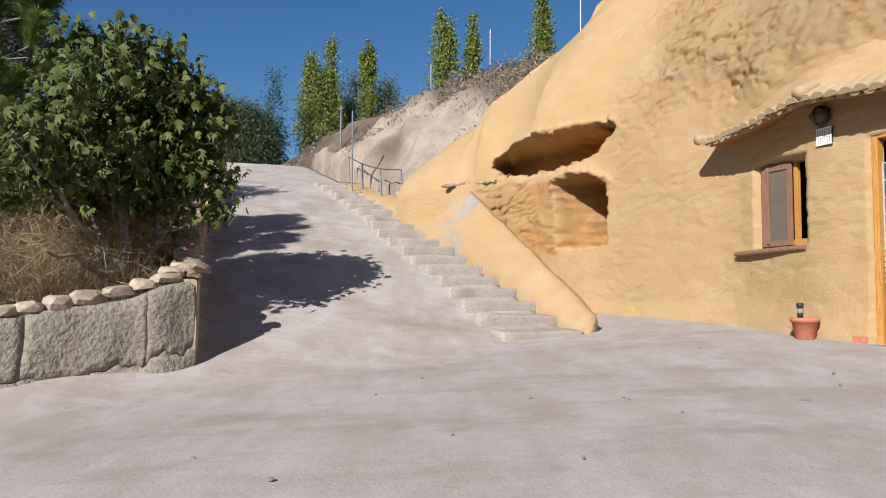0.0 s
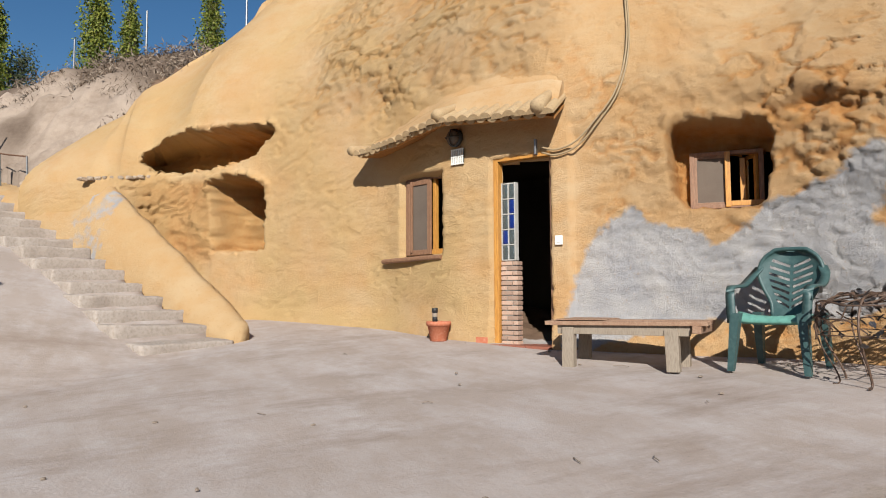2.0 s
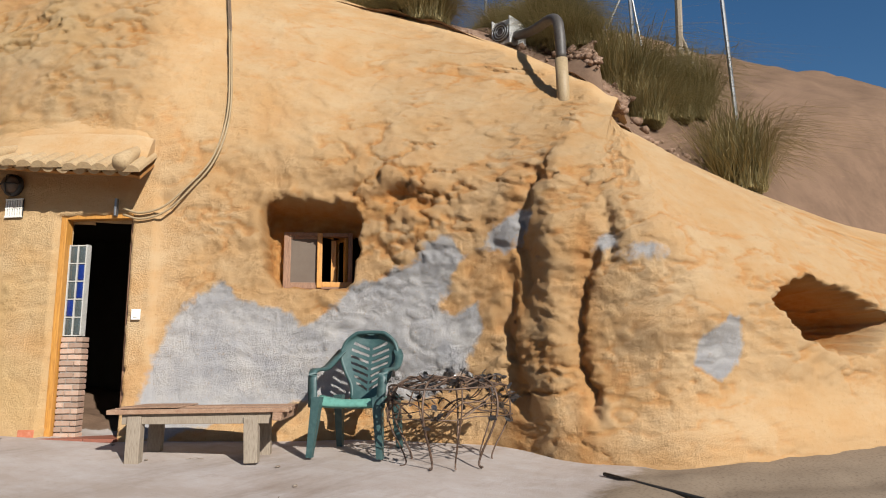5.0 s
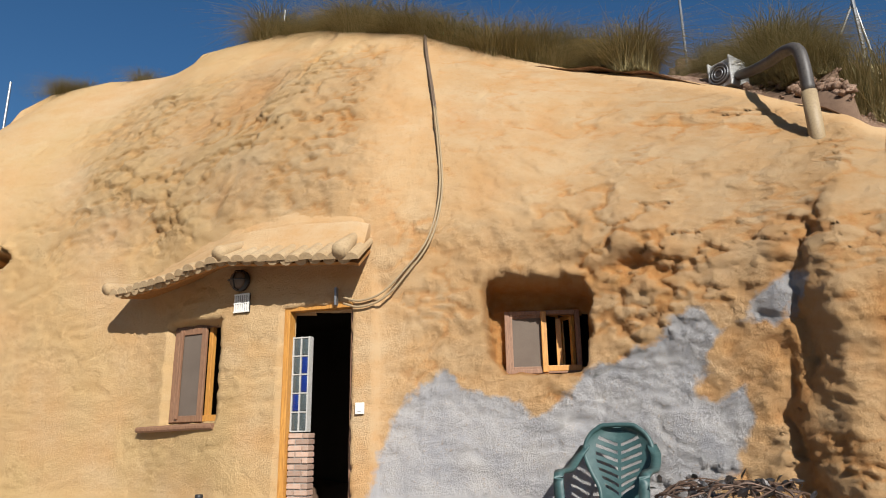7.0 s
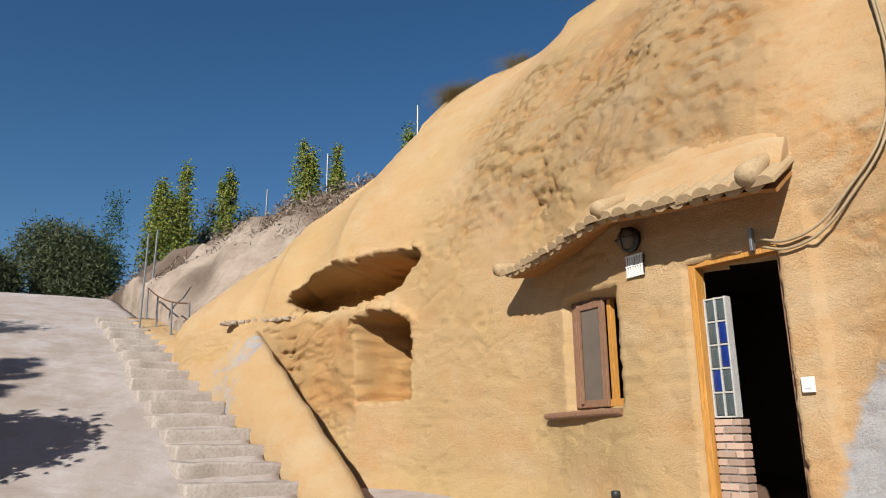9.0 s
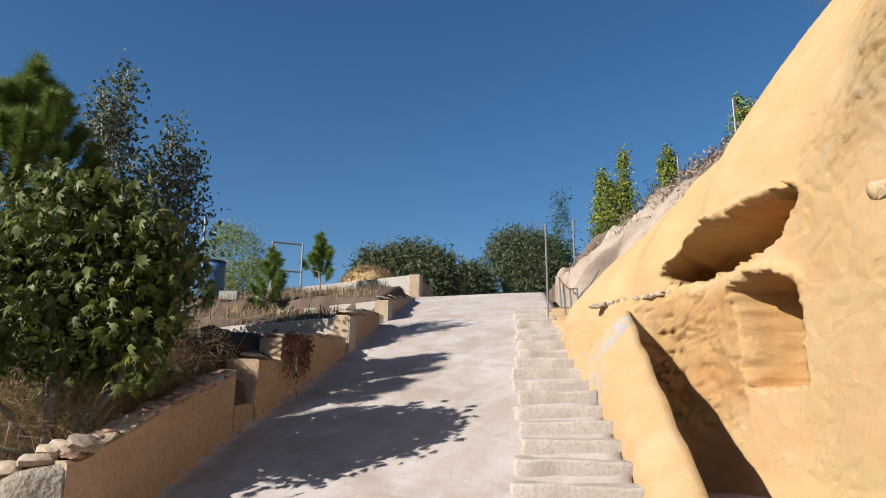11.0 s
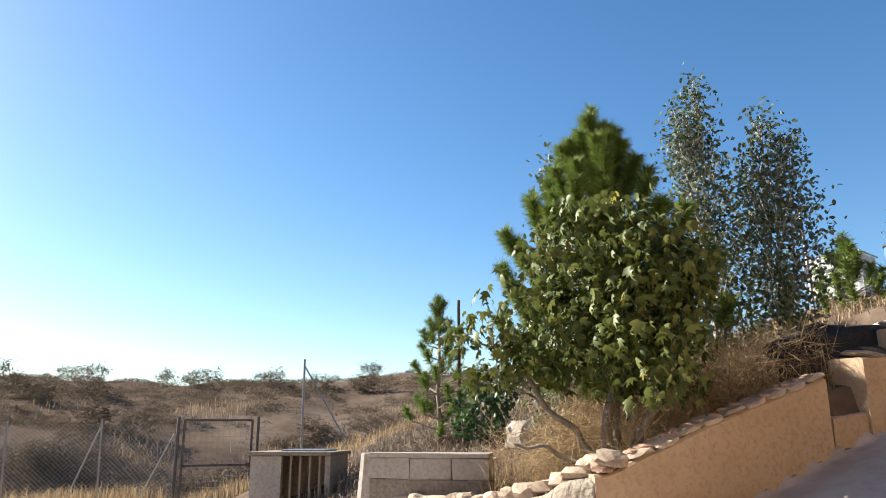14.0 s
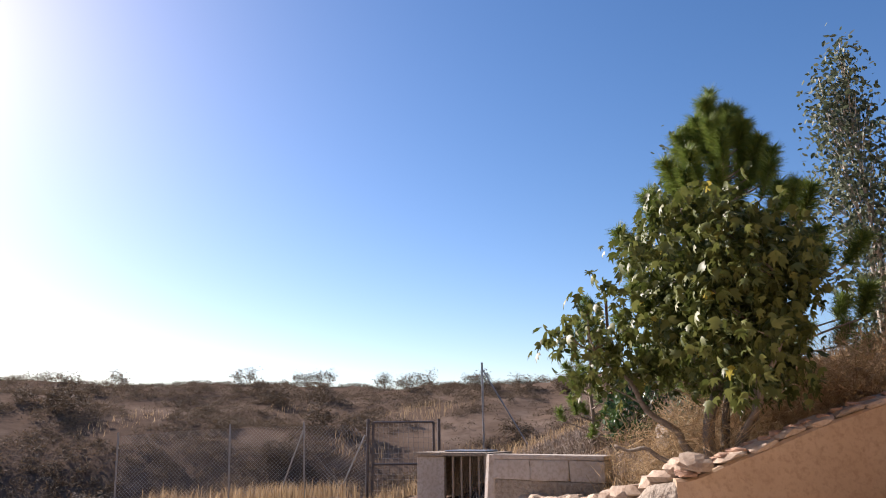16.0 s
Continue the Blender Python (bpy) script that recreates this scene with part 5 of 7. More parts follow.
def build_chair():
    f = Vector((-0.94, -0.34, 0))
    c = Vector((5.19, 3.98, 0))
    c.z = gz(c.x, c.y) + 0.005
    # local y points to the sitter's front
    chair = empty("garden_chair", pose(*c, 0, 0, math.degrees(math.atan2(-f.x, f.y))) @ Matrix.Scale(1.09, 4), "faded green moulded plastic garden armchair", "chair")
    # dished seat with a lip rolling down at the front
    nx, ny = 13, 17
    v, fc = [], []
    for j in range(ny):
        for i in range(nx):
            a, b = i / (nx - 1) * 2 - 1, j / (ny - 1) * 2 - 1
            wdt = 0.225 + 0.02 * b
            lip = max(0.0, b - 0.55) / 0.45
            x, y = a * wdt, b * 0.23 + 0.02 - 0.035 * lip * lip
            z = 0.405 - 0.03 * (1 - a * a) * (1 - b * b) - 0.075 * lip ** 1.7 + 0.03 * b + 0.012 * abs(a) ** 4
            v.append((x, y, z))
    n0 = len(v)
    v += [(p[0], p[1] - 0.012 * (k // nx > ny - 5), p[2] - 0.022) for k, p in enumerate(v)]
    for j in range(ny - 1):
        for i in range(nx - 1):
            a = j * nx + i
            fc.append((a, a + 1, a + nx + 1, a + nx))
            fc.append((a + n0, a + nx + n0, a + nx + 1 + n0, a + 1 + n0))
    rim = [i for i in range(nx)] + [nx * k + nx - 1 for k in range(1, ny)] + [nx * (ny - 1) + i for i in range(nx - 2, -1, -1)] + [nx * k for k in range(ny - 2, 0, -1)]
    for a, b in zip(rim, rim[1:] + rim[:1]):
        fc.append((a, a + n0, b + n0, b))
    raw_mesh("seat", v, fc, GREEN_SEAT, chair, smooth=True)
    # backrest: a rounded shell with slots left open in a herringbone
    def back(s, h):
        """s across -1..1, h 0..1 up: point on the curved shell."""
        wdt = (0.125 + 0.105 * float(smooth(0.10, 0.62, h))) * (1.0 if h < 0.66 else math.sqrt(max(0.0, 1 - ((h - 0.66) / 0.345) ** 2)) ** 0.85)
        y = -0.215 - 0.13 * h + 0.07 * s * s * h
        return Vector((s * wdt, y, 0.385 + 0.525 * h))
    ns, nh = 80, 110
    grid = {}
    bm = bmesh.new()
    for j in range(nh + 1):
        for i in range(ns + 1):
            grid[i, j] = bm.verts.new(back(i / ns * 2 - 1, j / nh))
    for j in range(nh):
        for i in range(ns):
            s, h = (i + 0.5) / ns * 2 - 1, (j + 0.5) / nh
            slot = False
            q = h - 0.16 * abs(s)
            if 0.06 < abs(s) < 0.70 and 0.10 < q < 0.80:
                slot = ((q - 0.10) / 0.1) % 1 < 0.42
            if not slot:
                bm.faces.new((grid[i, j], grid[i + 1, j], grid[i + 1, j + 1], grid[i, j + 1]))
    bmesh.ops.delete(bm, geom=[q for q in bm.verts if not q.link_faces], context="VERTS")
    bmesh.ops.remove_doubles(bm, verts=bm.verts[:], dist=0.0008)
    ext = bmesh.ops.solidify(bm, geom=bm.faces[:], thickness=0.012)
    part("backrest", bm, GREEN_PLASTIC, chair, smooth=False)
    edge = [back(-1, h) for h in (0.0, 0.2, 0.4, 0.6, 0.75, 0.87, 0.95, 0.985)] + [back(1, h) for h in (0.985, 0.95, 0.87, 0.75, 0.6, 0.4, 0.2, 0.0)]
    part("back_rim", tube_bm(bezier(edge, 3), 0.016, 8), GREEN_PLASTIC, chair, smooth=True)
    for sx in (-1, 1):
        arm = bezier([back(sx, 0.72), (sx * 0.262, -0.20, 0.70), (sx * 0.275, -0.04, 0.625), (sx * 0.275, 0.16, 0.615), (sx * 0.268, 0.23, 0.585), (sx * 0.262, 0.245, 0.48), (sx * 0.255, 0.25, 0.36)], 5)
        bm = bmesh.new()
        prev = None
        for k, p in enumerate(arm):
            hw = 0.032
            ring = [bm.verts.new(p + Vector(o)) for o in ((-hw, 0, 0.010), (hw, 0, 0.010), (hw, 0.012, -0.014), (-hw, 0.012, -0.014))]
            if prev:
                for q in range(4):
                    bm.faces.new((prev[q], prev[(q + 1) % 4], ring[(q + 1) % 4], ring[q]))
            else:
                bm.faces.new(ring)
            prev = ring
        bm.faces.new(prev[::-1])
        part("armrest", bm, GREEN_PLASTIC, chair, smooth=True)
        for y0, y1, x1 in ((0.235, 0.275, 0.262), (-0.20, -0.29, 0.245)):
            bm = bmesh.new()
            rings = []
            for t, r in ((0, 0.034), (0.5, 0.028), (1.0, 0.021)):
                cx, cy, cz = sx * (0.228 + (x1 - 0.228) * t), y0 + (y1 - y0) * t, 0.42 * (1 - t)
                rings.append([bm.verts.new((cx + dx * r, cy + dy * r, cz)) for dx, dy in ((-1, -1), (1, -1), (1, 1), (-1, 1))])
            for a, b in zip(rings, rings[1:]):
                for q in range(4):
                    bm.faces.new((a[q], a[(q + 1) % 4], b[(q + 1) % 4], b[q]))
            bm.faces.new(rings[0][::-1])
            bm.faces.new(rings[-1])
            part("leg", bm, GREEN_PLASTIC, chair)


def build_leaf_table():
    rng = random.Random(12)
    x, y = 5.29, 3.16
    z0 = gz(x, y) - 0.005
    tab = empty("iron_leaf_table", pose(x, y, z0, 0, 0, -20), "wrought-iron table base of twining stems and metal leaves", "table base")
    A, B, H = 0.47, 0.40, 0.60
    def ring(a, b, z, wob, n=26):
        pts = [(a * math.cos(t) + rng.uniform(-wob, wob), b * math.sin(t) + rng.uniform(-wob, wob), z + rng.uniform(-wob, wob)) for t in [2 * math.pi * k / n for k in range(n)]]
        return bezier(pts + pts[:1], 2)
    for a, b, z, r in ((A, B, H - 0.02, 0.007), (A * 0.72, B * 0.72, H + 0.035, 0.006), (A * 0.4, B * 0.4, H + 0.045, 0.006), (A * 1.06, B * 1.06, 0.36, 0.0045)):
        part("ring", tube_bm(ring(a, b, z, 0.02, 18), r, 6, False), IRON, tab)
    for k in range(9):
        t = 2 * math.pi * (k + 0.3) / 9
        prof = ((0.45, H + 0.045), (0.85, H + 0.02), (1.04, H - 0.07), (1.10, 0.40), (1.0, 0.26), (0.84, 0.13), (0.76, 0.04), (0.80, 0.008), (0.86, 0.012))
        tw = rng.uniform(-0.35, 0.35)
        pts = bezier([(A * q * math.cos(t + tw * (1 - h)), B * q * math.sin(t + tw * (1 - h)), h) for q, h in prof], 4)
        part("stem_leg", tube_bm(pts, 0.0085 if k % 2 else 0.0065, 6), IRON, tab)
    for k in range(20):
        t0, t1 = rng.uniform(0, 6.3), rng.uniform(-1.3, 1.3)
        h0, h1 = rng.uniform(0.28, 0.42), rng.uniform(0.5, H)
        pts = bezier([(A * 1.06 * math.cos(t0 + t1 * q), B * 1.06 * math.sin(t0 + t1 * q), h0 + (h1 - h0) * q + 0.04 * math.sin(q * 6)) for q in (0, 0.25, 0.5, 0.75, 1)], 4)
        part("vine", tube_bm(pts, 0.0055, 5), IRON, tab)
    for k in range(16):
        t0, t1 = rng.uniform(0, 6.3), rng.uniform(0.8, 2.6)
        m0 = rng.uniform(0.3, 0.85)
        pts = bezier([(A * 0.98 * math.cos(t0), B * 0.98 * math.sin(t0), H - 0.02), (A * m0 * math.cos(t0 + t1 * 0.5), B * m0 * math.sin(t0 + t1 * 0.5), H + rng.uniform(0.02, 0.06)), (A * 0.97 * math.cos(t0 + t1), B * 0.97 * math.sin(t0 + t1), H - 0.02)], 6)
        part("vine", tube_bm(pts, 0.006, 5), IRON, tab)
    bm = bmesh.new()
    out = [(0, 0), (0.018, 0.018), (0.022, 0.04), (0.008, 0.062), (0, 0.075)]
    mid = [bm.verts.new((0, q[1], 0)) for q in out]
    for sgn in (-1, 1):
        ed = [mid[0]] + [bm.verts.new((sgn * q[0], q[1], 0.008)) for q in out[1:4]] + [mid[4]]
        for i in range(4):
            ids = [mid[i], mid[i + 1], ed[i + 1], ed[i]]
            ids = [w for j, w in enumerate(ids) if w not in ids[:j]]
            bm.faces.new(ids)
    bmesh.ops.solidify(bm, geom=bm.faces[:], thickness=0.003)
    leaf = bpy.data.meshes.new("leaf")
    bm.to_mesh(leaf)
    bm.free()
    leaf.materials.append(LEAF_METAL)
    for k in range(115):
        t = rng.uniform(0, 6.283)
        if k < 60:
            q, h = rng.uniform(0.1, 1.05), H + rng.uniform(-0.02, 0.06)
        else:
            q, h = rng.uniform(1.02, 1.12), rng.triangular(0.26, 0.60, 0.52)
        lf = new("leaf", leaf)
        lf.parent = tab
        lf.matrix_local = pose(A * q * math.cos(t), B * q * math.sin(t), h, rng.uniform(-70, 70), rng.uniform(-70, 70), rng.uniform(0, 360)) @ Matrix.Scale(rng.uniform(0.8, 1.3), 4)


build_pot()
build_bench()
build_chair()
build_leaf_table()


# ---- stones, blocks, rail ----
def stone_bm(rng, sx, sy, sz):
    bm = bmesh.new()
    bmesh.ops.create_icosphere(bm, subdivisions=2, radius=1.0)
    o = Vector((rng.uniform(0, 99), rng.uniform(0, 99), 0))
    for v in bm.verts:
        k = 1 + 0.5 * noise.noise(v.co * 1.5 + o) + 0.14 * noise.noise(v.co * 3.7 + o)
        q = v.co * k
        q = Vector([math.copysign(abs(c) ** 0.68, c) for c in q])
        v.co = Vector((q.x * sx, q.y * sy, max(q.z, -0.75) * sz))
    return bm


def build_stones():
    rng = random.Random(6)
    path = bezier([(-4.85, 4.62, 0.63), (-4.2, 5.12, 0.67), (-3.5, 5.62, 0.75), (-2.92, 6.06, 0.88), (-2.52, 6.32, 1.02), (-2.34, 6.5, 1.09)], 10)
    along, last = 0.0, path[0]
    k = 0
    lengths = [0.11, 0.09, 0.13, 0.12, 0.10, 0.14, 0.11, 0.12, 0.10, 0.13, 0.12, 0.15, 0.13, 0.12, 0.14, 0.12, 0.13, 0.12]
    need = 0.0
    for p, q in zip(path, path[1:]):
        seg = (q - p).length
        along += seg
        if along >= need and k < len(lengths):
            sx = lengths[k]
            bm = stone_bm(rng, sx, rng.uniform(0.08, 0.11), rng.uniform(0.045, 0.075))
            d = (q - p)
            ob = link_bm("stone", bm, STONE)
            ob.matrix_world = pose(p.x, p.y, p.z + 0.045, rng.uniform(-8, 8), rng.uniform(-8, 8), math.degrees(math.atan2(d.y, d.x)) + rng.uniform(-15, 15))
            tagged(ob, "pale rounded fieldstone laid loose on the planter wall", "stone", "stones on the planter wall")
            need = along + sx * 1.45
            k += 1
    for i in range(3):
        ob = link_bm("stone", stone_bm(rng, 0.13, 0.09, 0.05), STONE)
        ob.matrix_world = pose(-2.48 + 0.10 * i, 6.42 + 0.07 * i, 1.14 + 0.03 * i, rng.uniform(-15, 15), rng.uniform(-15, 15), 30 * i)
        tagged(ob, "pale fieldstone heaped at the wall's corner", "stone", "stones on the planter wall")
    # flat cap stones on the wall beside the ramp
    for i in range(9):
        s = 0.35 + i * 0.235
        p = edge_at(s, -0.12)
        zt = float(np.interp(s, [0.1, 1.0, 2.3], [1.12, 1.45, 1.86]))
        ob = link_bm("cap_stone", stone_bm(rng, 0.135, 0.13, 0.03), STONE)
        ob.matrix_world = pose(p[0], p[1], zt + 0.018, 18, rng.uniform(-5, 5), 27 + rng.uniform(-10, 10))
        tagged(ob, "flat earth-coloured cap stone on the ramp wall", "stone", "cap stones")
    for s, zt in ((2.98, 2.07), (3.5, 2.37), (3.9, 2.42), (4.3, 2.47), (4.7, 2.52), (5.1, 2.57), (5.8, 3.02), (6.3, 3.09), (6.8, 3.17), (7.2, 3.23), (8.5, 3.7), (9.2, 3.83), (10, 3.98), (10.8, 4.12)):
        p = edge_at(s, -0.14)
        ob = link_bm("cap_stone", stone_bm(rng, 0.24, 0.17, 0.035), STONE)
        ob.matrix_world = pose(p[0], p[1], zt + 0.02, 10, rng.uniform(-5, 5), 115 + rng.uniform(-8, 8))
        tagged(ob, "flat earth-coloured cap stone on the ramp wall", "stone", "cap stones")
    # loose stones on the ledge above the parapet
    for i in range(10):
        x, y = 0.05 + 0.1 * i, 11.58 + 0.012 * i
        ob = link_bm("stone", stone_bm(rng, rng.uniform(0.05, 0.1), 0.06, 0.035), STONE)
        ob.matrix_world = pose(x, y, 2.76 + 0.012 * i, 0, 0, rng.uniform(0, 180))
        tagged(ob, "small pale stone on the rendered ledge", "stone", "stones on the ledge")
    for i in range(14):
        s = 3.7 + 0.22 * i
        p = FOOT + UP * s + ACROSS * rng.uniform(0.25, 0.5)
        ob = link_bm("stone", stone_bm(rng, rng.uniform(0.05, 0.11), rng.uniform(0.05, 0.09), 0.05), STONE)
        zt = float(np.interp(s, [3.28, 3.6, 4.2, 5.7, 7.2, 8.6], [2.66, 2.7, 2.68, 2.85, 3.15, 3.55]))
        ob.matrix_world = pose(p[0], p[1], zt + 0.05, rng.uniform(-10, 10), 0, rng.uniform(0, 180))
        tagged(ob, "pale loose stone at the top of the parapet", "stone", "stones on the parapet")


build_stones()


def build_block_wall():
    rng = random.Random(9)
    bw = empty("block_wall", pose(-4.78, 4.45, 0.2, 0, 0, 69), "short wall of weathered concrete blocks with a rounded end", "block wall")
    part("base", box_bm((1.4, 0.17, 0.70), (0.70, 0, 0.36), bevel=0.02, wobble=0.006, rng=rng), CONCRETE, bw, "rough rendered footing")
    x = 0.0
    for L in (0.5, 0.48, 0.42):
        bm = box_bm((L - 0.008, 0.19, 0.22), (x + L / 2, 0, 0.82), bevel=0.014, wobble=0.008, rng=rng)
        part("block", bm, WHITE_WALL, bw)
        x += L
    part("coping", box_bm((1.4, 0.21, 0.05), (0.70, 0, 0.955), bevel=0.015, wobble=0.005, rng=rng), WHITE_WALL, bw)
    part("end_post", tube_bm([(-0.04, 0, 0), (-0.05, 0, 0.5), (-0.03, 0, 0.97)], [0.13, 0.12, 0.1], 10), WHITE_WALL, bw)


build_block_wall()


def build_rail():
    rail = empty("handrail", pose(-0.7, 12.3, 2.7), "bent galvanised tube handrail above the parapet", "handrail")
    inv = rail.matrix_world.inverted()
    posts = []
    for s, h in ((5.4, 0.52), (6.5, 0.52), (7.6, 0.55), (8.5, 0.6)):
        p = FOOT + UP * s + ACROSS * 0.14
        zt = float(np.interp(s, [3.28, 3.6, 4.2, 5.7, 7.2, 8.6], [2.66, 2.7, 2.68, 2.85, 3.15, 3.55]))
        a = Vector((p[0], p[1], zt - 0.1))
        b = a + Vector((-0.03, 0.0, h + 0.1))
        posts.append(b)
        part("post", tube_bm([inv @ a, inv @ b], 0.016, 8), STEEL, rail)
    part("rail", tube_bm([inv @ p for p in bezier(posts, 4)], 0.013, 8), RUST, rail, "rusty top rail", smooth=True)
    pole = empty("steel_pole", pose(-1.95, 14.9, 3.0), "thin steel pole standing at the top of the steps", "pole")
    part("shaft", tube_bm([(0, 0, -0.2), (-0.02, 0.02, 1.9)], 0.017, 8), STEEL, pole)


build_rail()


# ---- plants ----
RNG = np.random.RandomState(21)
FIG_V = [(a, b * 0.8, c) for a, b, c in [(0, 0, 0), (0.10, -0.26, 0.02), (0.36, -0.52, -0.08), (0.42, -0.24, 0.03), (0.80, -0.40, -0.16), (0.66, -0.13, 0.0), (1.08, 0.0, -0.26), (0.66, 0.13, 0.0), (0.80, 0.40, -0.16), (0.42, 0.24, 0.03), (0.36, 0.52, -0.08), (0.10, 0.26, 0.02), (0.38, 0, 0.08)]]
FIG_F = [(12, i, i % 11 + 1) for i in range(1, 12)] + [(12, 0, 1), (12, 11, 0)]
FIG_F = [f for f in FIG_F if f != (12, 11, 1)]
OVAL_V = [(0, 0, 0), (0.35, -0.28, 0.04), (0.75, -0.2, 0.0), (1.0, 0, -0.08), (0.75, 0.2, 0.0), (0.35, 0.28, 0.04)]
OVAL_F = [(0, 1, 2), (0, 2, 3), (0, 3, 4), (0, 4, 5)]
SLIM_V = [(0, 0, 0), (0.5, -0.11, 0.02), (1, 0, 0), (0.5, 0.11, 0.02)]
SLIM_F = [(0, 1, 2), (0, 2, 3)]


def in_blobs(blobs, n, rng, inner=0.55):
    """Points in the outer part of several ellipsoids (x, y, z, rx, ry, rz)."""
    b = np.asarray(blobs, float)
    w = b[:, 3] * b[:, 4] * b[:, 5]
    k = rng.choice(len(b), n, p=w / w.sum())
    d = rng.normal(size=(n, 3))
    d /= np.linalg.norm(d, axis=1)[:, None]
    r = rng.uniform(inner ** 3, 1, n) ** (1 / 3)
    return b[k, :3] + d * r[:, None] * b[k, 3:]


def limb(bm, a, b, r0, r1, rng, wander=0.08, n=5, sides=7):
    a, b = Vector(a), Vector(b)
    pts = []
    for i in range(n + 1):
        t = i / n
        w = wander * (b - a).length * math.sin(t * math.pi)
        pts.append(a.lerp(b, t) + Vector(rng.normal(size=3)) * w * 0.5)
    pts = bezier(pts, 3)
    tube(bm, pts, [r0 + (r1 - r0) * i / (len(pts) - 1) for i in range(len(pts))], sides)


def tree(name, base, stems, blobs, leaf, size, tips, per_tip, spread, mat, bark, label, category="tree", droop=0.0, up=None, seed=1, extra=None, inner=0.55, clip=None):
    """A trunk with limbs that reach out to clumps of leaves."""
    rng = np.random.RandomState(seed)
    top = empty(name, pose(*base), label, category)
    off = np.array(base)
    tp = in_blobs(blobs, tips, rng, inner)
    if clip is not None:
        tp = tp[clip(tp)]
    for a, b, r0, r1 in stems:
        bm = bmesh.new()
        limb(bm, np.array(a) - off, np.array(b) - off, r0, r1, rng, 0.06, 6, 8)
        part("trunk" if r0 == max(s[2] for s in stems) else "limb", bm, bark, top, smooth=True)
    bm = bmesh.new()
    ends = np.array([b for a, b, *_ in stems] + [[(a[i] + b[i]) / 2 for i in range(3)] for a, b, *_ in stems])
    for p in tp[: min(len(tp), 70)]:
        e = ends[np.argmin(((ends - p) ** 2).sum(1) + 2.0 * np.maximum(0, ends[:, 2] - p[2]))]
        limb(bm, e - off, p - off, 0.014, 0.004, rng, 0.12, 3, 5)
    tagged(part("branchwork", bm, bark, top), kind="stuff")
    where = np.repeat(tp, per_tip, 0) + rng.normal(size=(len(tp) * per_tip, 3)) * spread
    sz = size * rng.uniform(0.6, 1.25, len(where))
    v, f = scatter(leaf[0], leaf[1], where - off, sz, rng, droop, up)
    quick_mesh("crown", v, f, mat, top)
    if extra:
        n, m2 = extra
        idx = rng.choice(len(where), n)
        v, f = scatter(leaf[0], leaf[1], where[idx] - off + rng.normal(size=(n, 3)) * 0.05, size * 1.1, rng, droop, up)
        quick_mesh("yellow_leaves", v, f, m2, top)
    return top


def build_fig():
    b = (-3.05, 6.72, 1.05)
    blobs = [(-3.05, 6.95, 2.6, 0.9, 0.78, 0.85), (-2.6, 7.05, 2.1, 0.65, 0.6, 0.5), (-3.4, 6.25, 2.35, 0.55, 0.6, 0.6), (-3.62, 5.55, 2.25, 0.38, 0.5, 0.40), (-3.2, 6.75, 3.05, 0.65, 0.65, 0.55), (-2.5, 6.95, 2.0, 0.45, 0.45, 0.38), (-3.9, 7.0, 2.3, 0.6, 0.5, 0.7), (-2.9, 7.1, 2.9, 0.5, 0.45, 0.5), (-3.75, 5.2, 2.3, 0.28, 0.3, 0.26)]
    stems = [(b, (-3.1, 6.95, 2.6), 0.055, 0.025), (b, (-3.55, 5.75, 2.2), 0.04, 0.012), ((-3.0, 6.85, 1.1), (-2.6, 7.3, 2.1), 0.04, 0.015), ((-3.1, 6.8, 1.1), (-3.9, 7.1, 2.4), 0.045, 0.015), ((-2.95, 6.9, 1.1), (-2.75, 7.35, 2.6), 0.04, 0.015), ((-3.1, 6.95, 2.3), (-3.25, 6.7, 3.3), 0.025, 0.01), (b, (-3.35, 5.9, 1.3), 0.03, 0.012)]
    tree("fig_tree", b, stems, blobs, (FIG_V, FIG_F), 0.122, 210, 28, 0.105, FIG_LEAF, FIG_BARK, "leafy green fig tree growing in the dry planter beside the ramp", droop=2.4, seed=3, extra=(22, FIG_YELLOW), up=np.array([-0.15, -0.25, 0.35]), inner=0.3, clip=lambda p: p[:, 2] > 1.80 + 0.22 * np.sin(p[:, 0] * 7))


def needle_shoots(tips, axes, lengths, per, length, width, rng):
    """Needles set all round along upright shoots, thickest towards their ends."""
    n = len(tips)
    ax = np.repeat(axes, per, 0)
    k = rng.uniform(0, 1, n * per) ** 0.8
    base = np.repeat(tips, per, 0) - ax * (np.repeat(lengths, per) * (1 - k))[:, None]
    rad = rng.normal(size=(n * per, 3))
    rad -= (rad * ax).sum(1)[:, None] * ax
    rad /= np.linalg.norm(rad, axis=1)[:, None]
    d = ax * rng.uniform(0.0, 1.1, n * per)[:, None] + rad
    d /= np.linalg.norm(d, axis=1)[:, None]
    s = np.cross(d, rng.normal(size=(n * per, 3)))
    s /= np.linalg.norm(s, axis=1)[:, None]
    L = (length * rng.uniform(0.7, 1.2, n * per))[:, None]
    v = np.stack([base - s * width, base + s * width, base + d * L], 1).reshape(-1, 3)
    return v, np.arange(len(v)).reshape(-1, 3)


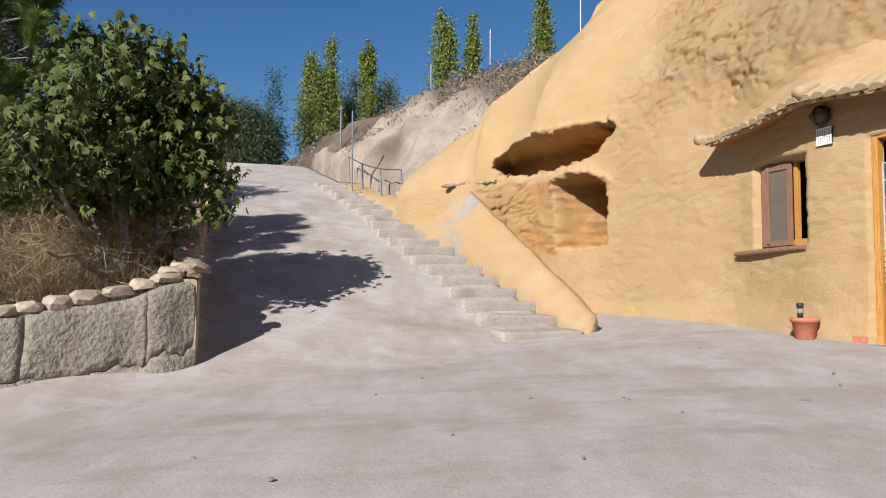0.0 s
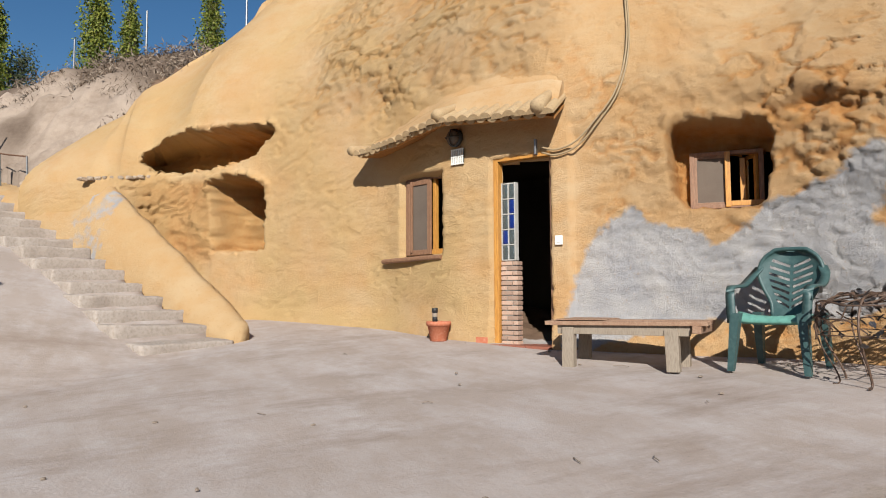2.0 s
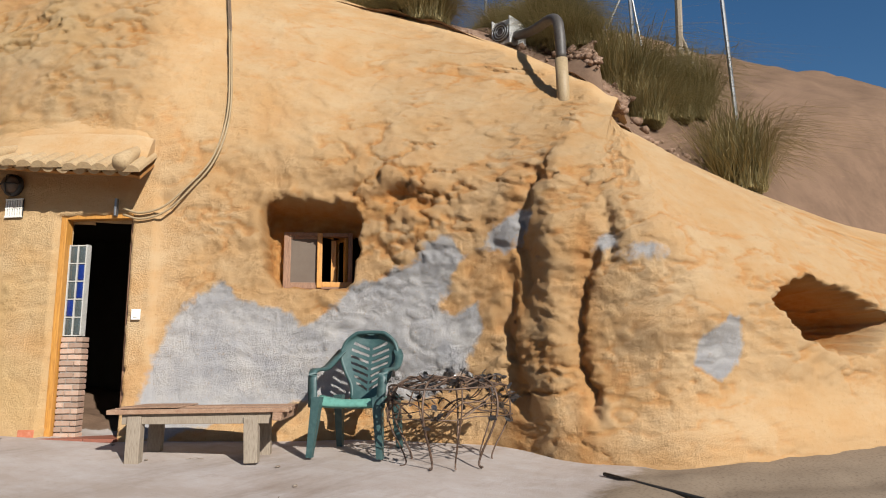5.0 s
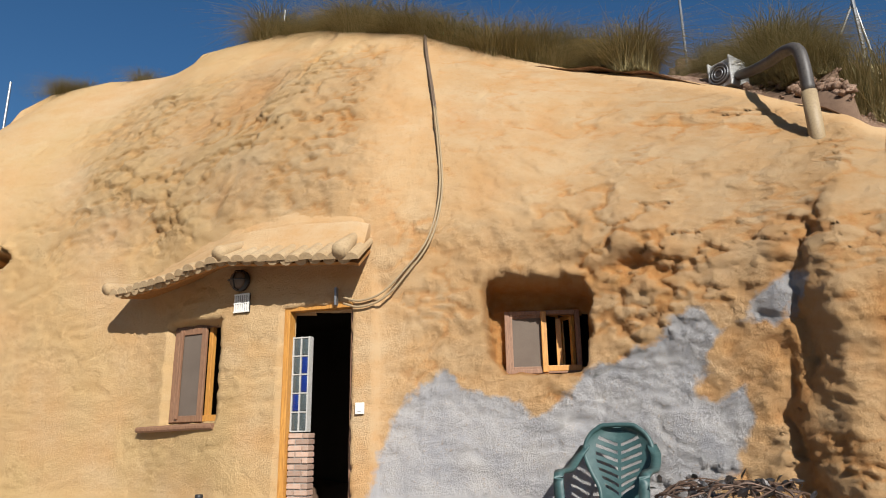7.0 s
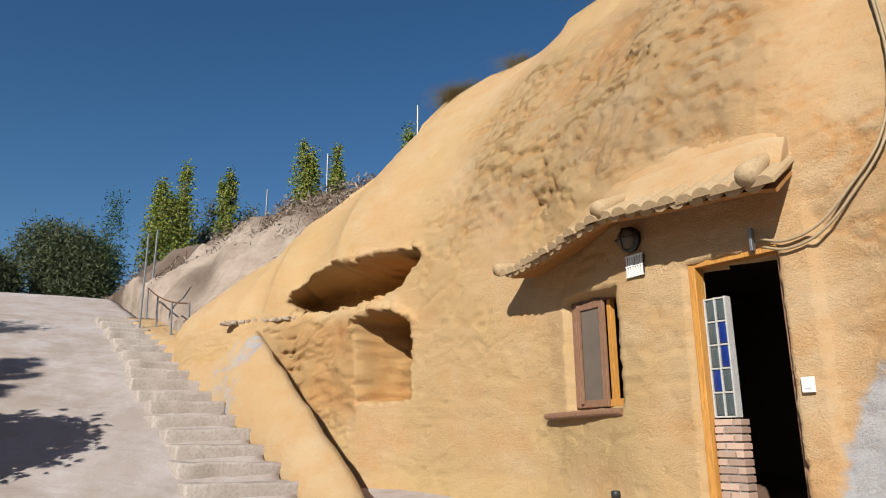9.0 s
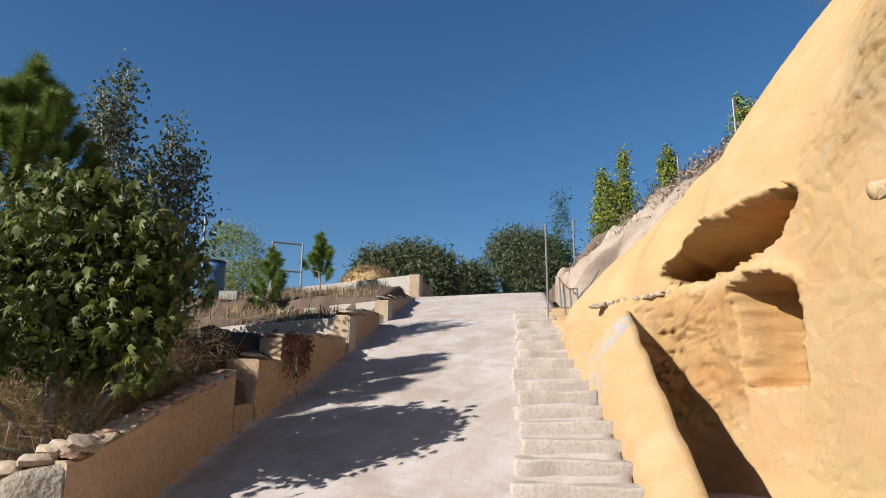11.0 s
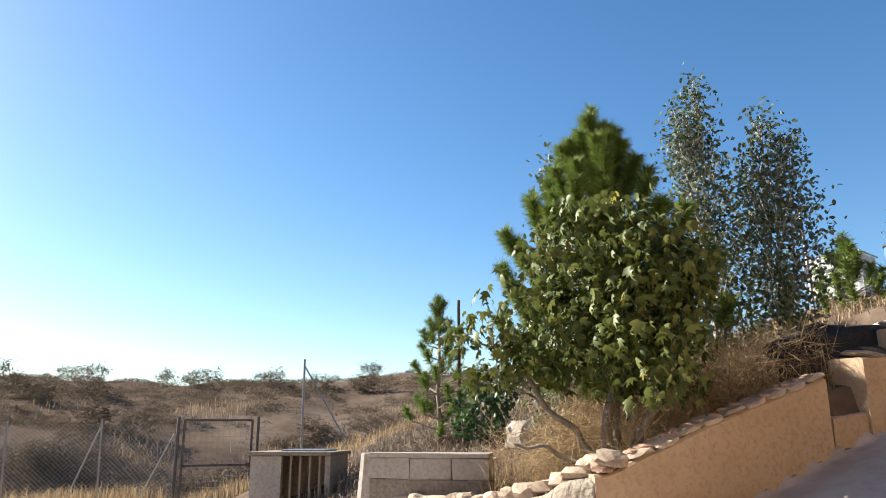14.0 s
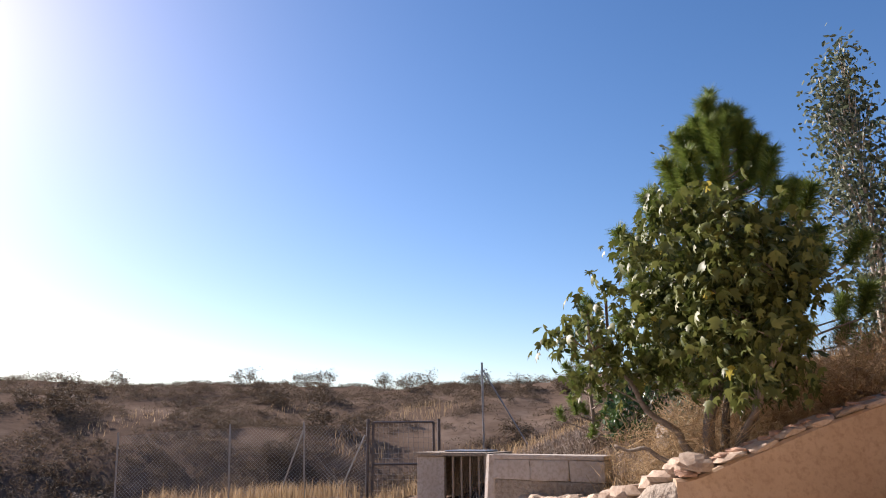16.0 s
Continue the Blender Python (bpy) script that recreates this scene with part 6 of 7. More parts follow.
def pine(name, base, height, radius, shoots, per, seed, label, length=0.17, width=0.0045, low=0.25, lean=0.0):
    rng = np.random.RandomState(seed)
    top = empty(name, pose(*base), label, "tree")
    bm = bmesh.new()
    limb(bm, (0, 0, -0.1), (lean, lean, height * 0.93), 0.03 * height / 2, 0.012, rng, 0.02, 7, 8)
    part("trunk", bm, BARK, top, smooth=True)
    h = low + (0.96 - low) * ((np.arange(shoots) + rng.uniform(0, 1, shoots)) / shoots) ** 0.8
    a = np.arange(shoots) * 2.4 + rng.uniform(-0.5, 0.5, shoots)
    r = radius * np.interp(h, [low, low + 0.15, 0.6, 0.8, 0.9, 1.0], [0.8, 1.0, 0.86, 0.50, 0.26, 0.05]) * np.where(rng.uniform(size=shoots) < 0.35, rng.uniform(0.3, 0.7, shoots), rng.uniform(0.75, 1.1, shoots))
    tp = np.stack([lean * h + r * np.cos(a), lean * h + r * np.sin(a), h * height + rng.uniform(-0.08, 0.08, shoots)], 1)
    axes = np.stack([np.cos(a) * 0.5, np.sin(a) * 0.5, np.full(shoots, 0.9)], 1) + rng.normal(size=(shoots, 3)) * 0.12
    lengths = rng.uniform(1.8, 2.8, shoots) * length
    tp = np.concatenate([tp, [[lean, lean, height]]])
    axes = np.concatenate([axes, [[0.05, 0, 1.0]]])
    lengths = np.append(lengths, 4.5 * length)
    axes /= np.linalg.norm(axes, axis=1)[:, None]
    bm = bmesh.new()
    for p, x, L in zip(tp, axes, lengths):
        foot = p - x * L
        k = max(0.1, foot[2] - 0.3 * math.hypot(foot[0], foot[1]))
        limb(bm, (lean * k / height, lean * k / height, k), foot, 0.016, 0.009, rng, 0.06, 3, 5)
        limb(bm, foot, p, 0.009, 0.004, rng, 0.02, 2, 5)
    tagged(part("branchwork", bm, BARK, top), kind="stuff")
    v, f = needle_shoots(tp, axes, lengths, per, length, width, rng)
    quick_mesh("crown", v, f, PINE_NEEDLE, top)
    return top


def poplar(name, base, height, radius, n, seed, label, mat=None, size=0.06, stems=3, bark=None, low=0.12):
    rng = np.random.RandomState(seed)
    top = empty(name, pose(*base), label, "tree")
    tips = []
    for k in range(stems):
        bm = bmesh.new()
        a = rng.uniform(0, 6.3)
        e = (radius * 0.45 * math.cos(a) * (k > 0), radius * 0.45 * math.sin(a) * (k > 0), height * (1.0 if k == 0 else rng.uniform(0.72, 0.95)))
        limb(bm, (0.05 * k, 0, -0.1), e, 0.03 * height / 4, 0.006, rng, 0.03, 6, 7)
        part("trunk" if k == 0 else "stem", bm, bark or BARK_PALE, top, smooth=True)
        m = n // stems // 9
        h = rng.uniform(low, 1, m)
        rr = radius * np.interp(h, [low, 0.35, 0.7, 1.0], [0.6, 1.0, 0.7, 0.12]) * rng.uniform(0.1, 1.0, m)
        aa = rng.uniform(0, 6.283, m)
        tips.append(np.stack([e[0] * h + rr * np.cos(aa), e[1] * h + rr * np.sin(aa), e[2] * h], 1))
    tips = np.concatenate(tips)
    bm = bmesh.new()
    for p in tips[::3]:
        limb(bm, (p[0] * 0.5, p[1] * 0.5, max(0.1, p[2] - 0.3)), p, 0.008, 0.003, rng, 0.05, 2, 4)
    tagged(part("branchwork", bm, bark or BARK_PALE, top), kind="stuff")
    where = np.repeat(tips, 9, 0) + rng.normal(size=(len(tips) * 9, 3)) * np.array([0.09, 0.09, 0.13]) * max(1.0, radius * 1.6)
    v, f = scatter(OVAL_V, OVAL_F, where, size * rng.uniform(0.7, 1.25, len(where)), rng, 0.6)
    quick_mesh("crown", v, f, mat or POPLAR_LEAF, top)
    return top


def bush(name, base, blobs, n, size, mat, label, seed, leaf=None, category="shrub", stems=4, bark=None):
    rng = np.random.RandomState(seed)
    top = empty(name, pose(*base), label, category)
    bm = bmesh.new()
    for k in range(stems):
        bl = blobs[k % len(blobs)]
        limb(bm, (rng.uniform(-0.06, 0.06), rng.uniform(-0.06, 0.06), -0.05), (bl[0], bl[1], bl[2]), 0.03 * max(0.5, bl[5]), 0.008, rng, 0.1, 4, 6)
    part("stems", bm, bark or BARK, top)
    tips = in_blobs(blobs, n // 10, rng, 0.55)
    where = np.repeat(tips, 10, 0) + rng.normal(size=(len(tips) * 10, 3)) * size * 0.9
    lv, lf = leaf or (OVAL_V, OVAL_F)
    v, f = scatter(lv, lf, where, size * rng.uniform(0.6, 1.3, len(where)), rng, 0.0)
    quick_mesh("crown", v, f, mat, top)
    return top


build_fig()
pine("pine_tree", (-5.08, 7.2, gz(-5.08, 7.2)), 5.5 - gz(-5.08, 7.2), 1.45, 125, 1000, 5, "bushy young pine with bright green upright shoots behind the fig", 0.16, 0.0042, 0.2)
poplar("white_poplar", (-6.05, 8.95, gz(-6.05, 8.95)), 6.4 - gz(-6.05, 8.95), 0.66, 5200, 7, "slender white poplar with sparse grey-green leaves", None, 0.08, 3)
poplar("white_poplar", (-6.1, 9.9, gz(-6.1, 9.9)), 5.85 - gz(-6.1, 9.9), 0.72, 5200, 8, "slender white poplar with sparse grey-green leaves", None, 0.08, 3)
poplar("white_poplar", (-5.9, 6.75, gz(-5.9, 6.75)), 5.2 - gz(-5.9, 6.75), 0.55, 4200, 9, "slender white poplar with sparse grey-green leaves", None, 0.08, 3)
for x, y, h, sd in ((-6.0, 9.45, 1.1, 31), (-5.85, 9.85, 1.35, 32)):
    bush("cypress_sapling", (x, y, gz(x, y)), [(0, 0, h * 0.3, 0.11, 0.11, h * 0.3), (0, 0, h * 0.7, 0.08, 0.08, h * 0.32)], 900, 0.05, PINE_NEEDLE, "narrow green cypress sapling in dry grass", sd, (SLIM_V, SLIM_F), "tree", 1)
pine("small_pine", (-8.72, 5.15, gz(-8.72, 5.15)), 3.7 - gz(-8.72, 5.15), 0.62, 34, 330, 11, "small blue-green pine in a dry weedy garden", 0.13, 0.005, 0.12)
pine("small_pine", (-7.65, 13.74, gz(-7.65, 13.74)), 4.9 - gz(-7.65, 13.74), 0.46, 26, 330, 12, "small bright green pine on a garden terrace", 0.14, 0.006, 0.15)
pine("small_pine", (-8.62, 16.35, gz(-8.62, 16.35)), 5.95 - gz(-8.62, 16.35), 0.5, 24, 330, 13, "small slim pine on the upper terrace", 0.15, 0.007, 0.4)
pine("small_pine", (-8.6, 12.3, gz(-8.6, 12.3)), 4.75 - gz(-8.6, 12.3), 0.66, 30, 330, 14, "small dark pine on a garden terrace", 0.15, 0.007, 0.1)
bush("dark_shrub", (-8.13, 5.85, gz(-8.13, 5.85)), [(0, 0, 0.5, 0.5, 0.5, 0.42), (0.25, 0.15, 0.75, 0.35, 0.35, 0.3), (-0.3, -0.1, 0.35, 0.35, 0.35, 0.3)], 900, 0.10, SHRUB_LEAF, "dark glossy evergreen shrub among dead grass", 15)
bush("grey_shrub", (-9.9, 6.6, gz(-9.9, 6.6)), [(0, 0, 0.6, 0.9, 0.9, 0.55), (0.9, 0.6, 0.8, 0.8, 0.7, 0.6)], 900, 0.08, OLIVE_LEAF, "grey-green shrub at the garden's edge", 16, (SLIM_V, SLIM_F))
bush("tall_shrub", (-11.5, 16.1, gz(-11.5, 16.1)), [(0, 0, 1.3, 0.85, 0.85, 0.9), (0.4, 0.3, 0.7, 0.8, 0.8, 0.6), (-0.3, 0, 1.9, 0.5, 0.5, 0.5)], 8000, 0.10, POPLAR_YELLOW, "tall yellow-green shrub on the terrace", 17, (SLIM_V, SLIM_F))
# olive trees and poplars beyond the crest
for x, y, zt, r, sd, mt in ((-8.5, 29.2, 9.1, 1.6, 40, OLIVE_LEAF), (-10.5, 23.8, 7.5, 1.3, 41, OLIVE_LEAF), (-11.7, 23.2, 7.2, 0.7, 42, OLIVE_LEAF), (-10.1, 27.2, 7.3, 0.5, 43, OLIVE_LEAF)):
    z = gz(x, y)
    h = zt - z
    bush("olive_tree", (x, y, z), [(0, 0, h * 0.55, r * 0.85, r * 0.85, h * 0.42), (r * 0.5, 0.2, h * 0.5, r * 0.6, r * 0.7, h * 0.4), (-r * 0.5, -0.2, h * 0.68, r * 0.7, r * 0.7, h * 0.32), (0.1, 0, h * 0.28, r * 0.9, r * 0.9, h * 0.26)], 30000, 0.20, mt, "dense grey-green olive tree on the skyline", sd, (SLIM_V, SLIM_F), "tree", 4)
bush("cypress_tree", (-7.1, 29.0, gz(-7.1, 29.0)), [(0, 0, 2.2, 0.4, 0.4, 2.3)], 1500, 0.16, SHRUB_LEAF, "narrow dark cypress beside an olive", 46, (SLIM_V, SLIM_F), "tree", 1)
for x, y, zt, r, sd in ((-6.0, 31.1, 11.7, 0.8, 50), (-5.15, 31.3, 12.5, 0.75, 51), (-3.6, 32.7, 12.9, 0.6, 52), (-0.15, 29.1, 12.9, 0.75, 53), (1.2, 29.2, 12.9, 0.6, 54), (4.2, 30.0, 14.3, 0.8, 55)):
    z = gz(x, y)
    poplar("poplar_tree", (x, y, z), zt - z, r, 7000, sd, "tall poplar turning yellow behind the bank", POPLAR_YELLOW, 0.115, 3, BARK, 0.2)
for x, y, zt, sd in ((-4.4, 33.5, 11.6, 56), (-2.6, 33.5, 11.3, 57)):
    z = gz(x, y)
    poplar("grey_willow", (x, y, z), zt - z, 1.2, 6500, sd, "thin grey-green willow between the poplars", OLIVE_LEAF, 0.10, 3, BARK, 0.2)


def scatter_grass(name, pts, height, spread, width, mat, label, seed, bend=0.5):
    rng = np.random.RandomState(seed)
    pts = np.asarray(pts)
    z = ground_height(pts[:, 0], pts[:, 1])
    v, f = blades(np.column_stack([pts, z - 0.02]), height, spread, width, rng, bend)
    return tagged(quick_mesh(name, v, f, mat), label, "grass", kind="stuff")


def build_grass():
    r = np.random.RandomState(61)
    def planter(n):
        p = np.column_stack([r.uniform(-4.7, -2.2, n), r.uniform(4.8, 9.0, n)])
        side = (p[:, 0] + 2.2) * -0.575 + (p[:, 1] - 6.4) * 0.818
        s = (p - FOOT) @ UP
        lat = (p - FOOT) @ ACROSS
        return p[(side > 0.3) & (ramp_edge(s) - lat > 0.28)]
    p = planter(34000)
    d = np.hypot(p[:, 0] + 3.0, p[:, 1] - 6.9)
    sd = (p[:, 0] + 2.2) * -0.575 + (p[:, 1] - 6.4) * 0.818
    d = np.minimum(d, np.hypot(p[:, 0] + 3.5, p[:, 1] - 8.3))
    tall = p[(d < 1.7) & (sd > 0.55) & (value_noise(p[:, 0], p[:, 1], 2.3, 74) + 0.5 * r.normal(size=len(p)) > -0.15)]
    k = tall[r.choice(len(tall), 16000)]
    hz = ground_height(k[:, 0], k[:, 1]) + 0.62 * r.uniform(0, 1, len(k)) ** 1.5
    stem = [(0, 0, 0), (0.35, -0.007, 0.0), (1.0, 0, 0.0), (0.35, 0.007, 0.0)]
    v, f = scatter(stem, SLIM_F, np.column_stack([k, hz]), 0.34 * r.uniform(0.5, 1.3, len(k)), r)
    tagged(quick_mesh("dead_stems", v, f, DRY_GRASS), "tangled dead brown stems round the fig", "grass", kind="stuff")
    scatter_grass("dry_grass", tall[::2], 0.40, 2.2, 0.0032, DRY_GRASS, "tall dry yellow grass round the fig's stems", 62)
    scatter_grass("dry_litter", p, 0.09, 3.6, 0.0032, DRY_TWIG, "matted dead grass and twigs covering the planter", 63, 0.9)
    # planted slope and terraces
    q = np.column_stack([r.uniform(-12, -3.3, 15000), r.uniform(5, 17, 15000)])
    s, lat = (q - FOOT) @ UP, (q - FOOT) @ ACROSS
    side = (q[:, 0] + 2.2) * -0.575 + (q[:, 1] - 6.4) * 0.818
    q = q[(ramp_edge(s) - lat > 0.4) & (side > 0.4)]
    patchy = value_noise(q[:, 0], q[:, 1], 0.9, 70) + 0.4 > 0.35 * r.normal(size=len(q))
    scatter_grass("dry_grass", q[patchy], 0.20, 0.9, 0.006, DRY_GRASS, "straw-coloured weeds on the garden slope", 64)
    scatter_grass("dead_brush", q[~patchy], 0.24, 2.2, 0.007, SCRUB, "dark dead brush heaped on the terraces", 65, 0.8)
    # brush heap and field to the west
    w = np.column_stack([r.normal(-9.6, 1.7, 7000), r.normal(4.9, 0.9, 7000)])
    side = (w[:, 0] + 2.2) * -0.575 + (w[:, 1] - 6.4) * 0.818
    scatter_grass("dead_brush", w[side > 0.2], 0.35, 1.9, 0.007, DRY_TWIG, "heap of bleached dead stems below the garden", 66, 0.8)
    ang, rad = r.uniform(np.radians(72), np.radians(150), 60000), 15 + 52 * r.uniform(0, 1, 60000) ** 1.5
    f = np.column_stack([2 - np.sin(ang) * rad, 4 + np.cos(ang) * rad])
    keep = (f[:, 0] < -13.8) & (value_noise(f[:, 0], f[:, 1], 0.33, 71) + 0.25 * r.normal(size=len(f)) > -0.25)
    f = f[keep]
    dist = np.hypot(f[:, 0] - 2, f[:, 1] - 4)
    near = (dist < 25) | ((dist < 48) & (value_noise(f[:, 0], f[:, 1], 0.22, 76) > 0.05))
    scatter_grass("field_grass", f[near], 0.55, 0.9, 0.012, DRY_GRASS, "tall pale dry grass beyond the wire fence", 67)
    c = f[~near][::5]
    rr = r.uniform(0.25, 0.9, len(c))
    o = r.normal(size=(len(c), 60, 2)) * (rr[:, None, None] * 0.55)
    hh = np.maximum(0.05, 1 - (o ** 2).sum(-1) / (rr[:, None] ** 2)) * rr[:, None] * 0.55
    pts = (c[:, None] + o).reshape(-1, 2)
    zz = ground_height(c[:, 0], c[:, 1])
    w3 = np.column_stack([pts, (zz[:, None] + hh * r.uniform(0.2, 1.0, hh.shape)).ravel()])
    v, fc = scatter(SLIM_V, SLIM_F, w3, 0.17 * r.uniform(0.6, 1.3, len(w3)), r, 0, np.array([0, 0, 0.5]))
    tagged(quick_mesh("field_scrub", v, fc, SCRUB), "low brown scrub covering the far slope", "scrub", kind="stuff")
    g = np.column_stack([r.uniform(-17, -12.5, 9000), r.uniform(-7, 5.5, 9000)])
    g = g[value_noise(g[:, 0], g[:, 1], 0.7, 75) + 0.3 * r.normal(size=len(g)) > -0.3]
    scatter_grass("field_grass", g, 0.45, 0.6, 0.008, DRY_GRASS, "tall pale dry grass along the fence foot", 69)
    # dry plants on the bank over the steps
    b = np.column_stack([r.uniform(-6, 4, 30000), r.uniform(11, 30, 30000)])
    s, lat = (b - FOOT) @ UP, (b - FOOT) @ ACROSS
    m = (s > 4.2) & (lat > 0.5) & (lat < 7) & ((lat > 2.0) | (value_noise(b[:, 0], b[:, 1], 0.8, 72) > 0.25))
    b = b[m]
    scatter_grass("bank_scrub", b, 0.16, 2.6, 0.005, SCRUB, "dry brown scrub along the top of the bank", 73)
    k = b[r.choice(len(b), 260)]
    k = np.repeat(k, 60, 0) + r.normal(size=(260 * 60, 2)) * 0.16
    hz = ground_height(k[:, 0], k[:, 1]) + 0.30 * r.uniform(0, 1, len(k)) ** 1.3
    v, f = scatter(SLIM_V, SLIM_F, np.column_stack([k, hz]), 0.13 * r.uniform(0.5, 1.3, len(k)), r)
    tagged(quick_mesh("bank_brush", v, f, DRY_TWIG), "low grey-brown brush clumps on the crumbling bank", "scrub", kind="stuff")


build_grass()


def tuft_mesh(seed, n, h, mat):
    rng = np.random.RandomState(seed)
    a, r = rng.uniform(0, 6.283, n), 0.20 * np.sqrt(rng.uniform(0, 1, n))
    p = np.column_stack([r * np.cos(a), r * np.sin(a), np.zeros(n)])
    v, f = blades(p, h, 1.75, 0.0026, rng, 0.95)
    me = quick_mesh("grass_tuft_shape", v, f, mat)
    data = me.data
    bpy.data.objects.remove(me)
    return data


def build_tufts():
    rng = random.Random(77)
    kinds = [tuft_mesh(80 + i, 1300, 0.62, ESPARTO) for i in range(3)]
    spots = []
    for i in range(95):
        spots.append((rng.uniform(9.9, 15.0), SETBACK + rng.uniform(0.12, 0.8), rng.uniform(0.5, 1.15)))
    spots += [(7.0, 1.95, 0.7), (6.95, 2.1, 0.8), (7.3, 2.0, 0.6), (8.1, 1.95, 0.6)]
    for i in range(26):
        spots.append((rng.uniform(15.2, 21), SETBACK + rng.uniform(0.5, 4.0), rng.uniform(0.6, 1.25)))
    spots += [(19.4, 2.6, 1.7), (20.2, 2.9, 1.5), (17.6, 3.6, 1.3), (18.4, 3.2, 1.25)]
    for u, d, s in ((20.5, 1.75, 1.7), (20.9, 2.1, 1.5), (19.5, 2.25, 1.1), (21.2, 2.9, 1.5)):
        spots.append((u, d, s))
    for i in range(9):
        spots.append((rng.uniform(16.2, 19.0), SETBACK + rng.uniform(0.8, 1.8), rng.uniform(0.7, 1.2)))
    for k, (u, d, s) in enumerate(spots):
        p, n = front_at(u)
        q = p + n * d
        ob = new("grass_tuft", kinds[k % 3])
        z = max(gz(q[0], q[1]), float(bank_z(np.array([u]), np.array([d]))[0])) if u > 13.7 and d < 3.1 else gz(q[0], q[1]) if d > 2.7 else max(gz(q[0], q[1]), float(top_z(u)) - 0.06 - 0.24 * max(0.0, d - SETBACK) * 0.5)
        ob.matrix_world = pose(q[0], q[1], z - 0.03, rng.uniform(-6, 6), rng.uniform(-6, 6), rng.uniform(0, 360)) @ Matrix.Scale(s, 4)
        tagged(ob, "wiry straw-green esparto tuft on the hilltop", "grass tuft", "hilltop grass tufts")
    for u, d, s in ((13.5, 2.25, 1.0), (13.0, 2.3, 0.8)):
        p, n = front_at(u)
        q = p + n * d
        bush("rosemary_bush", (q[0], q[1], float(top_z(u)) - 0.1), [(0, 0, 0.28 * s, 0.45 * s, 0.4 * s, 0.32 * s), (0.25, 0.1, 0.2 * s, 0.35 * s, 0.3 * s, 0.25 * s)], 2600, 0.075, SHRUB_LEAF, "dark grey-green bush among the hilltop grass", 97, (SLIM_V, SLIM_F))
    # grey bushes on the far rim
    shapes = []
    for i in range(3):
        r = np.random.RandomState(90 + i)
        blobs = [(0, 0, 0.7, 0.9, 0.9, 0.5), (0.6, 0.2, 0.9, 0.5, 0.5, 0.5), (-0.5, 0, 0.8, 0.5, 0.6, 0.5)]
        tips = in_blobs(blobs, 130, r, 0.4)
        v, f = scatter(SLIM_V, SLIM_F, np.repeat(tips, 5, 0) + r.normal(size=(650, 3)) * 0.12, 0.26, r, 0, np.array([0, 0, 1.0]))
        o = quick_mesh("scrub_shape", v, f, SCRUB)
        shapes.append(o.data)
        bpy.data.objects.remove(o)
    for k in range(60):
        az = radians(rng.uniform(82, 140))
        d = rng.choice([rng.uniform(58, 74), rng.uniform(30, 58)])
        x, y = 2 - math.sin(az) * d, 4 + math.cos(az) * d
        ob = new("scrub_bush", shapes[k % 3])
        ob.matrix_world = pose(x, y, gz(x, y) - 0.2, 0, 0, rng.uniform(0, 360)) @ Matrix.Scale(rng.uniform(0.5, 1.35), 4)
        tagged(ob, "bare grey scrub bush on the far dry slope", "bush", "far scrub bushes")


build_tufts()


def build_clods():
    r = np.random.RandomState(98)
    bm = bmesh.new()
    bmesh.ops.create_icosphere(bm, subdivisions=1, radius=1.0)
    base = np.array([v.co[:] for v in bm.verts])
    tri = np.array([[v.index for v in f.verts] for f in bm.faces])
    bm.free()
    u, d = r.uniform(14.2, 21.5, 1500), SETBACK + 0.15 + 4.5 * r.uniform(0, 1, 1500) ** 1.4
    p, n = front_at(u)
    x, y = p[0] + n[0] * d, p[1] + n[1] * d
    z = np.where(d < SETBACK + 1.3, np.maximum(bank_z(u, d), ground_height(x, y)), ground_height(x, y))
    size = 0.015 + 0.075 * r.uniform(0, 1, 1500) ** 3
    v = base[None] * (1 + 0.5 * r.uniform(-1, 1, (1500, len(base), 1))) * size[:, None, None] * np.array([1, 1, 0.7]) + np.column_stack([x, y, z])[:, None]
    f = (tri[None] + (np.arange(1500) * len(base))[:, None, None]).reshape(-1, 3)
    tagged(quick_mesh("earth_clods", v.reshape(-1, 3), f, RED_EARTH), "loose red-brown clods and stones on the bare hilltop", "clods", kind="stuff")


build_clods()


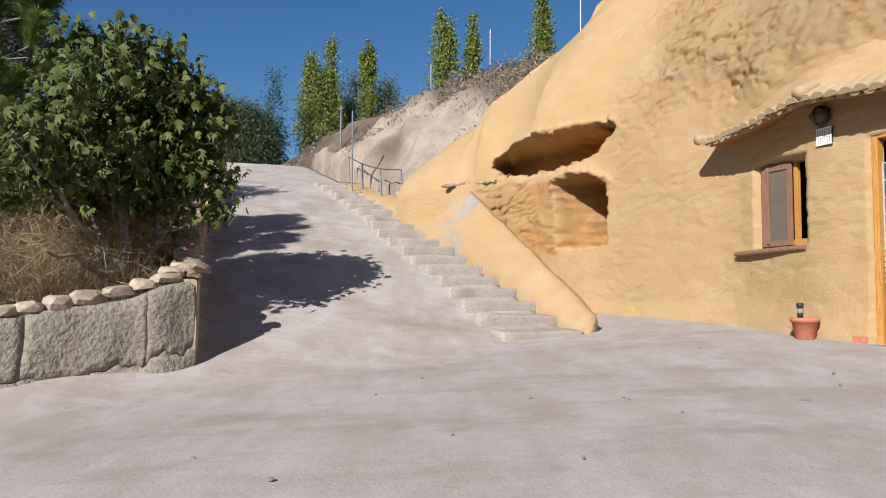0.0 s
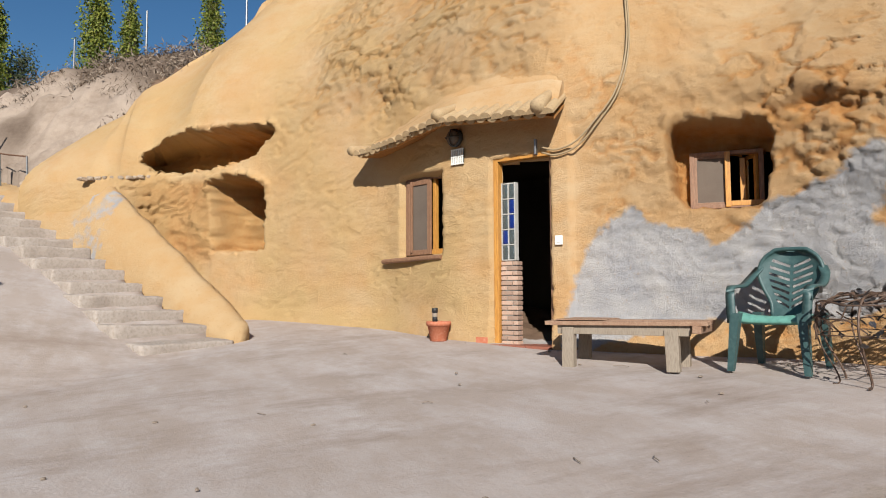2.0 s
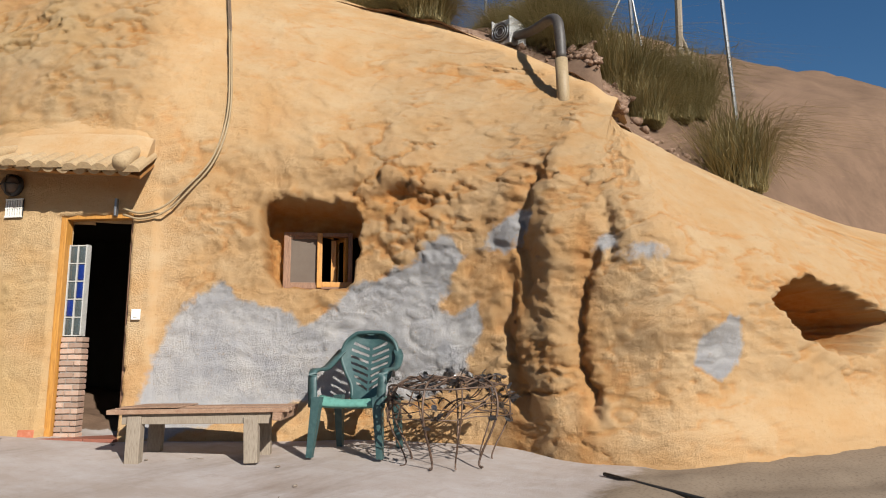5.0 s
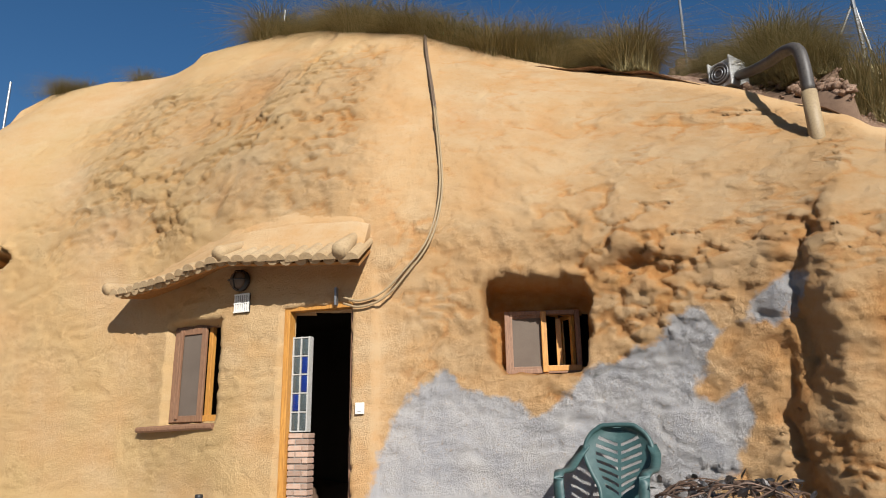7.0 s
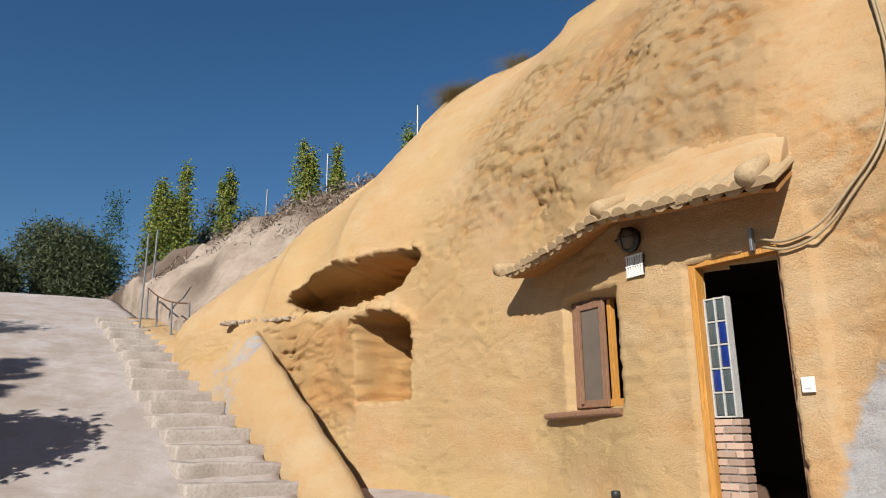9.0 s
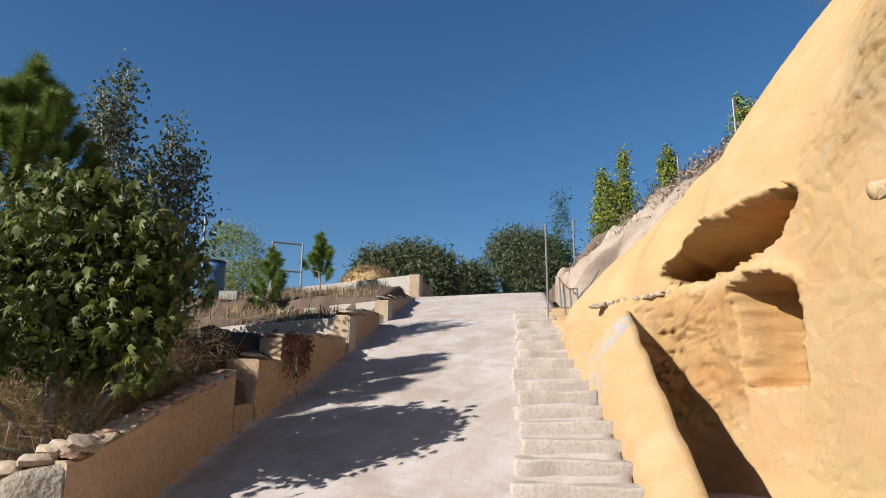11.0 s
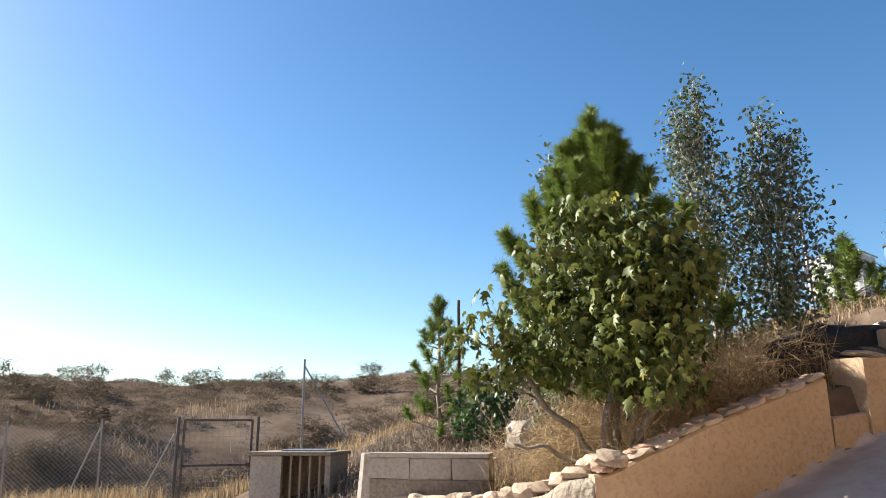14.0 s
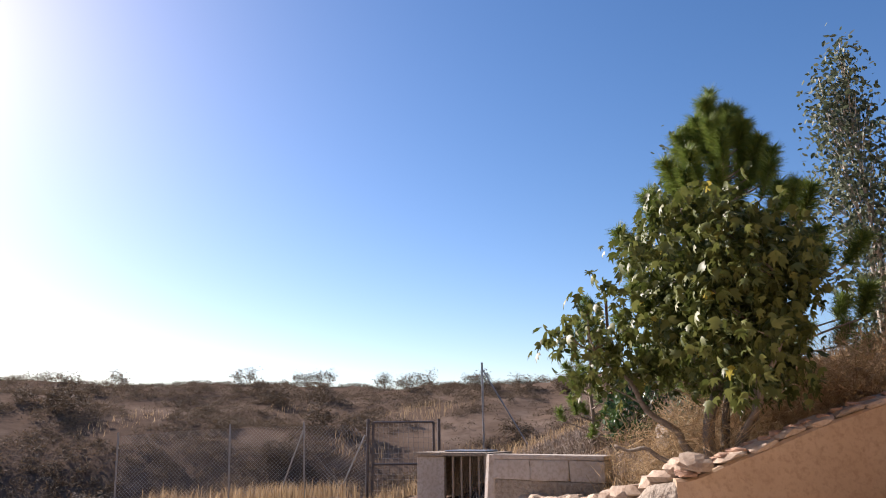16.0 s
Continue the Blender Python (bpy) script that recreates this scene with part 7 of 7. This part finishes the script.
# ---- garden things and fences ----
def build_fences():
    def post(name, a, b, r, mat, label, category="fence post", group=""):
        ob = empty(name, pose(*a), label, category, group)
        part("shaft", tube_bm([(0, 0, -0.25), tuple(b[i] - a[i] for i in range(3))], r, 8), mat, ob)
        return ob
    def ground_post(x, y, top, r, mat, label, lean=(0, 0), group="hilltop fence posts"):
        z = gz(x, y)
        return post("fence_post", (x, y, z), (x + lean[0], y + lean[1], top), r, mat, label, "fence post", group)
    lab = "leaning galvanised fence post on the hilltop"
    ground_post(10.6, 5.67, 8.9, 0.022, STEEL, lab)
    p = ground_post(11.92, 3.5, 8.3, 0.03, STEEL, "galvanised corner post with a slanting brace", (-0.02, 0.07))
    part("brace", tube_bm([(-0.2, 0.85, 0.0), (0, 0.05, 8.3 - gz(11.92, 3.5) - 0.55)], 0.022, 7), STEEL, p)
    part("brace", tube_bm([(0.35, -0.1, -0.1), (0, 0.05, 8.3 - gz(11.92, 3.5) - 0.6)], 0.02, 7), STEEL, p)
    ground_post(10.7, 1.78, 7.05, 0.03, STEEL, lab, (-0.02, 0.11))
    w = ground_post(12.07, 2.82, 7.65, 0.06, WOOD_PALE, "split grey timber post among the grass", (0.0, -0.06))
    part("strut", tube_bm([(0.1, -0.35, -0.1), (0, -0.05, 0.9)], [0.05, 0.03], 7), WOOD_PALE, w)
    for x, y, t in ((7.1, 12.37, 9.9), (7.9, 11.3, 9.5), (3.0, 15.1, 7.9), (-0.36, 19.0, 7.3), (1.15, 17.2, 7.6), (-2.75, 18.5, 6.0)):
        ground_post(x, y, t, 0.022, STEEL, lab)
    # wire fence and gate at the foot of the yard
    line = [(-12.3, -7.6), (-12.78, -4.5), (-13.24, -2.6), (-13.43, -0.95)]
    fence = empty("wire_fence", pose(-12.8, -4.5, gz(-12.8, -4.5)), "sagging chain-link fence on thin steel posts", "fence")
    inv = fence.matrix_world.inverted()
    for x, y in line[:-1]:
        z = gz(x, y)
        part("post", tube_bm([inv @ Vector((x, y, z - 0.1)), inv @ Vector((x + 0.06, y - 0.06, z + 1.85))], 0.025, 8), STEEL, fence)
    x, y = line[2]
    for dy in (0.75, ):
        part("brace", tube_bm([inv @ Vector((x, y - dy, gz(x, y - dy))), inv @ Vector((x + 0.04, y - 0.04, gz(x, y) + 1.75))], 0.02, 7), STEEL, fence)
    part("brace", tube_bm([inv @ Vector((-13.38, -1.75, gz(-13.38, -1.75))), inv @ Vector((-13.42, -1.05, gz(-13.4, -1.0) + 1.85))], 0.02, 7), STEEL, fence)
    v, f = [], []
    for a, b in zip(line, line[1:]):
        a, b = Vector(a), Vector(b)
        L = (b - a).length
        n = int(L / 0.10)
        for k in range(-18, n):
            for sgn in (1, -1):
                t0, t1 = (k, k + 18) if sgn > 0 else (k + 18, k)
                z0, z1 = 0.05, 1.75
                c0, c1 = max(0, min(n, t0)), max(0, min(n, t1))
                if t1 == t0 or c0 == c1:
                    continue
                za, zb = z0 + (z1 - z0) * (c0 - t0) / (t1 - t0), z0 + (z1 - z0) * (c1 - t0) / (t1 - t0)
                pa, pb = a.lerp(b, c0 / n), a.lerp(b, c1 / n)
                g0, g1 = gz(pa.x, pa.y), gz(pb.x, pb.y)
                i = len(v)
                w2 = 0.004
                for p, z in ((pa, g0 + za), (pb, g1 + zb)):
                    v += [inv @ Vector((p.x, p.y, z - w2)), inv @ Vector((p.x + w2, p.y, z + w2)), inv @ Vector((p.x - w2, p.y, z + w2))]
                f += [(i, i + 1, i + 4, i + 3), (i + 1, i + 2, i + 5, i + 4), (i + 2, i, i + 3, i + 5)]
    tagged(raw_mesh("mesh_wire", v, f, MESH_WIRE, fence), "thin diamond wire mesh")
    gate = empty("garden_gate", pose(-13.43, -0.92, gz(-13.43, -0.92)), "closed galvanised tube gate with wire mesh", "gate")
    d = Vector((-0.5, 1.62, 0))
    H = 2.12
    for k, r in ((0, 0.04), (1, 0.04)):
        part("gate_post", tube_bm([d * (k * 1.06 - 0.03) + Vector((0, 0, -0.2)), d * (k * 1.06 - 0.03) + Vector((0, 0, H + 0.08))], r, 10), GATE_STEEL, gate)
    for k in (0.05, 0.95):
        part("stile", tube_bm([d * k + Vector((0, 0, 0.1)), d * k + Vector((0, 0, H))], 0.032, 8), GATE_STEEL, gate)
    for z in (0.1, 1.1, H):
        part("rail", tube_bm([d * 0.05 + Vector((0, 0, z)), d * 0.95 + Vector((0, 0, z))], 0.03, 8), GATE_STEEL, gate)
    part("latch", box_bm((0.06, 0.12, 0.1), tuple(d * 0.93 + Vector((0, 0, 1.1))), bevel=0.008), RUST, gate, "rusty latch box")
    bm = bmesh.new()
    for k in range(1, 12):
        tube(bm, [d * (0.05 + 0.9 * k / 12) + Vector((0, 0, 0.1)), d * (0.05 + 0.9 * k / 12) + Vector((0, 0, H))], 0.003, 4)
    for k in range(1, 16):
        tube(bm, [d * 0.05 + Vector((0, 0, 0.1 + (H - 0.1) * k / 16)), d * 0.95 + Vector((0, 0, 0.1 + (H - 0.1) * k / 16))], 0.003, 4)
    part("mesh_wire", bm, MESH_WIRE, gate)
    tall = post("fence_post", (-15.7, 1.47, gz(-15.7, 1.47)), (-15.7, 1.45, 3.3), 0.03, STEEL, "grey upright post with a slanting stay beyond the gate")
    part("stay", tube_bm([(0.2, 1.6, 0.3), (0, 0, 3.1 - gz(-15.7, 1.47))], 0.02, 7), STEEL, tall)
    stake = post("garden_stake", (-8.6, 5.5, gz(-8.6, 5.5)), (-8.6, 5.5, 3.6), 0.025, RUST, "dark stake beside a small pine", "stake")
    post("steel_pole", (-8.3, 11.47, gz(-8.3, 11.47)), (-8.32, 11.46, 5.1), 0.025, STEEL, "thin steel pole among the garden shrubs", "pole")
    post("steel_pole", (-12.0, 15.5, gz(-12.0, 15.5)), (-12.0, 15.5, 6.65), 0.03, STEEL, "thin steel pole on the terrace", "pole")


build_fences()


def build_coping_pieces():
    rng = random.Random(31)
    path = bezier([(-2.30, 6.50, 1.09), (*edge_at(0.1, -0.12), 1.13), (*edge_at(1.0, -0.12), 1.46), (*edge_at(2.25, -0.12), 1.85)], 9)
    shapes = []
    for k in range(5):
        o = link_bm("broken_tile_shape", stone_bm(rng, rng.uniform(0.07, 0.10), rng.uniform(0.05, 0.07), 0.026), BRICK_PALE)
        shapes.append(o.data)
        bpy.data.objects.remove(o)
    for k, p in enumerate(path):
        ob = new("broken_tile", shapes[k % 5])
        ob.matrix_world = pose(p.x + rng.uniform(-0.03, 0.03), p.y, p.z + 0.022, rng.uniform(-8, 8), rng.uniform(-8, 8), rng.uniform(0, 360))
        tagged(ob, "piece of broken clay tile lying on the ramp wall", "tile piece", "broken tiles on the wall")


build_coping_pieces()


def build_garden_things():
    rng = random.Random(14)
    # concrete washing trough by the gate
    x, y = -9.2, 2.75
    z = gz(x, y)
    tr = empty("concrete_trough", pose(x, y, z, 0, 0, 78), "weathered concrete washing trough with a slatted side", "trough")
    part("back_wall", box_bm((1.4, 0.1, 0.74), (0, 0.42, 0.37), bevel=0.01), CONCRETE, tr)
    for sx in (-0.65, 0.65):
        part("side_wall", box_bm((0.1, 0.74, 0.74), (sx, 0, 0.37), bevel=0.01), WHITE_WALL, tr)
    part("slab", box_bm((1.5, 1.0, 0.06), (0, 0, 0.77), bevel=0.012), CONCRETE, tr)
    part("basin_cover", box_bm((0.8, 0.55, 0.03), (0.15, 0.05, 0.815), bevel=0.015), STEEL, tr)
    part("front_panel", box_bm((0.56, 0.08, 0.73), (-0.42, -0.4, 0.365), bevel=0.008), WHITE_WALL, tr)
    for k in range(4):
        part("slat", box_bm((0.035, 0.04, 0.73), (0.02 + 0.17 * k, -0.4, 0.365), bevel=0.006), WOOD_PALE, tr)
    x, y = -7.4, 6.4
    b = link_bm("boulder", stone_bm(rng, 0.27, 0.22, 0.24), WHITE_WALL, smooth=False)
    b.matrix_world = pose(x, y, gz(x, y) + 0.10, 0, 0, 30)
    tagged(b, "large pale boulder in the dry garden", "boulder")
    x, y = -10.3, 14.43
    drum = empty("plastic_drum", pose(x, y, gz(x, y)), "open blue plastic drum standing on the terrace", "drum")
    part("body", lathe(bmesh.new(), [(0.26, 0), (0.29, 0.03), (0.30, 0.3), (0.31, 0.32), (0.30, 0.34), (0.30, 0.6), (0.31, 0.62), (0.29, 0.86)], 24), BLUE_DRUM, drum, smooth=True)
    part("lid", lathe(bmesh.new(), [(0.31, 0.85), (0.315, 0.86), (0.31, 0.9), (0.02, 0.905)], 24), BLACK, drum, "dark rim and lid", smooth=True)
    x, y = -11.4, 13.8
    tank = empty("water_tank", pose(x, y, gz(x, y), 0, 0, 40), "white caged plastic water tank on the terrace", "water tank")
    part("bottle", box_bm((1.1, 0.95, 0.95), (0, 0, 0.55), bevel=0.08), WHITE_PLASTIC, tank)
    for zz in (0.12, 0.4, 0.7, 1.0):
        bm = tube_bm([(-0.57, -0.5, zz), (0.57, -0.5, zz), (0.57, 0.5, zz), (-0.57, 0.5, zz), (-0.57, -0.5, zz)], 0.014, 6)
        part("cage_rail", bm, STEEL, tank)
    for k in range(5):
        part("cage_bar", tube_bm([(-0.57 + 0.285 * k, -0.5, 0.05), (-0.57 + 0.285 * k, -0.5, 1.03)], 0.012, 6), STEEL, tank)
    x, y = -9.44, 15.48
    z = gz(x, y)
    fr = empty("tube_frame", pose(x, y, z), "empty dark tube gate frame on the terrace edge", "gate frame")
    hh = 5.62 - z
    for k in (0, 1):
        part("upright", tube_bm([(0.5 * k, 0.54 * k, -0.1), (0.5 * k, 0.54 * k, hh)], 0.025, 8), STEEL, fr)
    for zz in (hh - 0.7, hh):
        part("crossbar", tube_bm([(0, 0, zz), (0.5, 0.54, zz - 0.02)], 0.022, 8), STEEL, fr)
    x, y = -9.28, 14.09
    blk = empty("hollow_block", pose(x, y, gz(x, y), 0, 0, 35), "loose hollow concrete block on the terrace", "block")
    bm = bmesh.new()
    for size, c in (((0.4, 0.03, 0.2), (0, -0.085, 0.1)), ((0.4, 0.03, 0.2), (0, 0.085, 0.1)), ((0.03, 0.14, 0.2), (-0.185, 0, 0.1)), ((0.03, 0.14, 0.2), (0.185, 0, 0.1)), ((0.03, 0.14, 0.2), (0, 0, 0.1))):
        box(bm, size, c)
    part("body", bm, WHITE_WALL, blk)
    # straw heap on the top terrace
    r = np.random.RandomState(15)
    x, y = -9.6, 19.6
    z = gz(x, y)
    heap = empty("straw_heap", pose(x, y, z), "rounded heap of yellow straw on the upper terrace", "straw heap")
    bm = bmesh.new()
    bmesh.ops.create_icosphere(bm, subdivisions=3, radius=1.0)
    for v in bm.verts:
        v.co = Vector((v.co.x * 1.1, v.co.y * 0.9, max(v.co.z, -0.1) * (5.75 - z))) * (1 + 0.15 * noise.noise(v.co * 2))
    part("core", bm, STRAW, heap, smooth=True)
    a, q = r.uniform(0, 6.283, 2500), np.sqrt(r.uniform(0, 1, 2500))
    pts = np.column_stack([1.1 * q * np.cos(a), 0.9 * q * np.sin(a), (5.75 - z) * np.sqrt(np.maximum(0, 1 - q * q)) - 0.02])
    v, f = blades(pts, 0.14, 2.0, 0.012, r, 0.9)
    tagged(quick_mesh("straw", v, f, DRY_GRASS, heap), kind="stuff")
    # dark compost mound under a net behind the gap, and the dried vine on the pier
    x, y = -4.1, 9.5
    m = empty("netted_mound", pose(x, y, gz(x, y) - 0.05), "dark mound covered with black shade net beside the ramp wall", "mound")
    bm = bmesh.new()
    bmesh.ops.create_icosphere(bm, subdivisions=4, radius=1.0)
    for v in bm.verts:
        n = 1 + 0.22 * noise.noise(v.co * 2.2) + 0.08 * noise.noise(v.co * 7)
        v.co = Vector((v.co.x * 0.62 * n, v.co.y * 0.95 * n, max(v.co.z, -0.2) * 0.52 * n))
    part("net", bm, simple("black_shade_net", (0.018, 0.017, 0.016), (0.035, 0.03, 0.026), 9, 0.9, c3=(0.06, 0.05, 0.04), bump_d=0.02), m, smooth=True)
    p = edge_at(3.55, 0.06)
    vine = empty("dry_vine", pose(p[0], p[1], 2.42), "reddish-brown dried vine hanging over the pier", "vine")
    n = 700
    a = r.uniform(-0.45, 0.45, n)
    pts = np.column_stack([UP[0] * a + r.normal(size=n) * 0.03 + 0.03, UP[1] * a + r.normal(size=n) * 0.03, -np.abs(r.normal(size=n)) * 0.22])
    v, f = scatter(SLIM_V, SLIM_F, pts, 0.10, r, 1.6)
    quick_mesh("dead_leaves", v, f, leaf_material("dried_vine_leaf", (0.12, 0.05, 0.03), (0.20, 0.10, 0.06), 0.9, 0.1), vine)
    bm = bmesh.new()
    for k in range(14):
        x0 = r.uniform(-0.4, 0.4)
        tube(bm, bezier([(UP[0] * x0 - 0.05, UP[1] * x0, 0.0), (UP[0] * x0 + 0.04, UP[1] * x0, -0.02), (UP[0] * (x0 + 0.05) + 0.06, UP[1] * (x0 + 0.05), -r.uniform(0.25, 0.55))], 4), 0.006, 5)
    part("stems", bm, BARK, vine)
    # twigs and pebbles blown over the yard
    for k in range(26):
        x, y = rng.uniform(-1.5, 4.6), rng.uniform(2.2, 7.0)
        if k % 3 == 0:
            L, a0 = rng.uniform(0.05, 0.16), rng.uniform(0, 6.28)
            tw = link_bm("twig", tube_bm([(0, 0, 0), (L * 0.5 * math.cos(a0), L * 0.5 * math.sin(a0), 0.006), (L * math.cos(a0 + 0.2), L * math.sin(a0 + 0.2), 0)], 0.003, 5), BARK)
            tw.matrix_world = pose(x, y, gz(x, y) + 0.012)
            tagged(tw, "short dry twig on the concrete yard", "twig", "litter in the yard")
        else:
            pb = link_bm("pebble", stone_bm(rng, rng.uniform(0.008, 0.02), rng.uniform(0.008, 0.016), 0.008), BARK)
            pb.matrix_world = pose(x, y, gz(x, y) + 0.01)
            tagged(pb, "small dark pebble on the concrete yard", "pebble", "litter in the yard")
    # long thin black tube laid on the earth in place of a pole's shadow
    hose = empty("pole_shadow_tube", pose(5.1, 1.3, gz(5.1, 1.3)), "thin black tube standing in for a pole's shadow on bare earth", "hose")
    pts = [Vector(q) for q in ((5.50, 2.03, 0), (5.34, 1.70, 0), (5.20, 1.40, 0), (5.05, 1.10, 0), (4.90, 0.80, 0), (4.74, 0.45, 0), (4.5, 0.0, 0))]
    part("tube", tube_bm([(p.x - 5.1, p.y - 1.3, gz(p.x, p.y) - gz(5.1, 1.3) + 0.012) for p in pts], 0.014, 7), BLACK, hose, smooth=True)


build_garden_things()
